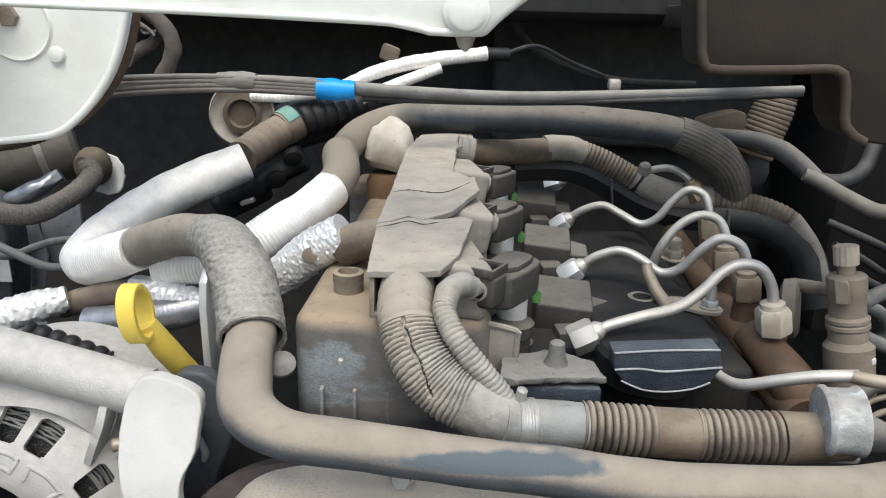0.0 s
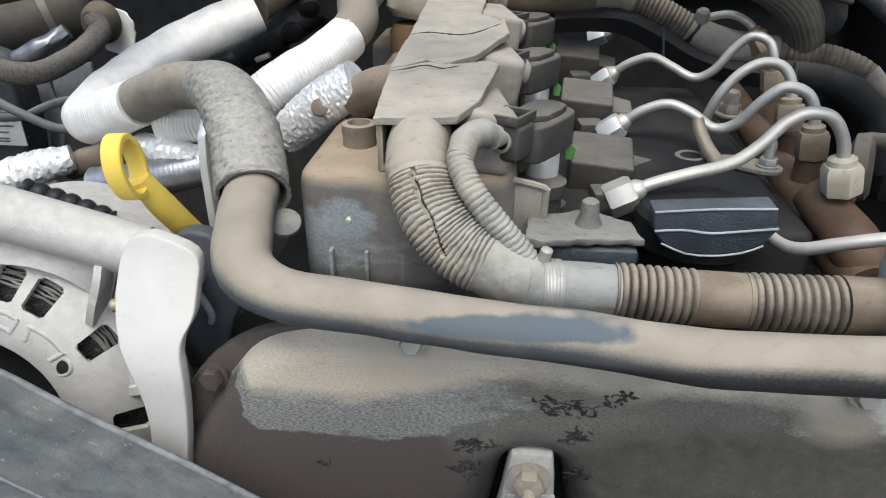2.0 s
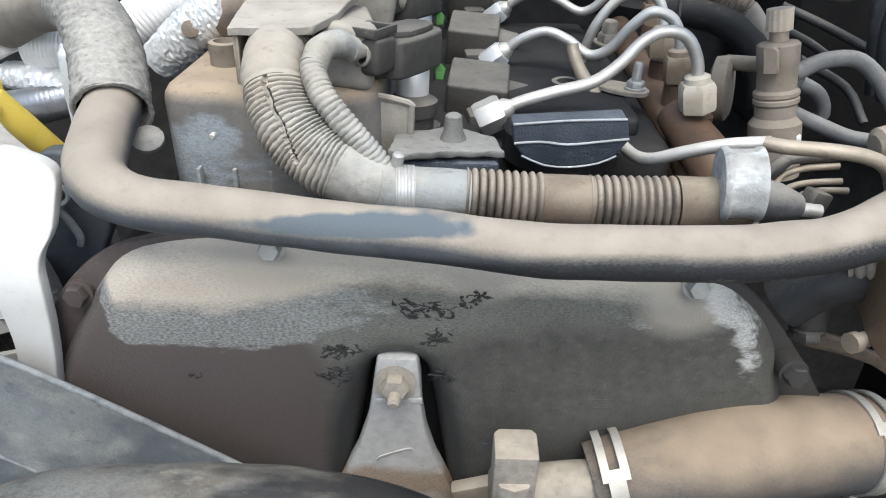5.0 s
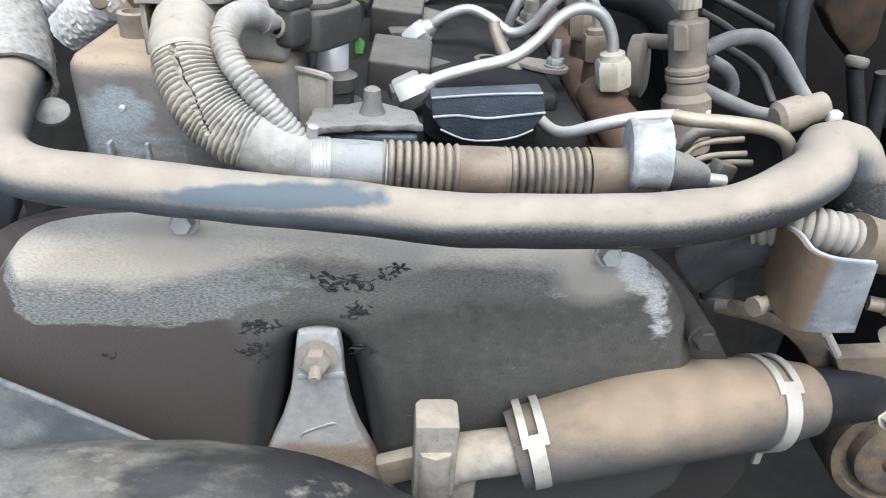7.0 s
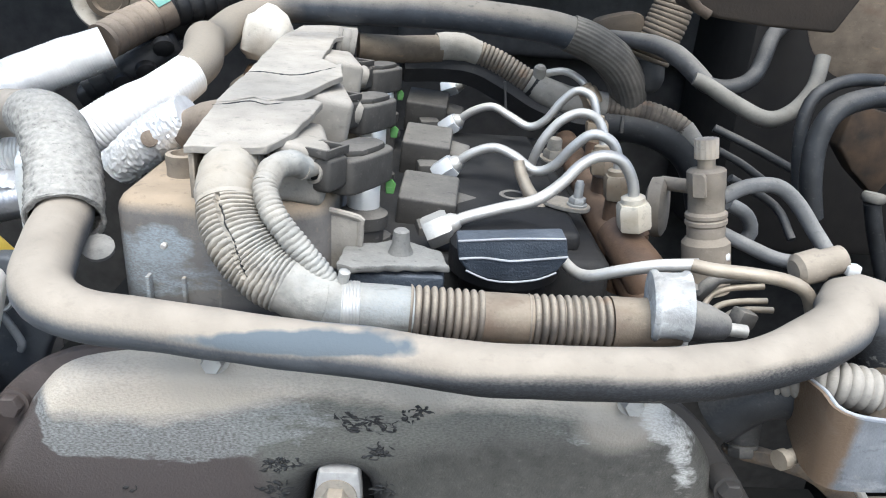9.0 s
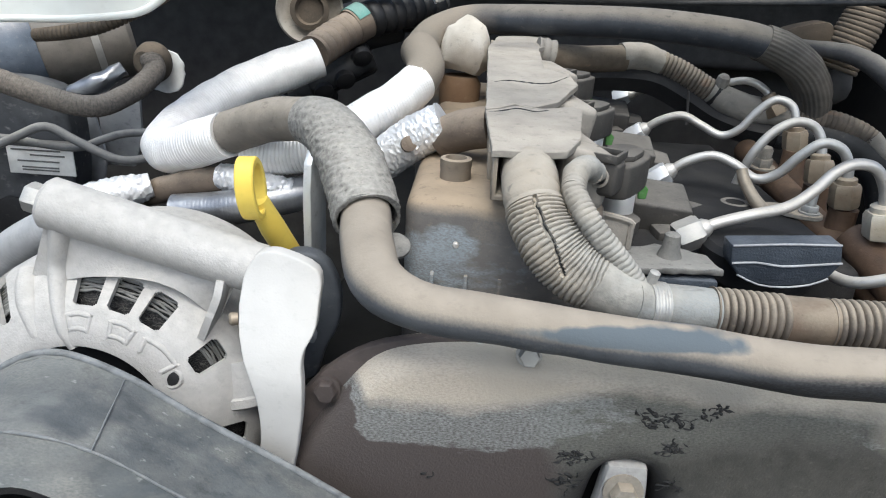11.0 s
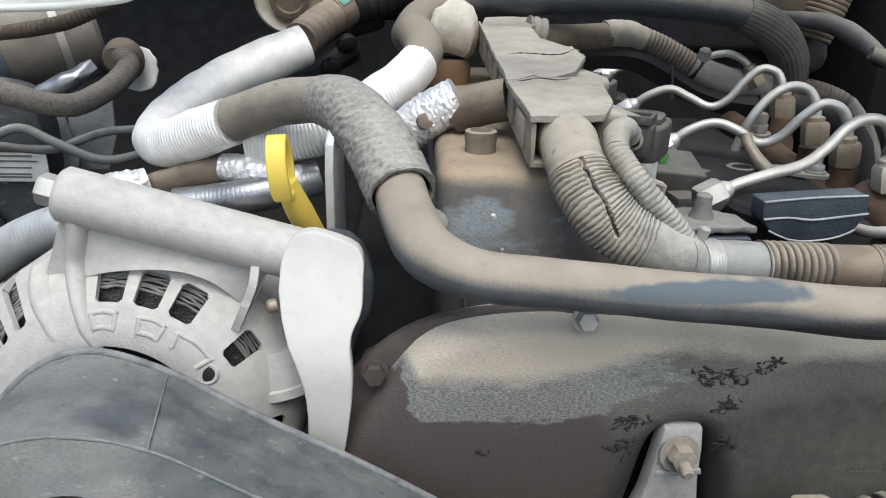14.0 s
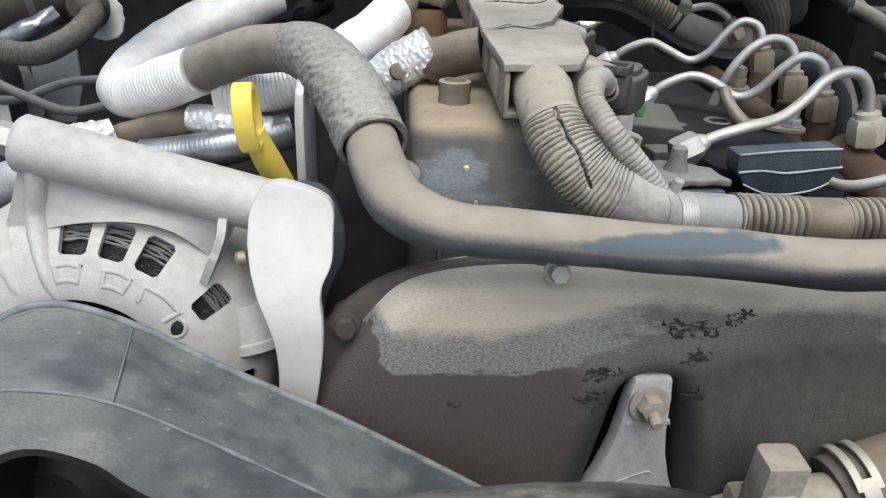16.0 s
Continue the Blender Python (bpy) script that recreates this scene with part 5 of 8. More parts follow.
def fuel_pipe(pts, nut=0.014, front=None, rear=None):
    ob = thing("fuel_pipe", "bent steel high pressure fuel pipe with hex nuts", "fuel pipe", pts[0], "injector pipes")
    part("pipe", sweep(BM(), pts, 0.0031, 16, 0.002), STEEL, ob)
    a, b = Vector(pts[0]), Vector(pts[1])
    d = (b - a).normalized()
    bm = hexagon(BM(), a - d * 0.014, d, nut, 0.014)
    part("nut", bm, front or NUT_BRIGHT, ob, "plated union nut")
    part("collar", lathe(BM(), [(0.0055, 0), (0.0055, 0.003), (0.0036, 0.006)], along(a - d * 0.001, d), 16), STEEL, ob)
    a, b = Vector(pts[-1]), Vector(pts[-2])
    d = (b - a).normalized()
    bm = hexagon(BM(), a - d * 0.012, d, nut + 0.001, 0.015)
    lathe(bm, [(nut * 0.42, 0), (nut * 0.42, 0.004), (nut * 0.3, 0.005)], along(a + d * 0.002, d), 16)
    part("nut", bm, rear or NUT_BROWN, ob, "stained union nut")


fuel_pipe([(0.1124, 0.3770, 1.1151), (0.1213, 0.3780, 1.1193), (0.1375, 0.3800, 1.1239), (0.1570, 0.3830, 1.1288), (0.1699, 0.3860, 1.1376), (0.1794, 0.3880, 1.1478), (0.1894, 0.3890, 1.1529),
           (0.2004, 0.3890, 1.1510), (0.2083, 0.3890, 1.1397), (0.2112, 0.3890, 1.1254)], 0.0155, ZINC, NUT_CREAM)
fuel_pipe([(0.1177, 0.4740, 1.1189), (0.1284, 0.4720, 1.1276), (0.1420, 0.4680, 1.1331), (0.1544, 0.4620, 1.1301), (0.1670, 0.4560, 1.1231), (0.1778, 0.4510, 1.1283), (0.1871, 0.4470, 1.1417),
           (0.1970, 0.4440, 1.1509), (0.2083, 0.4420, 1.1481), (0.2142, 0.4410, 1.1375), (0.2158, 0.4410, 1.1251)], 0.0142)
fuel_pipe([(0.1239, 0.5850, 1.1219), (0.1351, 0.5803, 1.1315), (0.1494, 0.5747, 1.1372), (0.1623, 0.5685, 1.1324), (0.1773, 0.5616, 1.1264), (0.1885, 0.5567, 1.1329), (0.1985, 0.5540, 1.1481),
           (0.2083, 0.5514, 1.1572), (0.2185, 0.5467, 1.1547), (0.2227, 0.5430, 1.1440), (0.2244, 0.5430, 1.1348)], 0.0142)
fuel_pipe([(0.1696, 0.4980, 1.0630), (0.1676, 0.4930, 1.0903), (0.1696, 0.4880, 1.1153), (0.1748, 0.4850, 1.1341), (0.1848, 0.4840, 1.1485), (0.1966, 0.4830, 1.1552), (0.2077, 0.4810, 1.1528), (0.2133, 0.4780, 1.1427), (0.2142, 0.4760, 1.1300)], 0.0142)
fuel_pipe([(0.1268, 0.6700, 1.1347), (0.1412, 0.6650, 1.1408), (0.1743, 0.6500, 1.1468), (0.1945, 0.6300, 1.1554), (0.2115, 0.6220, 1.1599), (0.2259, 0.6180, 1.1537), (0.2314, 0.6150, 1.1452)], 0.014)


def fuel_rail():
    ob = thing("fuel_rail", "rusty brown fuel rail with upright pipe stubs", "fuel rail", (0.215, 0.45, 1.06))
    part("rail", sweep(BM(), [(0.2222, 0.3560, 1.0785), (0.2167, 0.4060, 1.0856), (0.2156, 0.5060, 1.0963), (0.2165, 0.6060, 1.1051)], [0.013, 0.0105, 0.0100, 0.0100], 22, 0.006), RUST, ob)
    for p in ((0.2177, 0.4000, 1.1098), (0.2194, 0.4430, 1.1137), (0.2202, 0.4840, 1.1158), (0.2266, 0.5410, 1.1252)):
        part("stub", lathe(BM(), [(0.012, -0.03), (0.0105, -0.012), (0.0085, -0.006), (0.0085, 0.006)], along((p[0], p[1], p[2] - 0.008), (0, 0, 1)), 20), RUST, ob)
    part("shoulder", sweep(BM(), [(0.2070, 0.4060, 1.1066), (0.2136, 0.3910, 1.0994), (0.2197, 0.3710, 1.0918), (0.2256, 0.3660, 1.0778)], [0.0100, 0.0118, 0.0128, 0.0125], 18, 0.005), RUST, ob)
    part("end_cap", lathe(BM(), [(0.012, -0.006), (0.0175, -0.004), (0.018, 0.0), (0.0175, 0.003), (0.014, 0.005)], along((0.2370, 0.4230, 1.1150), (1, -0.5, 0.15)), 26), BEIGE_GREY, ob)
    # bolt flange
    c = Vector((0.1845, 0.4280, 1.1122))
    part("flange", prism(BM(), rounded([(-0.020, 0.011), (-0.015, -0.001), (-0.004, -0.011), (0.008, -0.014), (0.0135, -0.006), (0.008, 0.003), (-0.006, 0.012)], 2), 0.003, Matrix.Translation(c - Vector((0, 0, 0.0015))), 0.0006, 1), ALLOY_TAN, ob)
    s = Vector((0.1885, 0.4220, 1.1136))
    bm = hexagon(BM(), s, (0, 0, 1), 0.009, 0.005, 0.006)
    lathe(bm, [(0.0028, 0), (0.0028, 0.013), (0.002, 0.015)], along(s, (0, 0, 1)), 12)
    part("stud", bm, ZINC, ob, "threaded stud and nut")
    b = hexagon(BM(), (0.1856, 0.4960, 1.1205), (0, -0.1, 1), 0.012, 0.007, 0.009)
    lathe(b, [(0.005, 0), (0.005, 0.013), (0.004, 0.0145)], along((0.1856, 0.4960, 1.1205), (0, -0.1, 1)), 14)
    part("bolt", b, ALLOY_TAN, ob, "dirty flanged bolt")
    part("strut", sweep(BM(), [(0.156, 0.452, 1.13), (0.1572, 0.449, 1.1245), (0.1611, 0.44, 1.1163), (0.1678, 0.43, 1.108), (0.175, 0.42, 1.0981), (0.18, 0.415, 1.09)], [0.0034, 0.0036, 0.0042, 0.0045, 0.0036, 0.0034], 12, 0.003, rough=0.0004), BRASSY, ob)
    part("boss_ring", lathe(BM(), [(0.0088, -0.012), (0.0088, 0.0015), (0.0075, 0.0022), (0.0058, 0.0016), (0.0055, -0.001)], along((0.1540, 0.446, 1.1085), (0, 0, 1)), 24), PLASTIC_DUSTY, ob)


fuel_rail()


# ---- oil filler cap ----
def oil_cap():
    ob = thing("oil_filler_cap", "dark blue black oil filler cap with worn pale edges", "oil cap", (0.145, 0.35, 1.09))
    face = xz((0.1138, 0.3355, 1.1231), (0.1650, 0.3355, 1.1270), (0.1671, 0.3355, 1.1167), (0.1625, 0.3355, 1.1095), (0.1542, 0.3355, 1.1053), (0.1407, 0.3355, 1.1030), (0.1283, 0.3355, 1.1039), (0.1191, 0.3355, 1.1083), (0.1150, 0.3355, 1.1133))
    grip = part("grip", prism(BM(), face, 0.014, upright(0.3495), 0.0014), CAP_BLUE, ob)
    part("edge", sweep(BM(), [(0.1144, 0.3355, 1.1228), (0.1390, 0.3355, 1.1253), (0.1645, 0.3355, 1.1266)], 0.0006, 8, 0.004), WORN, grip, "worn pale edge")
    part("edge", sweep(BM(), [(0.1154, 0.3350, 1.1141), (0.1268, 0.3350, 1.1152), (0.1392, 0.3350, 1.1142), (0.1525, 0.3350, 1.1158), (0.1666, 0.3350, 1.1177)], 0.0006, 8, 0.004), WORN, grip, "worn pale ridge")
    part("edge", sweep(BM(), [(0.1190, 0.3350, 1.1083), (0.1297, 0.3350, 1.1039), (0.1415, 0.3350, 1.1033), (0.1540, 0.3350, 1.1055), (0.1620, 0.3350, 1.1094)], 0.0005, 8, 0.004), WORN, grip, "worn pale edge")
    part("skirt", lathe(BM(), [(0.029, 0), (0.029, 0.014), (0.026, 0.017), (0.010, 0.018)], along((0.1414, 0.3695, 1.0957), (0, 0, 1)), 32), PLASTIC, ob)
    part("neck", lathe(BM(), [(0.023, -0.03), (0.023, 0.0)], along((0.1414, 0.3695, 1.0957), (0, 0, 1)), 28), PLASTIC, ob)


oil_cap()


# ---- fuel return fitting and pipes ----
BEIGE_PALE = surface("pale cream plastic", (0.52, 0.49, 0.42), (0.42, 0.39, 0.33), (0.5, 0.45, 0.37), 0.3, 0.3, 0.7, grime=0.25)


def fuel_fitting():
    ob = thing("fuel_connector", "beige grey upright fuel connector with side hoses", "fuel connector", (0.243, 0.385, 1.08))
    b = Vector((0.2533, 0.3820, 1.1027))
    m = along(b, Vector((0.2437, 0.3890, 1.1616)) - b)
    part("body", lathe(BM(), [(0.0128, -0.02), (0.0128, 0.008), (0.0112, 0.010), (0.0100, 0.0115), (0.0100, 0.0175), (0.0110, 0.0185), (0.0110, 0.0205), (0.0102, 0.0212), (0.0110, 0.0222), (0.0110, 0.0240), (0.0094, 0.0255), (0.0094, 0.0365), (0.0100, 0.0375), (0.0100, 0.0470), (0.0090, 0.0480), (0.006, 0.0485)], m, 24), BEIGE_GREY, ob)
    cap = part("cap", prism(BM(), [((0.0064 if i % 2 else 0.0057) * math.cos(math.pi * i / 14), (0.0064 if i % 2 else 0.0057) * math.sin(math.pi * i / 14)) for i in range(28)], 0.0105, m @ Matrix.Translation((0, 0, 0.0535)), 0.0003, 1), BEIGE, ob, "beige knurled cap")
    part("cap_neck", lathe(BM(), [(0.0045, 0.047), (0.0045, 0.054), (0.003, 0.0545)], m, 16), BRASSY, cap)
    part("bracket", prism(BM(), [(-0.0035, -0.005), (0.0035, -0.005), (0.0035, 0.006), (0.0018, 0.008), (-0.0035, 0.008)], 0.003, m @ pose(0.0108, 0.0, 0.040, 90, 0, 90), 0.0006, 1), BEIGE_GREY, ob)
    part("hose", sweep(BM(), [(0.2570, 0.3870, 1.1345), (0.2705, 0.3890, 1.1407), (0.2860, 0.3890, 1.1419), (0.2969, 0.3850, 1.1349), (0.3072, 0.3790, 1.1215), (0.3140, 0.3720, 1.1116)], 0.0042, 14, 0.003), FUEL_HOSE, ob, "grey fuel hose")
    part("hose", sweep(BM(), [(0.2594, 0.3820, 1.1160), (0.2726, 0.3770, 1.1114), (0.2838, 0.3670, 1.1091), (0.2930, 0.3570, 1.1111)], 0.0038, 14, 0.003), FUEL_HOSE, ob, "grey fuel hose")
    part("hose", sweep(BM(), [(0.2756, 0.4170, 1.1215), (0.2876, 0.4170, 1.1152), (0.2932, 0.4170, 1.1047), (0.2890, 0.4170, 1.0969)], 0.0042, 14, 0.003), FUEL_HOSE, ob, "grey fuel hose")
    part("clip", block(BM(), (0.2586, 0.3730, 1.1059), (0.007, 0.003, 0.0035), 0.0005, (0, -10, 0)), LABEL, ob, "white locking clip")
    part("side_stub", sweep(BM(), [(0.2384, 0.4270, 1.1287), (0.2515, 0.4070, 1.1331)], 0.0042, 12, 0.004), BEIGE_GREY, ob)


def return_pipe():
    ob = thing("return_pipe", "thin steel return pipe stained brown", "pipe", (0.22, 0.33, 1.10))
    part("pipe", sweep(BM(), [(0.1653, 0.3750, 1.1062), (0.1702, 0.3620, 1.1045), (0.1740, 0.3480, 1.1044), (0.1794, 0.3380, 1.1071), (0.1908, 0.3300, 1.1142), (0.2062, 0.3240, 1.1205), (0.2226, 0.3200, 1.1237)], 0.0030, 14, 0.003), STEEL, ob)
    part("pipe", sweep(BM(), [(0.2199, 0.3200, 1.1234), (0.2275, 0.3160, 1.1234), (0.2436, 0.3120, 1.1239), (0.2594, 0.3100, 1.1222), (0.2698, 0.3100, 1.1165), (0.2764, 0.3100, 1.1028)], 0.0032, 14, 0.003), BRASSY, ob, "brown stained pipe")
    for i in range(3):
        part("thin_pipe", sweep(BM(), [(0.2339, 0.3300, 1.0969), (0.2387, 0.3350, 1.1016), (0.2473, 0.3350, 1.1058), (0.2634, 0.3350, 1.1075)] if i == 0 else
                                ([(0.2339, 0.3250, 1.0954), (0.2417, 0.3300, 1.0987), (0.2516, 0.3320, 1.1003), (0.2651, 0.3320, 1.1013)] if i == 1 else
                                 [(0.2379, 0.3200, 1.0944), (0.2457, 0.3250, 1.0975), (0.2547, 0.3280, 1.0982), (0.2669, 0.3280, 1.0985)]), 0.0016, 10, 0.003), BRASSY, ob)
    part("elbow", block(BM(), (0.2480, 0.3180, 1.0989), (0.011, 0.008, 0.008), 0.0015, (0, 20, 20)), PLASTIC_DUSTY, ob)
    part("saddle", sweep(BM(), [(0.2245, 0.3400, 1.1049), (0.2330, 0.3350, 1.1026), (0.2395, 0.3350, 1.1102), (0.2649, 0.3380, 1.1117)], [0.003, 0.004, 0.003, 0.003], 10, 0.004), PLASTIC_DUSTY, ob)


CHALKY = surface("chalky grey alloy", (0.40, 0.405, 0.40), (0.26, 0.26, 0.255), (0.38, 0.345, 0.295), 0.38, 0.3, 0.8, 0.1, grain=120, bump=0.7, grime=0.5)


overlay(CHALKY, (0.55, 0.57, 0.58), [("noise", 120, 1.0), ("noise", 500, 0.4)], 0.72, 0.88, 0.8, 0.3)


def conduit_end():
    ob = thing("conduit_flange", "grey metal flange ring at the end of the conduit", "flange", (0.207, 0.30, 1.09))
    a, b = Vector((0.1928, 0.2900, 1.1175)), Vector((0.2078, 0.2880, 1.1188))
    d = b - a
    part("ring", lathe(BM(), [(0.010, -0.001), (0.0140, -0.0006), (0.0149, 0.0004), (0.0150, 0.0016), (0.0139, 0.0030), (0.0137, d.length * 0.5), (0.0139, d.length - 0.0030), (0.0148, d.length - 0.0016), (0.0147, d.length - 0.0004), (0.010, d.length + 0.0006)], along(a, d), 40), CHALKY, ob)
    part("ear", block(BM(), (0.2026, 0.2880, 1.1043), (0.016, 0.006, 0.010), 0.002), CHALKY, ob)
    part("nozzle", sweep(BM(), [(0.2134, 0.3000, 1.1069), (0.2211, 0.3000, 1.1052), (0.2310, 0.3020, 1.1025)], [0.009, 0.0085, 0.006], 18, 0.004), HOSE_GREY, ob)
    part("screw", lathe(BM(), [(0.003, 0), (0.003, 0.012)], along((0.2291, 0.3000, 1.1028), (1, 0, -0.1)), 10), ZINC, ob)


fuel_fitting()
return_pipe()
conduit_end()


def ruled(bm, a, b, n=40, m=4, wall=0.003):
    """A sheet between two curves, with thickness."""
    def even(pts):
        run = [q for q, _ in spline(pts, 0.002)]
        return [run[round(i * (len(run) - 1) / n)] for i in range(n + 1)]
    ca, cb = even(a), even(b)
    made = bmesh.new()
    rows = [[made.verts.new(p.lerp(q, j / m)) for p, q in zip(ca, cb)] for j in range(m + 1)]
    for r, s in zip(rows, rows[1:]):
        for i in range(n):
            made.faces.new((r[i], r[i + 1], s[i + 1], s[i]))
    bmesh.ops.recalc_face_normals(made, faces=made.faces)
    bmesh.ops.solidify(made, geom=list(made.faces), thickness=wall)
    return merge(bm, made)


# ---- alternator ----
STRAND = surface("grey varnished wire", (0.20, 0.20, 0.19), (0.10, 0.10, 0.095), (0.30, 0.29, 0.27), 0.2, 0.3, 0.45, spec=0.4)


def alternator():
    c = Vector((-0.1809, 0.2880, 1.0217))
    ob = thing("alternator", "dusty cast aluminium alternator with open cooling slots", "alternator", (c.x, 0.34, c.z - 0.065))
    m = along((c.x - 0.003, 0.388, c.z - 0.001), (0.0, -1, 0.10))
    seg = 576
    prof = [(0.0800, 0.0), (0.0800, 0.05), (0.0790, 0.078), (0.0768, 0.0860), (0.0735, 0.0892), (0.0715, 0.0908), (0.0711, 0.0911), (0.0704, 0.0917), (0.0693, 0.0926), (0.0607, 0.0994), (0.0596, 0.1002), (0.0590, 0.1006), (0.0586, 0.1008), (0.0550, 0.103), (0.0440, 0.106), (0.0405, 0.106), (0.0400, 0.100)]
    bm = BM()
    loops = [[bm.verts.new(m @ Vector((r * math.cos(2 * math.pi * j / seg), r * math.sin(2 * math.pi * j / seg), h))) for j in range(seg)] for r, h in prof]
    faces = {}
    for i, (a, b) in enumerate(zip(loops, loops[1:])):
        for j in range(seg):
            faces[i, j] = bm.faces.new((a[j], a[(j + 1) % seg], b[(j + 1) % seg], b[j]))
    # cooling slots on the shoulder, clock angles from the pose's x axis
    gone = []
    for mid, half in SLOTS:
        trims = {5: 2, 6: 1, 7: 0, 8: 0, 9: 0, 10: 1, 11: 2}  # rounded corners
        if 120 < mid < 170:
            trims.update({2: 1, 3: 0, 4: 0, 5: 0, 6: 0, 7: 0})
        for i, trim in trims.items():
            gone += [faces[i, int(j) % seg] for j in range(round((mid - half) / 0.625) + trim, round((mid + half) / 0.625) - trim)]
    bmesh.ops.delete(bm, geom=gone, context="FACES_ONLY")
    bmesh.ops.recalc_face_normals(bm, faces=bm.faces)
    bmesh.ops.solidify(bm, geom=list(bm.faces), thickness=0.003)
    shell = part("housing", bm, ALLOY, ob)
    part("stator", crumple(lathe(BM(), [(0.03, 0.0), (0.0735, 0.02), (0.0735, 0.076), (0.069, 0.084), (0.060, 0.091), (0.042, 0.094)], m, 96), 0.0012, 300), COPPER, ob, "dark wound stator")
    random.seed(12)
    for k in range(12):
        r, h = 0.0745 - 0.0011 * k, 0.0805 + 0.00105 * k
        ring = []
        for a in range(20, 225, 4):
            q = r + random.uniform(-0.0006, 0.0006)
            ring.append(m @ Vector((q * math.cos(radians(a)), q * math.sin(radians(a)), h + random.uniform(-0.0006, 0.0012))))
        part("winding", sweep(BM(), ring, [random.uniform(0.0005, 0.0009) for _ in ring], 7, 0.003), STRAND, ob, "grey varnished wire")
    part("hub", lathe(BM(), [(0.0385, 0.06), (0.0385, 0.094), (0.012, 0.095), (0.011, 0.11)], m, 40), PLASTIC, ob, "dark rear hub")
    # raised outlines cast between slots and hub
    for a, w, closed in ((90, 5.4, True), (68.5, 5.8, True), (47, 9.5, False)):
        ridge = []
        for da, r in ((-w * 0.85, 0.0478), (-w, 0.0540), (0, 0.0548), (w, 0.0540), (w * 0.85, 0.0478), (0, 0.0484))[:6 if closed else 5]:
            for _ in range(2 if abs(da) > 0 else 1):
                d = Vector((math.cos(radians(a + da)), math.sin(radians(a + da)), 0))
                ridge.append(m @ (d * r + Vector((0, 0, 0.1040 - 0.28 * (r - 0.0475)))))
        ridge = [p + 0.00005 * Vector((i % 2, 0, i % 3)) for i, p in enumerate(ridge + (ridge[:1] if closed else []))]
        part("ridge", sweep(BM(), ridge, 0.0016, 10, 0.0015), ALLOY, shell)
    a, b = Vector((-0.2002, 0.3060, 1.1330)), Vector((-0.1053, 0.3100, 1.1048))
    d = (b - a).normalized()
    tube = part("pivot_tube", lathe(BM(), [(0.010, 0), (0.0118, 0.002), (0.0118, (b - a).length), (0.009, (b - a).length + 0.001)], along(a, d), 30), ALLOY, ob)
    bm = hexagon(BM(), a, -d, 0.012, 0.008)
    part("bolt", bm, ZINC, tube, "zinc pivot bolt")
    web = ruled(BM(), [(-0.1994, 0.3060, 1.1252), (-0.1749, 0.3080, 1.1161), (-0.1470, 0.3100, 1.1064), (-0.1174, 0.3100, 1.0979)], [(-0.2176, 0.3100, 1.0815), (-0.1880, 0.3045, 1.0973), (-0.1486, 0.3045, 1.0967), (-0.1274, 0.3120, 1.0788)], 24, 6, 0.004)
    part("web", web, ALLOY, ob)
    # flat cast ribs from the tube down over the shoulder
    part("leg", sweep(BM(), [(-0.1925, 0.3035, 1.1260), (-0.1950, 0.3040, 1.1150), (-0.1975, 0.3050, 1.1040), (-0.1975, 0.3025, 1.0970), (-0.1960, 0.2990, 1.0915), (-0.1936, 0.2945, 1.0850), (-0.1908, 0.2910, 1.0765), (-0.1868, 0.2890, 1.0690)], [0.0060, 0.0058, 0.0056, 0.0054, 0.0052, 0.0050, 0.0046, 0.0030], 20, 0.002, squash=0.8), ALLOY, ob)
    part("leg", sweep(BM(), [(-0.2150, 0.3085, 1.0975), (-0.2140, 0.3035, 1.0925), (-0.2110, 0.2975, 1.0865), (-0.2075, 0.2940, 1.0810), (-0.2040, 0.2912, 1.0740), (-0.2007, 0.2890, 1.0690)], [0.0045, 0.0050, 0.0050, 0.0048, 0.0044, 0.0030], 20, 0.002, squash=0.8), ALLOY, ob)
    part("leg", ruled(BM(), [(-0.1228, 0.2985, 1.1035), (-0.1240, 0.2955, 1.0960), (-0.1290, 0.2955, 1.0840), (-0.1335, 0.2975, 1.0740)], [(-0.1222, 0.3100, 1.1035), (-0.1232, 0.3100, 1.0960), (-0.1280, 0.3100, 1.0840), (-0.1325, 0.3100, 1.0740)], 16, 3, 0.0036), ALLOY, ob)
    hole = (-0.1425, 0.2866, 1.0578)
    part("plug_ring", lathe(BM(), [(0.0060, -0.004), (0.0052, -0.0004), (0.0044, 0.0002), (0.0036, 0.0001), (0.0031, -0.002)], along(hole, (0.1, -1, 0.3)), 22), ALLOY, ob)
    part("plug_hole", lathe(BM(), [(0.0033, -0.002), (0.0033, 0.0000), (0.002, 0.0002)], along(hole, (0.1, -1, 0.3)), 16), PLASTIC, ob)
    part("cooling_rack", sweep(BM(), [(-0.1926, 0.3600, 1.1101), (-0.1723, 0.3600, 1.1034), (-0.1499, 0.3600, 1.0948)], 0.0055, 12, 0.001, rib=(0.008, 0.003)), PLASTIC, ob, "black ribbed strip")
    part("lower_collar", lathe(BM(), [(0.0135, -0.014), (0.0138, 0.003), (0.0148, 0.004), (0.0148, 0.008), (0.0136, 0.009), (0.005, 0.0095)], along((-0.1140, 0.3090, 1.0430), (0.25, -0.3, -1)), 36), ALLOY, ob, "dull silver collar")


SLOTS = ((32, 4.6), (59.4, 4.9), (73.5, 5.0), (88.3, 5.4), (127.5, 3.2), (138.5, 3.2), (150, 3.2), (161.5, 3.2), (195, 5), (215, 5), (335, 5), (355, 5))
alternator()


CHEEK = surface("blue grey plastic", (0.075, 0.083, 0.095), (0.055, 0.06, 0.07), (0.24, 0.24, 0.235), 0.15, 0.25, 0.5)


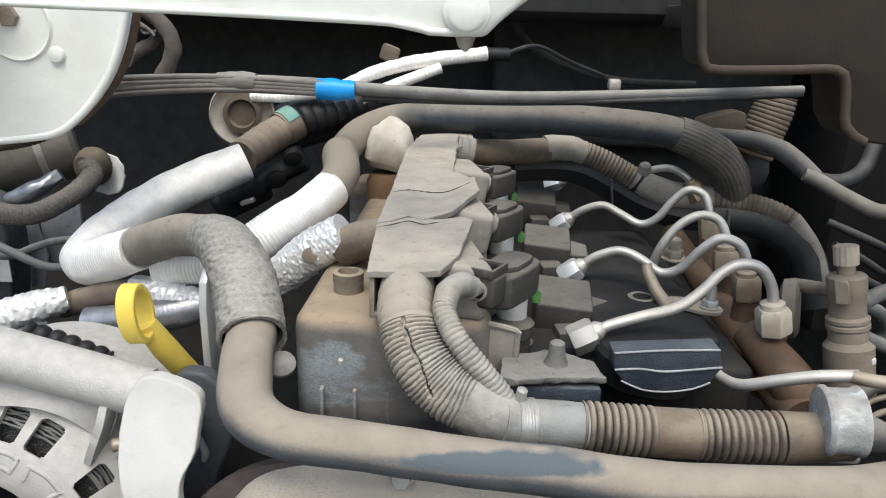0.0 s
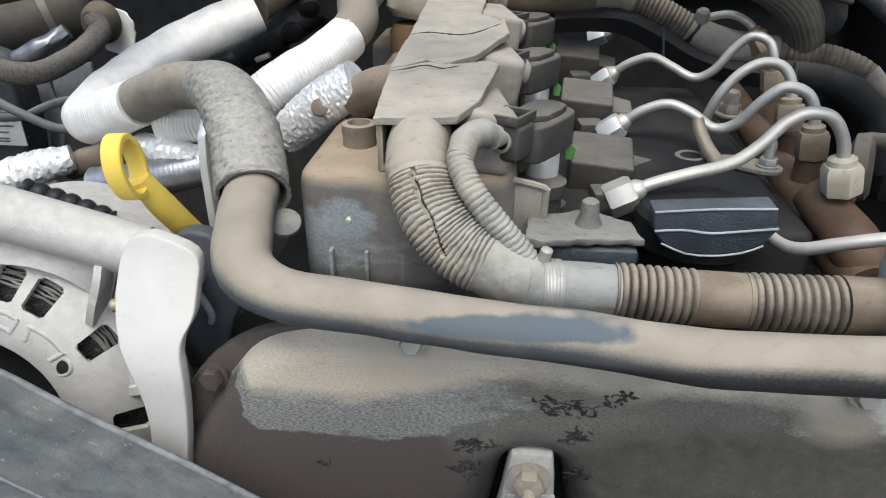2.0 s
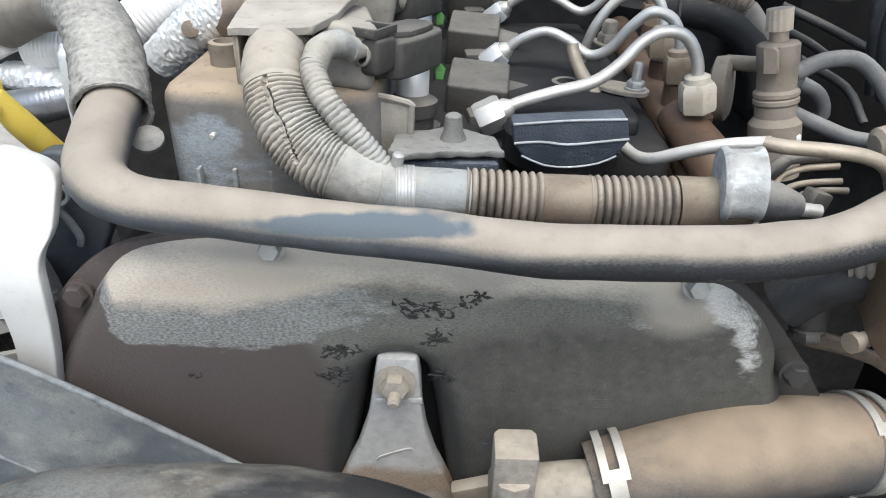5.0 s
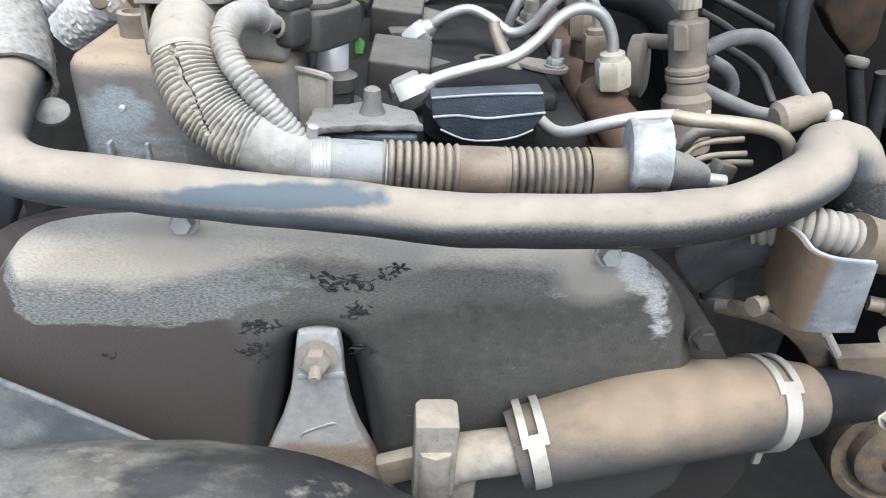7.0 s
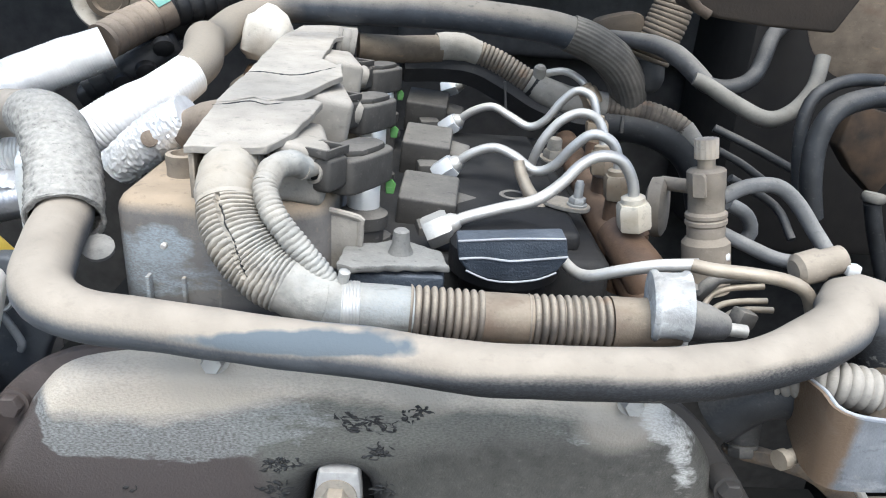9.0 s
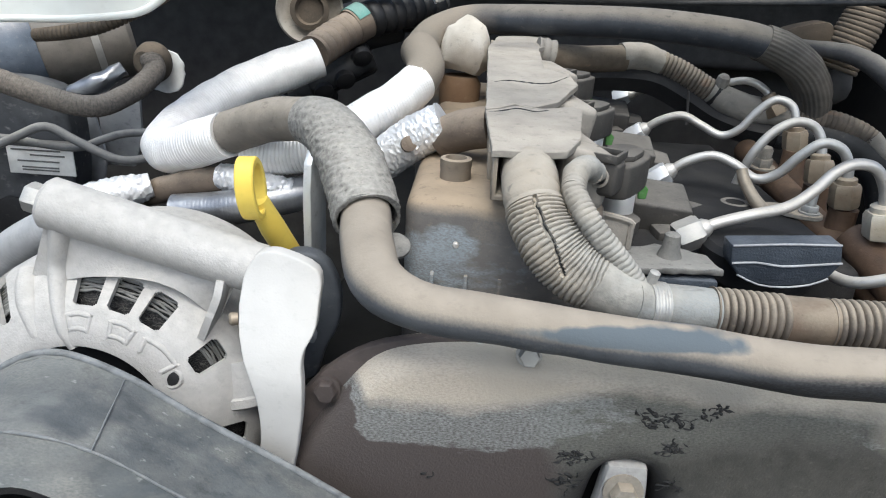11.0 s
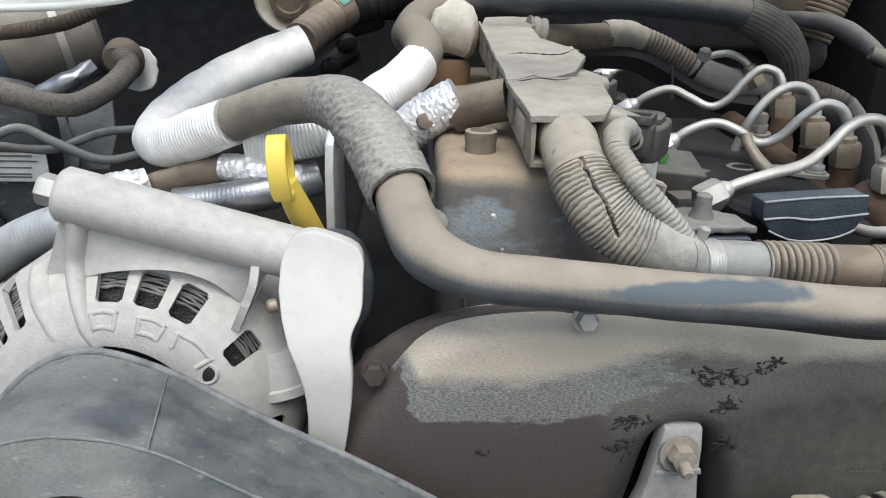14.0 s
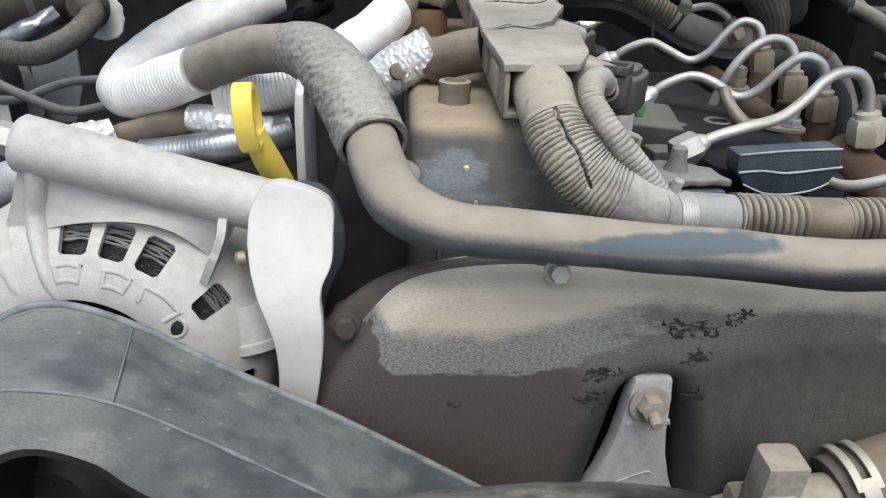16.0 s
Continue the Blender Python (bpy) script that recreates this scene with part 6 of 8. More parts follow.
CHEEK_PALE = surface("pale blue grey plastic", (0.24, 0.25, 0.265), (0.17, 0.18, 0.195), (0.34, 0.34, 0.335), 0.25, 0.3, 0.5)


def tension_bracket():
    ob = thing("tension_bracket", "smooth pale grey adjusting bracket beside the alternator", "bracket", (-0.095, 0.31, 1.0))
    out = rounded([(-0.1093, 1.1086), (-0.1058, 1.1154), (-0.1025, 1.1184), (-0.0966, 1.1192), (-0.0897, 1.1178), (-0.0776, 1.1135), (-0.0748, 1.1084), (-0.0749, 1.0972), (-0.0751, 1.0888), (-0.0790, 1.0827), (-0.0797, 1.0778), (-0.0787, 1.0672), (-0.0789, 1.0534), (-0.0807, 1.0420), (-0.0832, 1.0273), (-0.0854, 1.0120), (-0.1005, 1.0122), (-0.0994, 1.0275), (-0.0979, 1.0407), (-0.0984, 1.0563), (-0.1016, 1.0687), (-0.1061, 1.0797), (-0.1088, 1.0888), (-0.1105, 1.0991)], 1)
    bm = prism(BM(), ragged(out, 0.004, 0.0005), 0.007, upright(0.307), 0.0018, 3)
    for i in range(16):
        bmesh.ops.bisect_plane(bm, geom=bm.verts[:] + bm.edges[:] + bm.faces[:], plane_co=(0, 0, 1.058 + 0.0036 * i), plane_no=(0, 0, 1))
    for v in bm.verts:  # the plate leans to the front, its foot stands upright behind the shroud
        lean = 0.80 * (1.110 - v.co.z)
        v.co.y -= 0.028 - 0.004 * math.log1p(math.exp((0.028 - 0.004 * math.log1p(math.exp(lean / 0.004))) / 0.004))
    part("plate", bm, PLATE_PALE, ob)
    cheek = rounded([(-0.1014, 1.1047), (-0.0932, 1.1085), (-0.0800, 1.1060), (-0.0722, 1.0900), (-0.0725, 1.0690), (-0.0800, 1.0560), (-0.0860, 1.0330), (-0.1176, 1.0300), (-0.1270, 1.0489)], 1)
    part("side_cheek", prism(BM(), cheek, 0.010, upright(0.336), 0.003, 3), CHEEK, ob, "blue grey inner cheek")
    part("eyelet", lathe(BM(), [(0.0048, -0.004), (0.0048, 0.0015), (0.0040, 0.0020), (0.0030, 0.0012), (0.0028, -0.002)], along((-0.0891, 0.3180, 1.0895), (0.4, -1, 0.2)), 20), CHEEK_PALE, ob, "pale grey eyelet")
    part("stay", sweep(BM(), [(-0.0912, 0.3180, 1.0847), (-0.0876, 0.3180, 1.0779), (-0.0839, 0.3180, 1.0686), (-0.0850, 0.3180, 1.0642)], [0.0016, 0.0019, 0.0019, 0.0016], 10, 0.002), CHEEK_PALE, ob, "thin pale stay")
    part("rivet", lathe(BM(), [(0.003, 0), (0.003, 0.003), (0.002, 0.004)], along((-0.1124, 0.2940, 1.0876), (-1, -0.4, 0)), 12), BRASSY, ob)


tension_bracket()


LIFT = surface("bluish bright plated steel", (0.60, 0.62, 0.63), (0.5, 0.515, 0.52), (0.5, 0.47, 0.42), 0.1, 0.15, 0.4, 0.35)


def dipstick():
    ob = thing("oil_dipstick", "yellow plastic oil dipstick with a loop handle", "dipstick", (-0.116, 0.365, 1.085))
    c = Vector((-0.1116, 0.3200, 1.1405))
    ux, uz = Vector((-0.02, 1.0, 0)).normalized(), Vector((-0.05, -0.12, 0.99)).normalized()
    pts = [c + ux * 0.0092 * math.cos(2 * math.pi * i / 24) + uz * 0.0138 * math.sin(2 * math.pi * i / 24) for i in range(24)]
    bm = BM()
    nrm = ux.cross(uz).normalized()
    loops = []
    for i, p in enumerate(pts):
        o = (p - c).normalized()
        loops.append([bm.verts.new(p + o * a + nrm * b) for a, b in ((0.0017, 0.0036), (0.0017, -0.0036), (0.0011, -0.0042), (-0.0011, -0.0042), (-0.0017, -0.0036), (-0.0017, 0.0036), (-0.0011, 0.0042), (0.0011, 0.0042))])
    for i in range(24):
        a, b = loops[i], loops[(i + 1) % 24]
        for j in range(8):
            bm.faces.new((a[j], a[(j + 1) % 8], b[(j + 1) % 8], b[j]))
    part("loop", bm, YELLOW, ob)
    foot = Vector((-0.1010, 0.3470, 1.0960))
    a = c + ux * 0.0062 - uz * 0.0105
    part("stem", sweep(BM(), [a + uz * 0.003, a.lerp(foot, 0.4), foot], [0.0050, 0.0064, 0.0062], 16, 0.003), YELLOW, ob)
    part("tube", sweep(BM(), [foot, foot + Vector((0, 0.006, -0.025)), foot + Vector((0, 0.01, -0.06))], 0.006, 14, 0.006), PLASTIC, ob)
    ob2 = thing("lifting_eye", "thin grey steel lifting plate edge-on with a rounded top", "lifting plate", (-0.099, 0.36, 1.07))
    out = [(-0.011, -0.085), (0.009, -0.085), (0.0105, -0.02), (0.0105, 0.0), (0.008, 0.007), (0.002, 0.011), (-0.004, 0.010), (-0.009, 0.004), (-0.011, -0.01)]
    m = along((-0.0958, 0.3690, 1.1375), (0.985, -0.17, 0), (0, 0, 1))
    part("plate", prism(BM(), out, 0.0046, m, 0.0009), LIFT, ob2)


dipstick()


# ---- fan shroud ----
def fan_shroud():
    ob = thing("fan_shroud", "grey black dusty plastic fan shroud with a round opening", "fan shroud", (-0.16, 0.22, 0.95))
    top = [(-0.2518, 0.2590, 0.9417), (-0.2459, 0.2590, 0.9951), (-0.2393, 0.2590, 1.0228), (-0.2305, 0.2590, 1.0412), (-0.2171, 0.2590, 1.0593), (-0.1973, 0.2590, 1.0783), (-0.1754, 0.2590, 1.0855), (-0.1486, 0.2590, 1.0766), (-0.1184, 0.2590, 1.0577), (-0.0723, 0.2590, 1.0308), (-0.0216, 0.2590, 0.9978), (0.0344, 0.2590, 0.9595)]
    mid = [(-0.2262, 0.2220, 0.9854), (-0.2254, 0.2220, 1.0188), (-0.2211, 0.2220, 1.0416), (-0.2144, 0.2220, 1.0575), (-0.2038, 0.2220, 1.0670), (-0.1854, 0.2220, 1.0730), (-0.1677, 0.2220, 1.0739), (-0.1436, 0.2220, 1.0680), (-0.1169, 0.2220, 1.0526), (-0.0866, 0.2220, 1.0328), (-0.0519, 0.2220, 1.0099), (-0.0240, 0.2220, 0.9904)]
    low = [(-0.1991, 0.2110, 1.0003), (-0.1940, 0.2110, 1.0295), (-0.1873, 0.2110, 1.0483), (-0.1774, 0.2110, 1.0569), (-0.1648, 0.2110, 1.0587), (-0.1485, 0.2110, 1.0517), (-0.1385, 0.2110, 1.0413), (-0.1197, 0.2110, 1.0261), (-0.1019, 0.2110, 1.0104), (-0.0896, 0.2110, 0.9966)]
    back = [tuple(Vector(p) + Vector((0, 0.012, -0.05))) for p in top]
    part("rim", ruled(BM(), top, mid), SHROUD, ob)
    part("face", ruled(BM(), mid, low), SHROUD, ob)
    part("skirt", ruled(BM(), top, back), SHROUD, ob)
    # thin strips in a paler colour along the edges
    part("ridge", sweep(BM(), mid, 0.0006, 8, 0.004, rough=0.0006, rscale=160), SHROUD_PALE, ob, "pale shroud edge")
    part("ridge", sweep(BM(), top, 0.0016, 10, 0.004), SHROUD_PALE, ob, "pale shroud rim")
    part("weld", sweep(BM(), [(-0.1478, 0.2580, 1.0768), (-0.1443, 0.2215, 1.0690)], 0.0003, 8, 0.003, rough=0.0004, rscale=200), SHROUD_PALE, ob, "pale mould line")
    inner = [tuple(Vector(p) + Vector((0, 0.05, 0.0))) for p in low]
    part("throat", ruled(BM(), low, inner), PLASTIC, ob)
    c = Vector((-0.1910, 0.2470, 0.9950))
    part("fan_hub", lathe(BM(), [(0.06, 0), (0.06, 0.004), (0.02, 0.008), (0.015, 0.012)], along((c.x, 0.262, c.z), (0, -1, 0.1)), 30), PLASTIC, ob, "dark fan hub")
    ob2 = thing("air_duct", "dusty black rubber air duct in front of the engine", "duct", (0.0, 0.2, 0.95))
    pts = [(-0.0916, 0.2020, 0.9976), (-0.0529, 0.2020, 1.0154), (-0.0196, 0.2020, 1.0219), (0.0120, 0.2020, 1.0240), (0.0466, 0.2020, 1.0213), (0.0761, 0.2070, 1.0058), (0.1038, 0.2150, 0.9761), (0.1265, 0.2170, 0.9459)]
    part("tube", sweep(BM(), pts, [0.020, 0.0195, 0.0185, 0.018, 0.018, 0.0175, 0.017, 0.016], 28, 0.005, rough=0.0006, rscale=50), DUCT, ob2)


SHROUD_PALE = surface("pale shroud plastic", (0.19, 0.20, 0.205), (0.12, 0.127, 0.132), (0.27, 0.27, 0.255), 0.3, 0.3, 0.6, grain=180, bump=0.4, grime=0.6, flecks=300)
DUCT = surface("dusty black duct", (0.034, 0.036, 0.039), (0.022, 0.023, 0.025), (0.20, 0.175, 0.14), 0.22, 0.45, 0.5, stain=34, bump=0.5, grime=0.6, flecks=140)
overlay(DUCT, (0.15, 0.147, 0.135), [("x", -0.04, 0.06, 0.25, 0.0), ("noise", 90, 0.8), ("noise", 420, 0.5)], 0.70, 0.92, 0.8, 0.4)
overlay(DUCT, (0.013, 0.013, 0.014), [("x", -0.03, 0.06, -0.25, 0.2), ("noise", 34, 1.0), ("noise", 160, 0.3)], 0.66, 0.80, 0.85)
overlay(DUCT, (0.24, 0.22, 0.18), [("noise", 60, 1.0), ("noise", 300, 0.5)], 0.86, 1.0, 0.7, 0.4)
fan_shroud()


# ---- thermostat outlet and radiator hose ----
def radiator_hose():
    ob = thing("thermostat_outlet", "dusty cast alloy coolant outlet with a square lug", "coolant outlet", (0.13, 0.25, 0.96))
    t = Vector((0.1174, 0.2430, 1.0153))
    bm = prism(BM(), [(-0.0092, -0.004), (0.0092, -0.004), (0.0092, 0.010), (0.007, 0.0125), (-0.007, 0.0125), (-0.0092, 0.010)], 0.046, pose(t.x, t.y + 0.004, t.z - 0.045, 4, 0, 0), 0.0012)
    lug = part("lug", bm, ALLOY_TAN, ob)
    dome = [(-0.0085, 0.012), (0.0085, 0.012), (0.0085, 0.003), (0.006, -0.0015), (0.0, -0.0035), (-0.006, -0.0015), (-0.0085, 0.003)]
    part("lug_cap", prism(BM(), dome, 0.030, pose(t.x, t.y - 0.0005, t.z - 0.045, 4, 0, 0), 0.001), ALLOY_TAN, lug)
    part("pipe", sweep(BM(), [(0.1167, 0.2550, 0.9779), (0.1332, 0.2560, 0.9811), (0.1590, 0.2580, 0.9838)], [0.0125, 0.0112, 0.0108], 22, 0.004, rough=0.0006), ALLOY_TAN, ob)
    part("neck", block(BM(), (0.1237, 0.2620, 0.9665), (0.03, 0.02, 0.03), 0.004), ALLOY_TAN, ob)
    part("flange", block(BM(), (0.1077, 0.2680, 0.9636), (0.030, 0.008, 0.016), 0.002, (0, -18, 0)), BRASSY, ob)
    ob2 = thing("radiator_hose", "thick tan dusty radiator hose with two spring clamps", "hose", (0.23, 0.26, 0.98))
    pts = [(0.1553, 0.2600, 0.9806), (0.1672, 0.2610, 0.9839), (0.1855, 0.2630, 0.9877), (0.2068, 0.2660, 0.9920), (0.2289, 0.2700, 0.9943), (0.2581, 0.2750, 0.9937), (0.2831, 0.2800, 0.9914), (0.3057, 0.2840, 0.9895)]
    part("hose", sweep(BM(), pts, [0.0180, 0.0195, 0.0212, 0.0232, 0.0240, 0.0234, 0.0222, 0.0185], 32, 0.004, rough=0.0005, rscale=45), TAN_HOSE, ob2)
    part("outlet", sweep(BM(), [(0.3039, 0.2850, 0.9873), (0.3217, 0.2900, 0.9855), (0.3503, 0.3000, 0.9797)], 0.0155, 20, 0.006), PLASTIC, ob2)
    for a, b, r, turn in (((0.1605, 0.2605, 0.9844), (0.1716, 0.2610, 0.9872), 0.0198, -10), ((0.2764, 0.2790, 0.9920), (0.2888, 0.2810, 0.9910), 0.0230, 0)):
        a, b = Vector(a), Vector(b)
        w, m = (b - a).length * 0.5, along(a, b - a)
        for z0, z1, a0, a1 in ((-0.4, 0.25, 60 + turn, 150 + turn), (1.05, 1.7, 60 + turn, 150 + turn), (-0.4, 1.7, 52 + turn, 66 + turn), (-0.4, 1.7, 144 + turn, 152 + turn), (0.2, 1.1, 150 + turn, 300 + turn), (-0.2, 1.5, 225 + turn, 250 + turn), (0.0, 1.3, 300 + turn, 415 + turn)):
            part("clamp_band", strap(BM(), m, r, radians(180 - a1), radians(180 - a0), z0 * w, z1 * w), CLAMP, ob2, "pale steel clamp band")
    e = Vector((0.2819, 0.2660, 0.9787))
    part("clamp_ear", block(BM(), e, (0.014, 0.006, 0.004), 0.0008, (0, -12, 0)), CLAMP, ob2)
    part("clamp_ear", block(BM(), e + Vector((-0.003, 0, -0.007)), (0.004, 0.004, 0.014), 0.0008), CLAMP, ob2)


CLAMP = surface("pale zinc clamp", (0.50, 0.48, 0.43), (0.38, 0.36, 0.32), (0.42, 0.37, 0.30), 0.3, 0.35, 0.45, 0.5)
radiator_hose()


# ---- right side ----
GUARD = surface("scuffed blue grey sheet metal", (0.24, 0.255, 0.275), (0.15, 0.16, 0.175), (0.33, 0.31, 0.275), 0.3, 0.25, 0.5, 0.35, bump=0.5, grime=0.6)
overlay(GUARD, (0.42, 0.43, 0.435), [("noise", 55, 1.0), ("noise", 260, 0.4)], 0.76, 0.92, 0.7, 0.4)
overlay(GUARD, (0.17, 0.115, 0.07), [("x", (0.2645, 0.2700, 1.0614)[0], (0.2766, 0.2570, 1.0708)[0], 0.8, 0.0), ("noise", 70, 0.9)], 0.75, 1.0, 0.9)


STAINED = surface("rust stained casting", (0.13, 0.095, 0.062), (0.055, 0.052, 0.05), (0.24, 0.19, 0.135), 0.3, 0.35, 0.75, grain=110, bump=0.6, grime=0.5)


def right_side():
    ob = thing("guard_bracket", "bent grey sheet metal guard round a corrugated tube", "guard bracket", (0.27, 0.26, 1.05))
    top = [(0.2611, 0.2800, 1.0926), (0.2612, 0.2660, 1.0948), (0.2632, 0.2600, 1.0922), (0.2689, 0.2570, 1.0905), (0.2797, 0.2570, 1.0888), (0.2895, 0.2580, 1.0876)]
    low = [(0.2660, 0.2880, 1.0628), (0.2647, 0.2770, 1.0582), (0.2648, 0.2660, 1.0552), (0.2686, 0.2590, 1.0543), (0.2803, 0.2570, 1.0545), (0.2914, 0.2570, 1.0546)]
    part("face", ruled(BM(), top, low, 36, 8, 0.0022), GUARD, ob)
    part("wing", ruled(BM(), [(0.2903, 0.2590, 1.0867), (0.2920, 0.2590, 1.0719), (0.2932, 0.2590, 1.0534)], [(0.3047, 0.2870, 1.0765), (0.3069, 0.2870, 1.0612), (0.3082, 0.2870, 1.0425)], 10, 2, 0.002), GUARD, ob)
    part("rim", sweep(BM(), top, 0.0008, 8, 0.003), WORN, ob, "worn pale rim")
    part("rim", sweep(BM(), low[2:], 0.0010, 8, 0.003), WORN, ob, "worn pale rim")
    ob2 = thing("corrugated_tube", "grey corrugated tube passing through the guard bracket", "tube", (0.28, 0.27, 1.09))
    part("tube", sweep(BM(), [(0.2566, 0.2940, 1.0847), (0.2677, 0.2870, 1.0878), (0.2802, 0.2820, 1.0878), (0.2945, 0.2790, 1.0859)], 0.0096, 24, 0.0006, rib=(0.0040, 0.0024)), COVER_GREY, ob2)
    part("pipe", sweep(BM(), [(0.2905, 0.2760, 1.0881), (0.3071, 0.2780, 1.0826), (0.3372, 0.2820, 1.0766)], 0.0115, 20, 0.005), BAND_BROWN, ob2)
    ob3 = thing("sensor_plug", "small black sensor plug with a pale bolt", "sensor", (0.24, 0.30, 1.03))
    part("body", lathe(BM(), [(0.008, 0), (0.008, 0.02), (0.010, 0.022), (0.010, 0.034)], along((0.2571, 0.3070, 1.0360), (0, 0.2, 1)), 18), PLASTIC_DUSTY, ob3)
    part("nut", hexagon(BM(), (0.2555, 0.3040, 1.0380), (0, -0.5, -1), 0.011, 0.006, 0.007), PLASTIC_DUSTY, ob3)
    part("pipe", sweep(BM(), [(0.2381, 0.3020, 1.0535), (0.2536, 0.2970, 1.0705), (0.2736, 0.2920, 1.0753)], [0.012, 0.0115, 0.011], 16, 0.004), HOSE_BLACK, ob3)
    ob4 = thing("side_bracket", "rusty brown angled mounting bracket", "bracket", (0.31, 0.28, 0.97))
    part("arm", prism(BM(), rounded([(0.2476, 1.0363), (0.2753, 1.0331), (0.2957, 1.0224), (0.3175, 1.0184), (0.3338, 0.9965), (0.3480, 0.9731), (0.3465, 0.9586), (0.3322, 0.9730), (0.3176, 0.9945), (0.3035, 1.0111), (0.2874, 1.0208), (0.2489, 1.0306)], 1), 0.006, upright(0.309), 0.0015), STAINED, ob4)
    part("strap", sweep(BM(), [(0.3084, 0.2900, 1.0265), (0.3183, 0.2900, 1.0135)], 0.0022, 8, 0.004), CLAMP, ob4)
    part("plate", prism(BM(), [(0.3226, 1.0067), (0.3627, 1.0089), (0.3697, 0.9910), (0.3332, 0.9892)], 0.012, upright(0.307), 0.0015), BAND_BROWN, ob4)
    part("plate_front", prism(BM(), [(0.3289, 0.9919), (0.3667, 0.9937), (0.3688, 0.9883), (0.3502, 0.9812), (0.3459, 0.9673), (0.3324, 0.9724)], 0.008, upright(0.300), 0.0015), GUARD, ob4)
    part("stud", lathe(BM(), [(0.0035, 0), (0.0035, 0.006), (0.0045, 0.007), (0.0045, 0.011)], along((0.2655, 0.2770, 1.0543), (-1, -0.4, 0)), 12), BRASSY, ob4)
    part("stud", lathe(BM(), [(0.0035, 0), (0.0035, 0.006), (0.0045, 0.007), (0.0045, 0.011)], along((0.3197, 0.2870, 1.0472), (1, -0.4, 0)), 12), BRASSY, ob4)
    part("knob", lathe(BM(), [(0.007, 0), (0.007, 0.012), (0.004, 0.014)], along((0.3349, 0.2820, 1.0287), (0.3, -0.5, 1)), 14), BEIGE, ob4)
    ob5 = thing("steering_pump", "dirty brown power steering pump housing", "pump", (0.33, 0.27, 0.93))
    m = along((0.3889, 0.3000, 0.9289), (-0.15, -1, 0.15))
    body = part("housing", crumple(lathe(BM(), [(0.034, -0.05), (0.0355, -0.004), (0.0345, 0.0), (0.0300, 0.0012), (0.0290, -0.002), (0.0245, -0.003), (0.0235, 0.0040), (0.020, 0.0055), (0.008, 0.0060)], m, 48), 0.0006, 90), STAINED, ob5)
    part("boss", lathe(BM(), [(0.009, -0.01), (0.009, 0.006), (0.007, 0.008)], m, 24), RUST, body)
    part("bolt", hexagon(BM(), (0.3576, 0.2850, 0.9762), (0, -1, 0.3), 0.010, 0.006, 0.007), NUT_CREAM, ob5)
    ob6 = thing("hose_clip", "beige plastic hose clip with a white end", "clip", (0.29, 0.33, 1.11))
    a, b = Vector((0.2648, 0.3170, 1.1243)), Vector((0.2869, 0.3200, 1.1301))
    part("barrel", lathe(BM(), [(0.005, 0), (0.0075, 0.002), (0.0078, 0.012), (0.0065, 0.014), (0.0065, (b - a).length)], along(a, b - a), 18), BEIGE_GREY, ob6)
    part("end", block(BM(), (0.2892, 0.3140, 1.1276), (0.006, 0.005, 0.005), 0.0008), LABEL, ob6)


right_side()


# ---- behind the engine ----
MOUNT = surface("dusty brown mount", (0.17, 0.145, 0.12), (0.11, 0.094, 0.078), (0.31, 0.28, 0.24), 0.35, 0.4, 0.75)


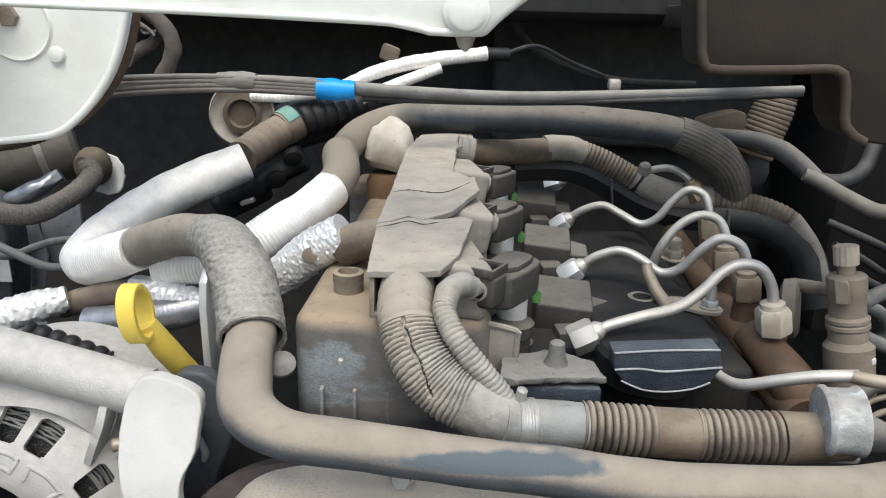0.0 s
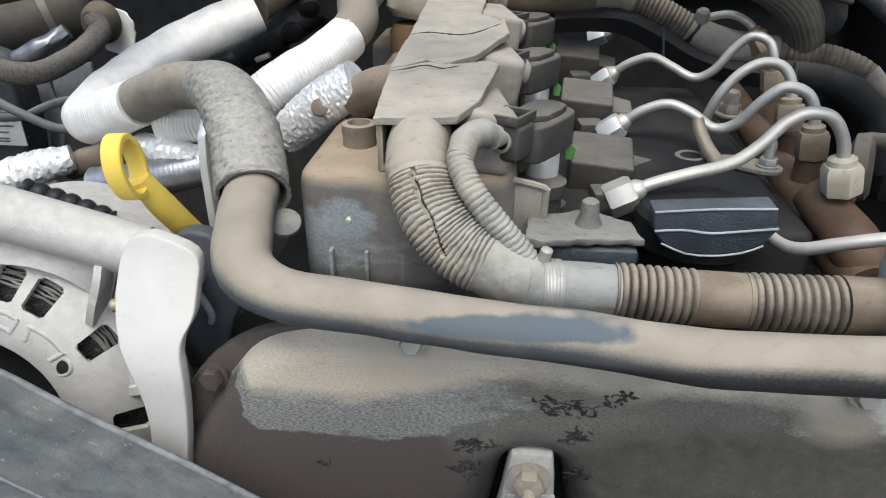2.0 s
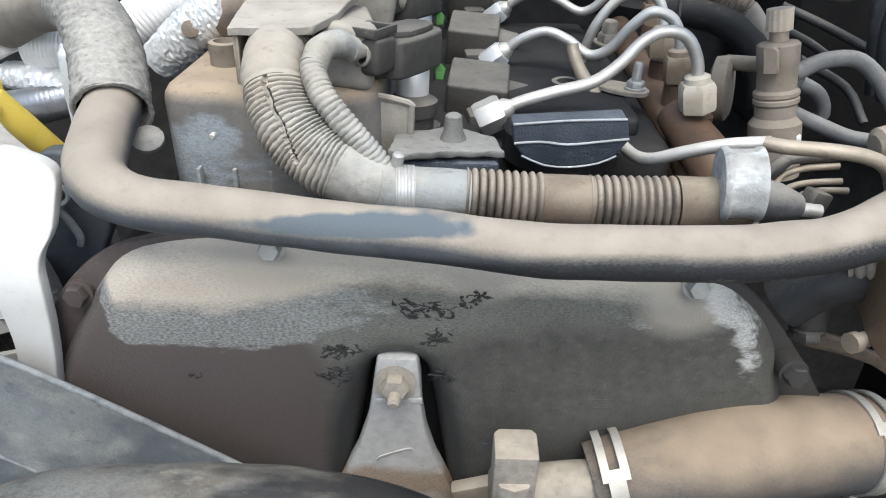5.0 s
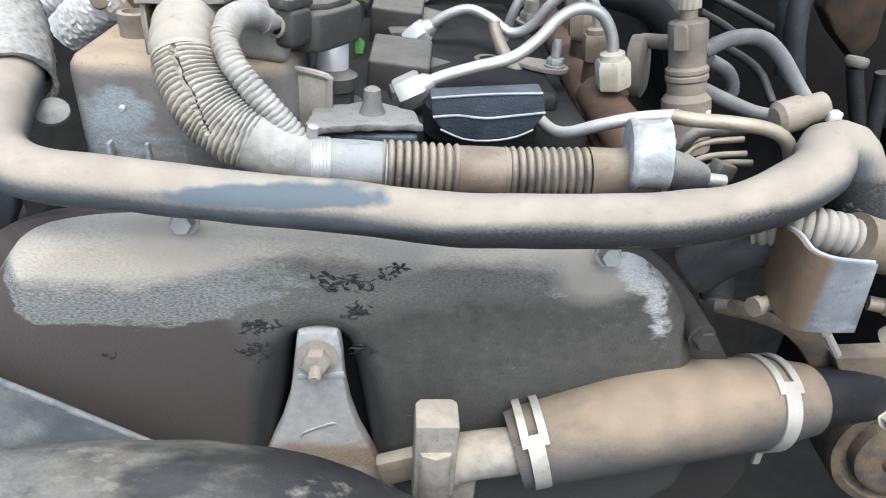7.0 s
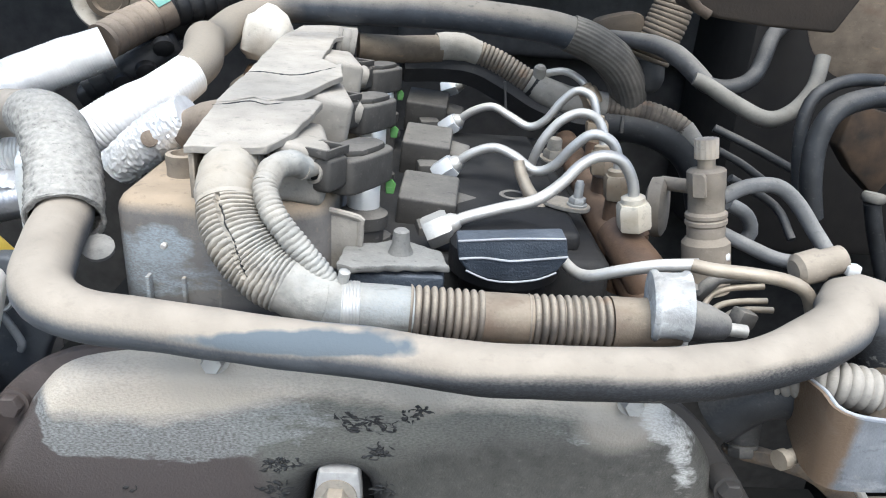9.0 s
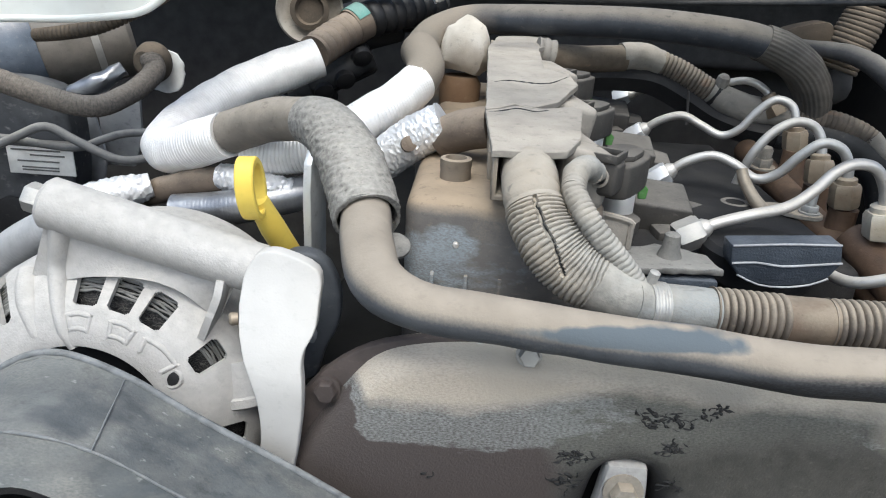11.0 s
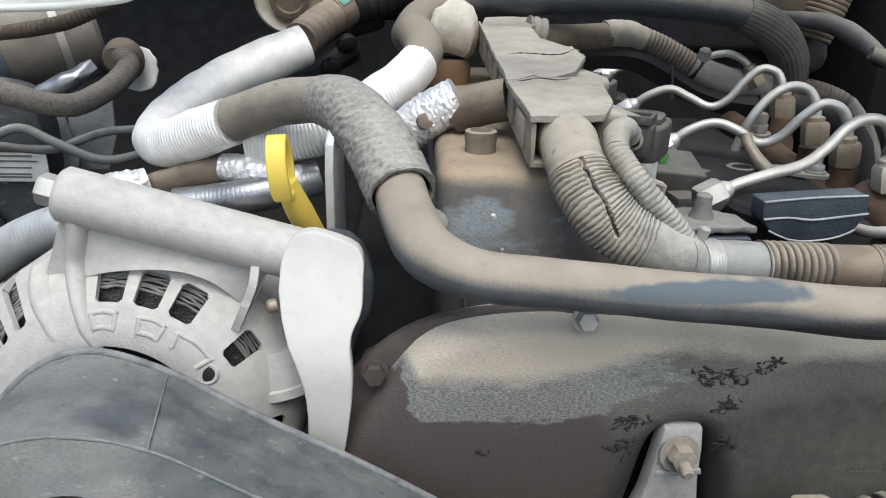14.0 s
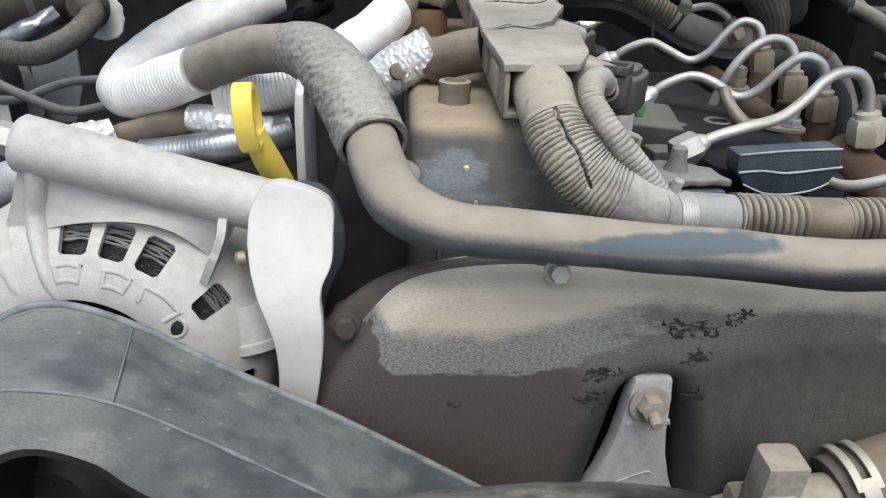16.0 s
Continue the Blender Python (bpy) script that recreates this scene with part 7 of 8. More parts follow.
def strut_tower():
    ob = thing("strut_tower", "white painted strut tower with a round hole and strut nut", "strut tower", (-0.36, 0.60, 0.95))
    out = rounded(xz((-0.3244, 0.4250, 1.1941), (-0.2751, 0.4250, 1.3231), (-0.1940, 0.4250, 1.3301), (-0.1555, 0.4250, 1.2977), (-0.1629, 0.4250, 1.2624), (-0.1741, 0.4250, 1.2376), (-0.1898, 0.4250, 1.2180), (-0.2087, 0.4250, 1.2028), (-0.2279, 0.4250, 1.1992), (-0.2625, 0.4250, 1.1954)), 2)
    h = Vector((-0.2255, 0.4430, 1.2662))
    bm = BM()
    edge = sorted(ragged(out, 0.003, 0.0), key=lambda q: math.atan2(q[1] - h.z, q[0] - h.x))
    pairs = []
    for x, z in edge:  # a sheet from the round hole out to the rim
        d = Vector((x - h.x, z - h.z)).normalized()
        pairs.append([bm.verts.new(p) for p in ((h.x + 0.0192 * d.x, 0.443, h.z + 0.0192 * d.y), (x, 0.443, z), (x, 0.453, z), (h.x + 0.0192 * d.x, 0.453, h.z + 0.0192 * d.y))])
    for a, b in zip(pairs, pairs[1:] + pairs[:1]):
        for k in range(4):
            bm.faces.new((a[k], a[(k + 1) % 4], b[(k + 1) % 4], b[k]))
    part("plate", bm, WHITE_PAINT, ob)
    part("plate_edge", sweep(BM(), [(x, 0.4440, z) for x, z in out + out[:1]], 0.0024, 10, 0.004), WHITE_PAINT, ob)
    part("flange", prism(BM(), [(x - 0.006, z - 0.001) for x, z in out], 0.012, upright(0.480), 0.003, 2), RUST, ob, "rust stained rear flange")
    part("hole_lip", lathe(BM(), [(0.0188, 0.004), (0.0192, -0.0006), (0.0206, -0.0012), (0.0218, 0.0006)], along((h.x, 0.4425, h.z), (0, 1, 0)), 40), WHITE_PAINT, ob)
    cup = part("strut_mount", lathe(BM(), [(0.0172, 0.0), (0.0168, 0.010), (0.0150, 0.012), (0.0125, 0.011), (0.0120, 0.015), (0.0100, 0.0165), (0.0060, 0.016)], along((h.x - 0.003, 0.4620, h.z + 0.003), (0.1, -1, 0)), 32), MOUNT, ob, "dusty brown strut mount")
    part("strut_nut", hexagon(BM(), (h.x - 0.004, 0.4465, h.z + 0.004), (0.1, -1, 0), 0.011, 0.007), BEIGE_GREY, cup)
    part("dimple", lathe(BM(), [(0.0050, 0), (0.0042, 0.0017), (0.0017, 0.0024)], along((-0.2033, 0.4420, 1.2494), (0, -1, 0)), 18), WHITE_PAINT, ob)


def cross_bar():
    ob = thing("cross_brace", "white painted cross brace with a bolted end", "brace", (0.0, 0.43, 1.26))
    low = xz((-0.2459, 0.3450, 1.2782), (-0.1695, 0.3450, 1.2753), (-0.1062, 0.3450, 1.2740), (-0.0485, 0.3450, 1.2726), (0.0038, 0.3450, 1.2711), (0.0212, 0.3450, 1.2678), (0.0455, 0.3450, 1.2675), (0.0518, 0.3450, 1.2742), (0.0634, 0.3450, 1.2833), (0.0780, 0.3450, 1.2972), (0.0207, 0.3450, 1.2914), (-0.1667, 0.3450, 1.2917), (-0.2418, 0.3450, 1.2946))
    part("bar", prism(BM(), low, 0.010, upright(0.350), 0.003, 3), WHITE_PAINT, ob)
    part("bar_lip", sweep(BM(), [(-0.2401, 0.3390, 1.2799), (-0.1653, 0.3390, 1.2767), (-0.0787, 0.3390, 1.2751), (0.0045, 0.3390, 1.2726), (0.0215, 0.3390, 1.2693), (0.0433, 0.3390, 1.2694)], 0.0018, 10, 0.01), WHITE_PAINT, ob)
    c = (0.0372, 0.3380, 1.2779)
    part("bolt", lathe(BM(), [(0.0099, 0), (0.0099, 0.0016), (0.0079, 0.0024), (0.0079, 0.0055), (0.0063, 0.0063)], along(c, (0, -1, 0)), 24), WHITE_PAINT, ob, "white painted bolt head")
    part("gusset", block(BM(), ((-0.2438, 0.3950, 1.2882)[0], 0.400, (-0.2438, 0.3950, 1.2882)[2]), (0.03, 0.10, 0.012), 0.002), WHITE_PAINT, ob)
    part("tip", lathe(BM(), [(0.0047, 0), (0.0032, 0.0047), (0.0008, 0.0071)], along((0.0370, 0.3450, 1.2682), (0, 0, -1)), 14), CLAMP, ob)


LINE_GREY = surface("dusty grey line", (0.17, 0.158, 0.145), (0.115, 0.107, 0.10), (0.29, 0.27, 0.245), 0.35, 0.5, 0.8)
DISH = surface("pale dirty dish", (0.33, 0.305, 0.265), (0.19, 0.16, 0.125), (0.36, 0.335, 0.295), 0.35, 0.4, 0.8, grain=90, grime=0.6)


def tape_pipe():
    ob = thing("vacuum_line", "long dark hose and cable bundle with blue tape", "hose", (0.05, 0.54, 1.22))
    pts = [(-0.2372, 0.5300, 1.2209), (-0.1954, 0.5300, 1.2253), (-0.1356, 0.5350, 1.2281), (-0.0713, 0.5400, 1.2272), (-0.0138, 0.5400, 1.2249), (0.0679, 0.5450, 1.2227), (0.1502, 0.5500, 1.2255), (0.2141, 0.5600, 1.2280), (0.2877, 0.5700, 1.2317)]
    part("hose", sweep(BM(), pts, [0.0062, 0.0062, 0.0062, 0.0058, 0.0046, 0.0044, 0.0042, 0.004, 0.0036], 14, 0.005), FUEL_HOSE, ob)
    for k in range(4):
        run = [(-0.2372, 0.5290, 1.2209), (-0.1954, 0.5290, 1.2253), (-0.1356, 0.5310, 1.2281), (-0.0641, 0.5350, 1.2263)]
        part("line", sweep(BM(), [(x, y - 0.003, z + (1.5 - k) * 0.0040 * (1.0 - 0.15 * i)) for i, (x, y, z) in enumerate(run)], 0.0024, 10, 0.005), LINE_GREY, ob, "thin dusty grey line")
    part("sleeve", sweep(BM(), [(-0.1400, 0.5320, 1.2290), (-0.1220, 0.5325, 1.2290), (-0.1130, 0.5328, 1.2288)], [0.0066, 0.0076, 0.0066], 16, 0.002, rough=0.0004, rscale=200), LINE_GREY, ob, "dusty grey tape")
    part("tape", sweep(BM(), [(-0.0694, 0.5350, 1.2257), (-0.0560, 0.5350, 1.2253), (-0.0427, 0.5360, 1.2252)], [0.0075, 0.0078, 0.0068], 16, 0.003, rough=0.0008, rscale=200), BLUE_TAPE, ob, "bright blue tape")
    part("cable", sweep(BM(), [(-0.0385, 0.5400, 1.2189), (0.0682, 0.5450, 1.2188), (0.1831, 0.5500, 1.2233), (0.2883, 0.5700, 1.2285)], 0.0022, 10, 0.008), HOSE_BLACK, ob)
    ob2 = thing("air_conditioning_line", "silver foil wrapped air conditioning lines", "pipe", (0.0, 0.64, 1.2))
    part("foil_line", sweep(BM(), [(-0.1438, 0.6200, 1.2102), (-0.1079, 0.6200, 1.2112), (-0.0713, 0.6300, 1.2184), (-0.0437, 0.6400, 1.2302), (-0.0058, 0.6500, 1.2401), (0.0535, 0.6600, 1.2483)], [0.005, 0.005, 0.0052, 0.0058, 0.0062, 0.006], 16, 0.0015, rib=(0.0035, 0.0004), rough=0.0006, rscale=150), FOIL, ob2)
    part("foil_line", sweep(BM(), [(-0.0521, 0.6300, 1.2095), (-0.0243, 0.6400, 1.2212), (0.0138, 0.6500, 1.2358)], 0.005, 14, 0.002, rib=(0.0035, 0.0004)), FOIL, ob2)
    part("end_cap", sweep(BM(), [(0.0516, 0.6600, 1.2478), (0.0725, 0.6650, 1.2477)], 0.0058, 12, 0.004), PLASTIC, ob2)
    part("wire", sweep(BM(), [(0.0702, 0.6700, 1.2483), (0.0990, 0.6900, 1.2548), (0.1333, 0.7100, 1.2408), (0.1679, 0.7200, 1.2282)], 0.002, 8, 0.006), HOSE_BLACK, ob2)
    part("clip", block(BM(), (-0.0303, 0.6500, 1.2465), (0.016, 0.01, 0.014), 0.003, (0, 20, 0)), BAND_BROWN, ob2)
    ob3 = thing("hose_port", "pale dirty round hose port on the bulkhead", "port", (-0.12, 0.62, 1.17))
    c = (-0.1531, 0.6200, 1.1934)
    part("disc", lathe(BM(), [(0.020, 0), (0.0262, 0.006), (0.0276, 0.0135), (0.0262, 0.0150), (0.0235, 0.0105), (0.0175, 0.0075)], along((c[0], 0.63, c[2]), (0.1, -1, 0.15)), 36), DISH, ob3)
    part("socket", lathe(BM(), [(0.015, 0.008), (0.016, 0.014), (0.012, 0.015), (0.010, 0.010)], along((c[0], 0.63, c[2]), (0.1, -1, 0.15)), 24), DRAIN, ob3)


DRUM = surface("grey brown drum paint", (0.22, 0.198, 0.172), (0.155, 0.14, 0.12), (0.30, 0.272, 0.235), 0.3, 0.4, 0.4, spec=0.5)
BOX_BLACK = surface("scuffed black box plastic", (0.065, 0.068, 0.073), (0.042, 0.044, 0.048), (0.22, 0.22, 0.212), 0.3, 0.3, 0.55, stain=34, grime=0.6, flecks=130)
overlay(BOX_BLACK, (0.26, 0.255, 0.24), [("noise", 190, 1.0)], 0.66, 0.74, 0.6)


BRAID = surface("dusty braided hose", (0.19, 0.165, 0.14), (0.11, 0.098, 0.085), (0.30, 0.265, 0.225), 0.3, 0.4, 0.9, grain=500, bump=0.8)
GLOSS = surface("glossy blue black paint", (0.14, 0.165, 0.205), (0.10, 0.12, 0.15), (0.35, 0.345, 0.335), 0.15, 0.3, 0.2, spec=0.6)


GUARD_BACK = surface("grey folded sheet", (0.38, 0.39, 0.41), (0.29, 0.30, 0.315), (0.42, 0.405, 0.38), 0.3, 0.3, 0.5, 0.3, grime=0.5)


def booster():
    ob = thing("brake_servo", "dark grey cylinder with a metal strap below the strut tower", "reservoir", (-0.36, 0.60, 1.0))
    part("bowl", lathe(BM(), [(0.041, -0.14), (0.0445, -0.13), (0.0450, -0.030), (0.0435, -0.024)], along((-0.3720, 0.6440, 1.1582), (0.80, 0.45, 0.18)), 40), GLOSS, ob, "glossy blue black bowl")
    part("drum", lathe(BM(), [(0.040, -0.03), (0.043, -0.022), (0.043, 0.046), (0.038, 0.050)], along((-0.3720, 0.6440, 1.1582), (0.80, 0.45, 0.18)), 36), DRUM, ob)
    part("strap", lathe(BM(), [(0.0432, 0.017), (0.0446, 0.017), (0.0446, 0.023), (0.0432, 0.023)], along((-0.3720, 0.6440, 1.1582), (0.80, 0.45, 0.18)), 36), STEEL, ob, "steel strap")
    part("ring", sweep(BM(), [(-0.3387, 0.5740, 1.1230), (-0.3180, 0.5790, 1.1318), (-0.2989, 0.5890, 1.1442)], [0.006, 0.008, 0.006], 14, 0.004, rough=0.002, rscale=150), PIPE_DARK, ob, "crumpled metal collar")
    part("loom", sweep(BM(), [(-0.3584, 0.5740, 1.1678), (-0.3344, 0.5690, 1.1715), (-0.3069, 0.5690, 1.1771), (-0.2845, 0.5740, 1.1862), (-0.2708, 0.5840, 1.1933)], [0.005, 0.0055, 0.0055, 0.005, 0.005], 14, 0.001, rib=(0.0036, 0.0014)), DRAIN, ob, "brown corrugated loom")
    part("hose", sweep(BM(), [(-0.4163, 0.5020, 1.1753), (-0.3916, 0.5070, 1.1608), (-0.3690, 0.5120, 1.1490), (-0.3068, 0.5320, 1.1243), (-0.2863, 0.5630, 1.1276), (-0.2770, 0.5940, 1.1405), (-0.2819, 0.6040, 1.1500)], [0.0082, 0.0082, 0.0082, 0.0082, 0.0082, 0.0084, 0.009], 22, 0.001, rib=(0.0014, 0.0003), rough=0.0004, rscale=500), BRAID, ob, "brown braided hose")
    part("hose_clamp", sweep(BM(), [(-0.3777, 0.5100, 1.1537), (-0.3744, 0.5110, 1.1515), (-0.3710, 0.5120, 1.1496)], 0.0108, 22, 0.002), CLAMP, ob, "silver hose clamp")
    part("end_piece", sweep(BM(), [(-0.4073, 0.5040, 1.1698), (-0.3944, 0.5060, 1.1630), (-0.3848, 0.5090, 1.1572)], [0.012, 0.0125, 0.0105], 18, 0.004), LABEL, ob, "white hose end")
    part("grommet", lathe(BM(), [(0.016, 0), (0.0172, 0.003), (0.0172, 0.008), (0.014, 0.014), (0.009, 0.018)], along((-0.2895, 0.6320, 1.1435), (-0.3, -1, 0.1)), 28), DRAIN, ob, "round brown boot")
    part("gasket", prism(BM(), ragged(rounded([(-0.018, -0.018), (0.010, -0.021), (0.020, -0.008), (0.017, 0.012), (0.0, 0.018), (-0.018, 0.014)], 1), 0.003, 0.0016), 0.002, along((-0.2845, 0.6360, 1.1374), (-0.2, -1, 0.1)), 0.0005, 1), LABEL, ob, "pale paper gasket")
    ob2 = thing("control_box", "black plastic control box with a white printed label", "control box", (-0.34, 0.56, 0.95))
    box = rounded(xz((-0.4512, 0.5550, 1.1366), (-0.3520, 0.5550, 1.1376), (-0.3290, 0.5550, 1.1200), (-0.3300, 0.5550, 1.0634), (-0.3400, 0.5550, 1.0254), (-0.3700, 0.5550, 0.9929), (-0.4252, 0.5550, 0.9856), (-0.4903, 0.5550, 0.9822)), 2)
    part("body", prism(BM(), box, 0.03, upright(0.582), 0.005, 3), BOX_BLACK, ob2)
    part("lid_lip", block(BM(), (-0.3532, 0.5480, 1.0882), (0.075, 0.006, 0.005), 0.001), HOSE_GREY, ob2)
    a = Vector((-0.3540, 0.5470, 1.0754))
    lab = part("label", block(BM(), a, (0.054, 0.0012, 0.025), 0.0003), LABEL, ob2, "white printed label")
    for x, z, w in ((-0.003, 0.0075, 0.040), (0.006, 0.0035, 0.028), (-0.002, -0.0015, 0.034), (-0.001, -0.0065, 0.030), (-0.001, -0.0088, 0.030)):
        part("print_bar", block(BM(), a + Vector((x, -0.0009, z)), (w, 0.0006, 0.0012), 0.0001), PRINT, lab)
    plug = part("drain_plug", lathe(BM(), [(0.018, -0.012), (0.020, 0), (0.020, 0.003), (0.014, 0.004), (0.012, 0.002)], along((-0.4160, 0.5470, 1.1167), (0.1, -1, 0.1)), 28), BEIGE_GREY, ob2, "grey round plug")
    part("plug_hex", hexagon(BM(), (-0.4141, 0.5440, 1.1174), (0.1, -1, 0.1), 0.016, 0.004), BAND_BROWN, plug, "reddish hex socket")
    part("clip", lathe(BM(), [(0.018, 0), (0.018, 0.003), (0.014, 0.004)], along((-0.3835, 0.5470, 1.0248), (0, -1, 0)), 24), PLASTIC, ob2)
    ob3 = thing("wire", "thin grey control cable in front of the control box", "wire", (-0.3, 0.54, 1.06))
    part("cable", sweep(BM(), [(-0.4459, 0.5100, 1.0754), (-0.4060, 0.5100, 1.0817), (-0.3807, 0.5100, 1.0875), (-0.3479, 0.5100, 1.1024), (-0.3228, 0.5100, 1.1124), (-0.3009, 0.5100, 1.1030), (-0.2700, 0.5100, 1.0908), (-0.2363, 0.5100, 1.0966)], 0.0033, 12, 0.005), FUEL_HOSE, ob3)
    part("cable", sweep(BM(), [(-0.4476, 0.5200, 1.0977), (-0.4089, 0.5200, 1.0986), (-0.3823, 0.5200, 1.0990), (-0.3582, 0.5200, 1.0987), (-0.3108, 0.5200, 1.0947), (-0.2857, 0.5200, 1.1030), (-0.2679, 0.5200, 1.1086), (-0.2385, 0.5200, 1.1112)], 0.0030, 12, 0.005), FUEL_HOSE, ob3)
    ob4 = thing("mounting_strip", "grey folded metal strip behind the cables", "bracket", (-0.28, 0.6, 0.98))
    part("strip", prism(BM(), xz((-0.3473, 0.6040, 1.0999), (-0.3353, 0.6040, 1.1028), (-0.3289, 0.6040, 1.0656), (-0.3349, 0.6040, 1.0383), (-0.3471, 0.6040, 1.0376), (-0.3430, 0.6040, 1.0720)), 0.004, upright(0.604), 0.001), WORN, ob4)
    part("panel", prism(BM(), xz((-0.3367, 0.6140, 1.1079), (-0.2987, 0.6140, 1.1145), (-0.3001, 0.6140, 1.0816), (-0.3095, 0.6140, 1.0544), (-0.3370, 0.6140, 1.0543)), 0.004, upright(0.614), 0.001), GUARD_BACK, ob4)


LOOM = surface("brown taped loom", (0.13, 0.112, 0.10), (0.085, 0.074, 0.067), (0.23, 0.205, 0.185), 0.3, 0.4, 0.85)


def black_bits():
    ob = thing("valve_assembly", "black plastic coolant valve behind the foil hose", "valve", (-0.1, 0.60, 1.12))
    for p, s, t in (((-0.1547, 0.6120, 1.1252), (0.05, 0.03, 0.024), 25), ((-0.1289, 0.6220, 1.1488), (0.06, 0.03, 0.028), 25), ((-0.1095, 0.6720, 1.1829), (0.05, 0.04, 0.04), 15), ((-0.0846, 0.6920, 1.1933), (0.06, 0.03, 0.036), 0)):
        part("body", block(BM(), p, s, 0.006, (0, -t, 20), 3), PLASTIC, ob)
    for p in ((-0.1078, 0.6020, 1.1661), (-0.1204, 0.5970, 1.1481), (-0.1371, 0.5920, 1.1388)):
        part("lug", lathe(BM(), [(0.006, 0), (0.008, 0.003), (0.008, 0.008), (0.004, 0.010)], along(p, (0.3, -0.6, -0.4)), 14), PLASTIC, ob)
    part("hose", sweep(BM(), [(-0.1629, 0.5820, 1.1301), (-0.1355, 0.5970, 1.1443), (-0.1023, 0.6120, 1.1612)], [0.0100, 0.0105, 0.0105], 18, 0.004, rib=(0.012, 0.0012)), HOSE_BLACK, ob, "black hose")
    part("tab", block(BM(), (-0.1385, 0.5770, 1.1297), (0.012, 0.006, 0.004), 0.001, (0, -20, 0)), CLAMP, ob, "pale tab")
    part("duct", sweep(BM(), [(-0.1255, 0.6820, 1.2020), (-0.0951, 0.6820, 1.1970), (-0.0568, 0.6820, 1.1973)], [0.017, 0.019, 0.016], 20, 0.005), HOSE_GREY, ob, "dark grey duct")
    ob2 = thing("wire_loom", "tangle of dirty wires behind the strut tower", "wires", (-0.25, 0.66, 1.2))
    part("loom", sweep(BM(), [(-0.2328, 0.6000, 1.2787), (-0.2164, 0.6000, 1.2748), (-0.2039, 0.6000, 1.2641), (-0.1989, 0.6000, 1.2496), (-0.2029, 0.6000, 1.2363), (-0.2115, 0.6000, 1.2245)], [0.005, 0.0058, 0.0066, 0.0068, 0.0064, 0.006], 14, 0.004, rough=0.0014, rscale=120), LOOM, ob2, "taped brown loom")
    part("loom", sweep(BM(), [(-0.2495, 0.6100, 1.2273), (-0.2407, 0.6100, 1.2379), (-0.2305, 0.6100, 1.2458), (-0.2206, 0.6100, 1.2504), (-0.2133, 0.6100, 1.2586)], [0.005, 0.0056, 0.0058, 0.005, 0.004], 14, 0.004, rough=0.0010, rscale=140), LOOM, ob2, "taped brown loom")
    random.seed(9)
    for i in range(4):
        pts = [tuple(c + random.uniform(-0.004, 0.004) for c in p) for p in ((-0.2377, 0.6000, 1.2752), (-0.2272, 0.6000, 1.2678), (-0.2179, 0.6000, 1.2607), (-0.2123, 0.6000, 1.2579))]
        part("wire", sweep(BM(), pts, 0.0014, 8, 0.004), RUST if i % 2 else LINE_GREY, ob2)
    part("plug", crumple(block(BM(), (-0.2398, 0.6000, 1.2415), (0.013, 0.012, 0.016), 0.002, (0, 25, 0)), 0.0006, 200), BEIGE_PALE, ob2, "pale plug")


PAD = surface("dark grey dusty pad", (0.075, 0.074, 0.073), (0.05, 0.05, 0.05), (0.14, 0.133, 0.122), 0.3, 0.3, 0.8, stain=18)


PIPE_DUST = surface("pale dusty pipe", (0.15, 0.142, 0.125), (0.10, 0.094, 0.084), (0.24, 0.225, 0.195), 0.35, 0.5, 0.7)


BODY_EDGE = surface("dusty brown folded edge", (0.06, 0.045, 0.033), (0.045, 0.034, 0.026), (0.11, 0.088, 0.068), 0.3, 0.4, 0.8)
BODY_DARK = surface("near black block", (0.013, 0.012, 0.011), (0.009, 0.008, 0.008), (0.026, 0.024, 0.021), 0.2, 0.3, 0.85, grime=0.15)
DRAIN_TUBE = surface("brown corrugated tube", (0.13, 0.107, 0.082), (0.085, 0.07, 0.055), (0.25, 0.205, 0.155), 0.35, 0.5, 0.75)


RUSTY = surface("rust stained sheet", (0.05, 0.032, 0.019), (0.018, 0.014, 0.011), (0.06, 0.048, 0.035), 0.25, 0.3, 0.85, grime=0.4)


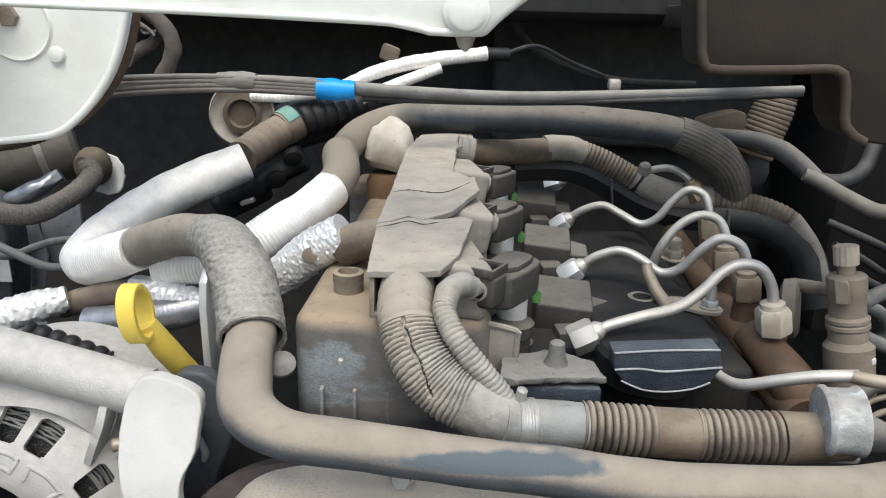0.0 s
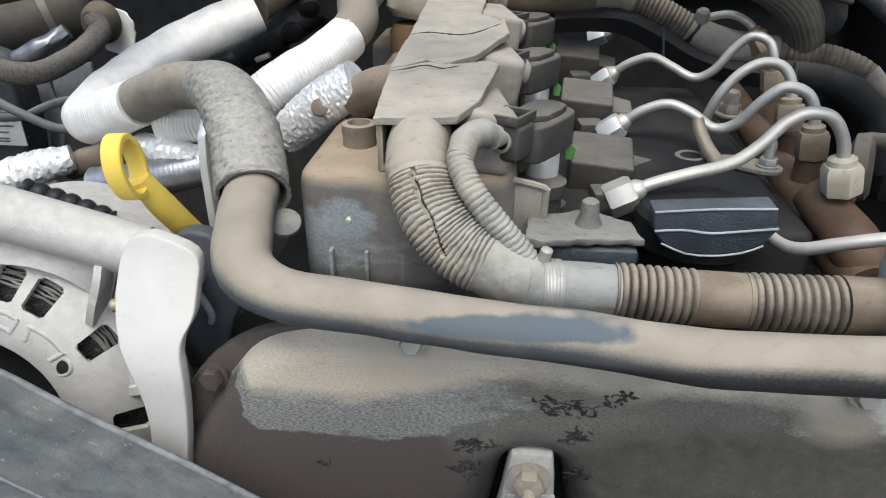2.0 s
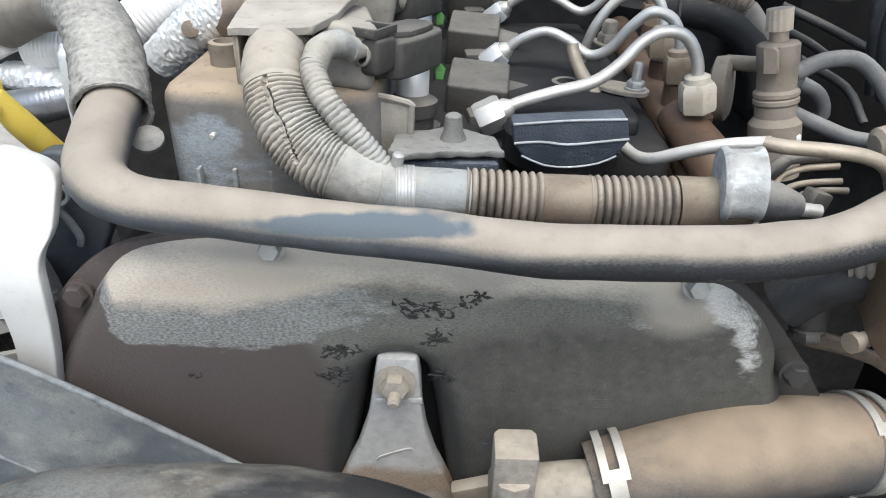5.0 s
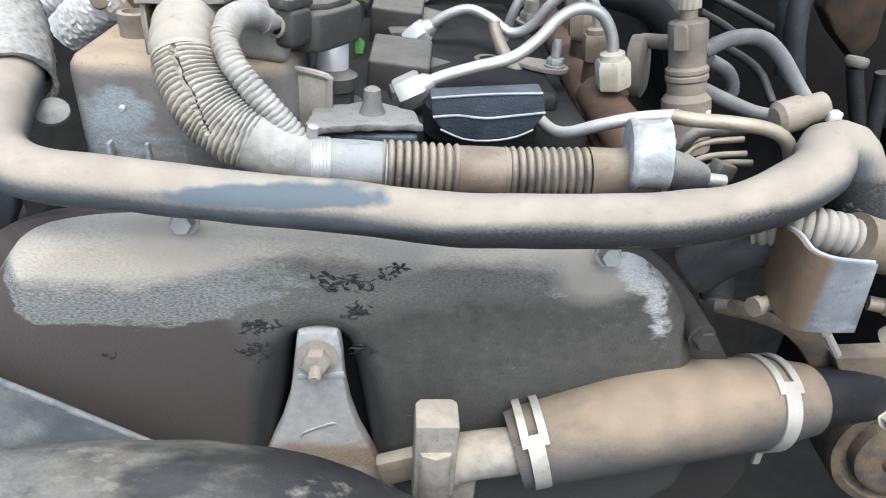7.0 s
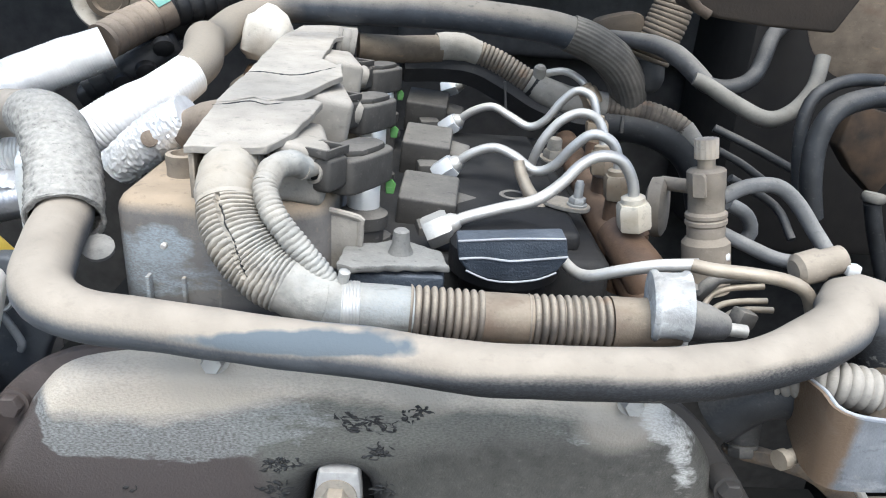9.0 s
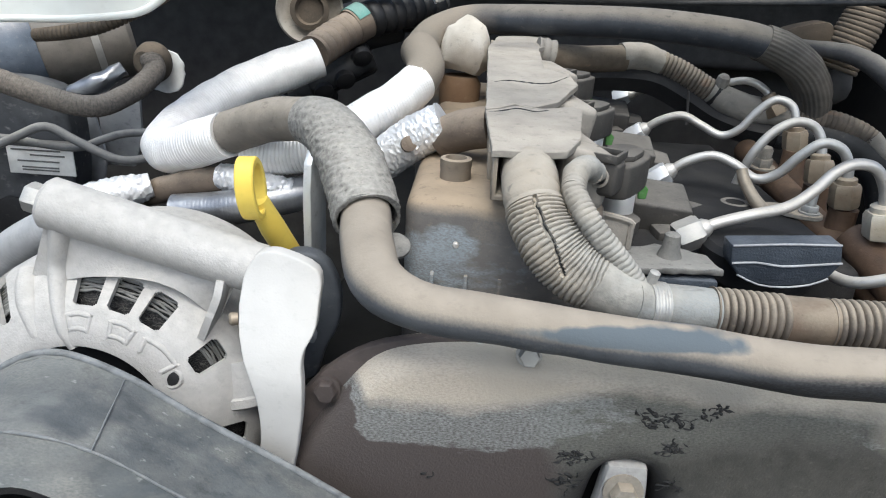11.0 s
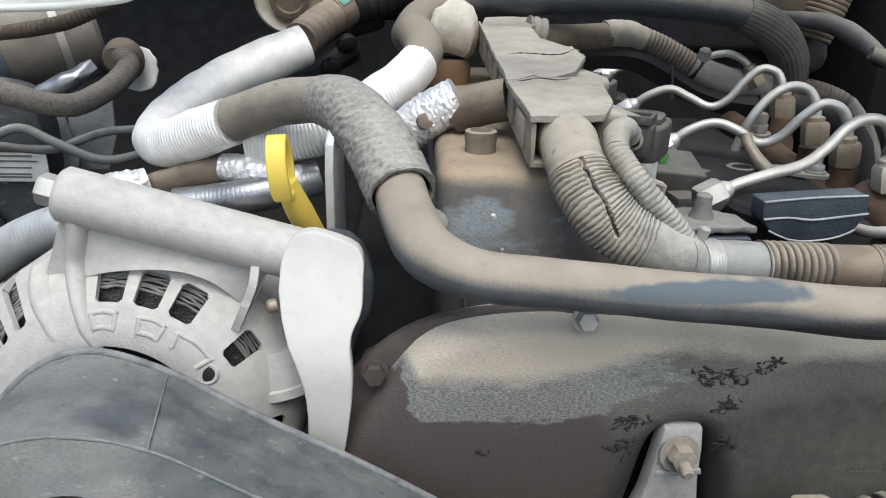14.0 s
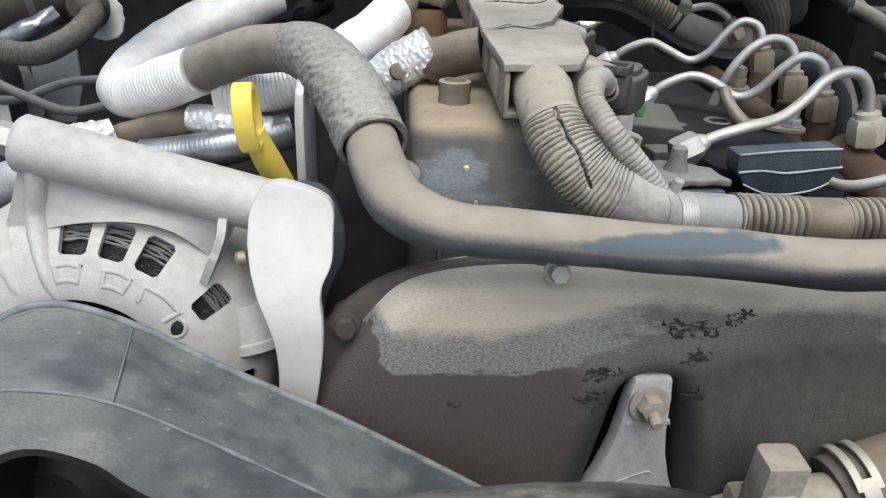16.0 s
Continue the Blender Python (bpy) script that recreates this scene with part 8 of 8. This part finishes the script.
def right_back():
    panel = thing("cowl_panel", "brown dusty plastic cowl panel with a raised folded edge", "cowl panel", (0.25, 0.35, 1.2))
    part("lid", prism(BM(), rounded(xz((0.1301, 0.3300, 1.3015), (0.1356, 0.3300, 1.2613), (0.1408, 0.3300, 1.2569), (0.1912, 0.3300, 1.2583), (0.1960, 0.3300, 1.2550), (0.2004, 0.3300, 1.2329), (0.2163, 0.3300, 1.2269), (0.2781, 0.3300, 1.2250), (0.2564, 0.3300, 1.3042)), 1), 0.03, upright(0.362), 0.003, 3), BROWN_BOX, panel)
    part("mount", block(BM(), (0.235, 0.61, 1.283), (0.04, 0.50, 0.02), 0.003), BROWN_BOX, panel)
    part("lid_edge", sweep(BM(), [(0.1286, 0.3250, 1.3010), (0.1327, 0.3250, 1.2714), (0.1352, 0.3250, 1.2600), (0.1421, 0.3250, 1.2575), (0.1706, 0.3250, 1.2583), (0.1887, 0.3250, 1.2588), (0.1937, 0.3250, 1.2531), (0.1971, 0.3250, 1.2359), (0.2060, 0.3250, 1.2298)], 0.0020, 10, 0.004), BODY_EDGE, panel)
    # dark block added to stand for the unlit corner; no box is known here
    ob = thing("corner_block", "dark block added in the unlit corner beside the bulkhead", "air box", (0.5, 0.62, 1.1))
    part("body", block(BM(), (0.5516, 0.7900, 1.1204), (0.30, 0.16, 0.3), 0.012), BODY_DARK, ob)
    ob2 = thing("bulkhead_pad", "black sound pad on the bulkhead", "pad", (0.25, 0.86, 1.2))
    part("pad", crumple(block(BM(), (0.2455, 0.8650, 1.2483), (0.36, 0.03, 0.22), 0.012, (0, 0, 0), 4), 0.004, 12), PAD, ob2)
    part("oval_stud", lathe(BM(), [(0.014, 0), (0.016, 0.004), (0.012, 0.006), (0.010, 0.003), (0.006, 0.003), (0.005, 0.006)], along((0.2631, 0.8450, 1.2937), (0, -1, 0.1)), 24), PAD, ob2)
    part("edge", sweep(BM(), [(0.0806, 0.8000, 1.2749), (0.1151, 0.8000, 1.2444), (0.1889, 0.8000, 1.2203), (0.2789, 0.8000, 1.2169)], 0.004, 10, 0.01), PLASTIC_DUSTY, ob2)
    part("stud", block(BM(), (0.1580, 0.6200, 1.2281), (0.010, 0.01, 0.009), 0.002), CLAMP, ob2)
    ob3 = thing("drain_tube", "grey brown corrugated drain tube by the bulkhead", "tube", (0.2880, 0.5700, 1.1310))
    part("tube", sweep(BM(), [(0.2944, 0.6250, 1.2231), (0.2911, 0.6250, 1.2087), (0.2858, 0.6250, 1.1916), (0.2806, 0.6250, 1.1726)], [0.0150, 0.0166, 0.0172, 0.0165], 28, 0.0008, rib=(0.0039, 0.0015)), DRAIN_TUBE, ob3)
    part("tail", sweep(BM(), [(0.2805, 0.6220, 1.1720), (0.2798, 0.6200, 1.1598), (0.2797, 0.6200, 1.1513), (0.2801, 0.6200, 1.1463)], [0.0125, 0.0140, 0.0118, 0.006], 22, 0.002), END_RUBBER, ob3, "grey rubber tail")
    part("mount", prism(BM(), rounded(xz((0.2288, 0.6200, 1.2002), (0.2462, 0.6200, 1.2064), (0.2695, 0.6200, 1.2110), (0.2728, 0.6200, 1.1966), (0.2673, 0.6200, 1.1794), (0.2350, 0.6200, 1.1833)), 1), 0.02, upright(0.642), 0.003), DRAIN, ob3, "brown mount")
    ob4 = thing("bent_pipe", "bent dusty grey pipe and hose beside the engine", "pipe", (0.36, 0.58, 1.12))
    part("hose", sweep(BM(), [(0.3029, 0.5820, 1.1717), (0.3131, 0.5750, 1.1636), (0.3301, 0.5700, 1.1635), (0.3507, 0.5800, 1.1728), (0.3666, 0.6000, 1.1998), (0.4081, 0.6650, 1.2080), (0.4433, 0.7300, 1.2264)], [0.0062, 0.0066, 0.0064, 0.0062, 0.0062, 0.0066, 0.0068], 14, 0.004), HOSE_BLACK, ob4, "black bent hose")
    part("joint", sweep(BM(), [(0.2438, 0.6200, 1.1900), (0.2581, 0.6100, 1.1896), (0.2735, 0.6000, 1.1884), (0.2899, 0.5900, 1.1825), (0.3048, 0.5790, 1.1706), (0.3110, 0.5760, 1.1651)], [0.0050, 0.0060, 0.0070, 0.0080, 0.0076, 0.0072], 16, 0.003, rough=0.0006, rscale=90), HOSE_GREY, ob4, "grey dusty hose end")
    part("pipe", sweep(BM(), [(0.2995, 0.5680, 1.1687), (0.3084, 0.5650, 1.1656), (0.3289, 0.5550, 1.1543), (0.3501, 0.5450, 1.1462), (0.3674, 0.5450, 1.1526), (0.3819, 0.5500, 1.1703), (0.3887, 0.5600, 1.1914)], [0.0050, 0.0056, 0.0060, 0.0062, 0.0058, 0.0054, 0.0054], 14, 0.004), PIPE_DUST, ob4, "pale dusty pipe")
    ob5 = thing("cable_bundle", "black hoses and cables along the inner wing", "hoses", (0.42, 0.5, 1.05))
    for pts, r in (([(0.3672, 0.5000, 1.0907), (0.3600, 0.5050, 1.1259), (0.3585, 0.5100, 1.1522), (0.3658, 0.5150, 1.1707), (0.3874, 0.5200, 1.1806), (0.4170, 0.5300, 1.1813)], 0.0045),
                   ([(0.3660, 0.4800, 1.0937), (0.3575, 0.4800, 1.1211), (0.3575, 0.4850, 1.1465), (0.3676, 0.4900, 1.1652), (0.3938, 0.5000, 1.1731), (0.4307, 0.5100, 1.1744)], 0.0072),
                   ([(0.3149, 0.5500, 1.1362), (0.3422, 0.5400, 1.1260), (0.3715, 0.5300, 1.1133)], 0.0032),
                   ([(0.3125, 0.5300, 1.1242), (0.3321, 0.5300, 1.1155), (0.3519, 0.5300, 1.1036)], 0.003), ([(0.3123, 0.5000, 1.1128), (0.3491, 0.5000, 1.0941), (0.3564, 0.4800, 1.0766)], 0.003),
                   ([(0.4707, 0.5750, 1.0770), (0.4803, 0.5750, 1.0537), (0.4942, 0.5750, 1.0243), (0.5128, 0.5750, 0.9881)], 0.0066), ([(0.4938, 0.5700, 1.0747), (0.4979, 0.5700, 1.0535), (0.5034, 0.5700, 1.0240), (0.5101, 0.5700, 0.9903)], 0.0066)):
        part("hose", sweep(BM(), pts, r, 14, 0.006), HOSE_BLACK, ob5)
    ob6 = thing("rusty_plate", "rusty brown round plate with a pale rim on the inner wing", "plate", (0.5, 0.5, 1.15))
    c = (0.4506, 0.6000, 1.2212)
    part("disc", lathe(BM(), [(0.05, -0.02), (0.053, 0.0), (0.053, 0.003), (0.050, 0.0035), (0.048, 0.001), (0.010, -0.002)], along((c[0], 0.60, c[2]), (-0.35, -1, -0.1)), 40), BROWN_BOX, ob6, "rusty disc with a pale rim")
    part("rim", lathe(BM(), [(0.0525, 0.002), (0.054, 0.003), (0.054, 0.0045), (0.0525, 0.005)], along((c[0], 0.60, c[2]), (-0.35, -1, -0.1)), 40), BAND_BROWN, ob6)
    part("stay", prism(BM(), [(0.4450, 1.1153), (0.4619, 1.0956), (0.4888, 1.0737), (0.4998, 1.0926), (0.4947, 1.1418), (0.4484, 1.1530)], 0.02, upright(0.62), 0.003), RUSTY, ob6, "rusty brown tapering bracket")
    part("clip", lathe(BM(), [(0.008, 0), (0.0095, 0.002), (0.0095, 0.006), (0.008, 0.008)], along((0.4707, 0.5750, 1.0770), (0.1, 0.1, 1)), 16), PIPE_DUST, ob6, "pale hose clip")


strut_tower()
cross_bar()
tape_pipe()
booster()
black_bits()
right_back()
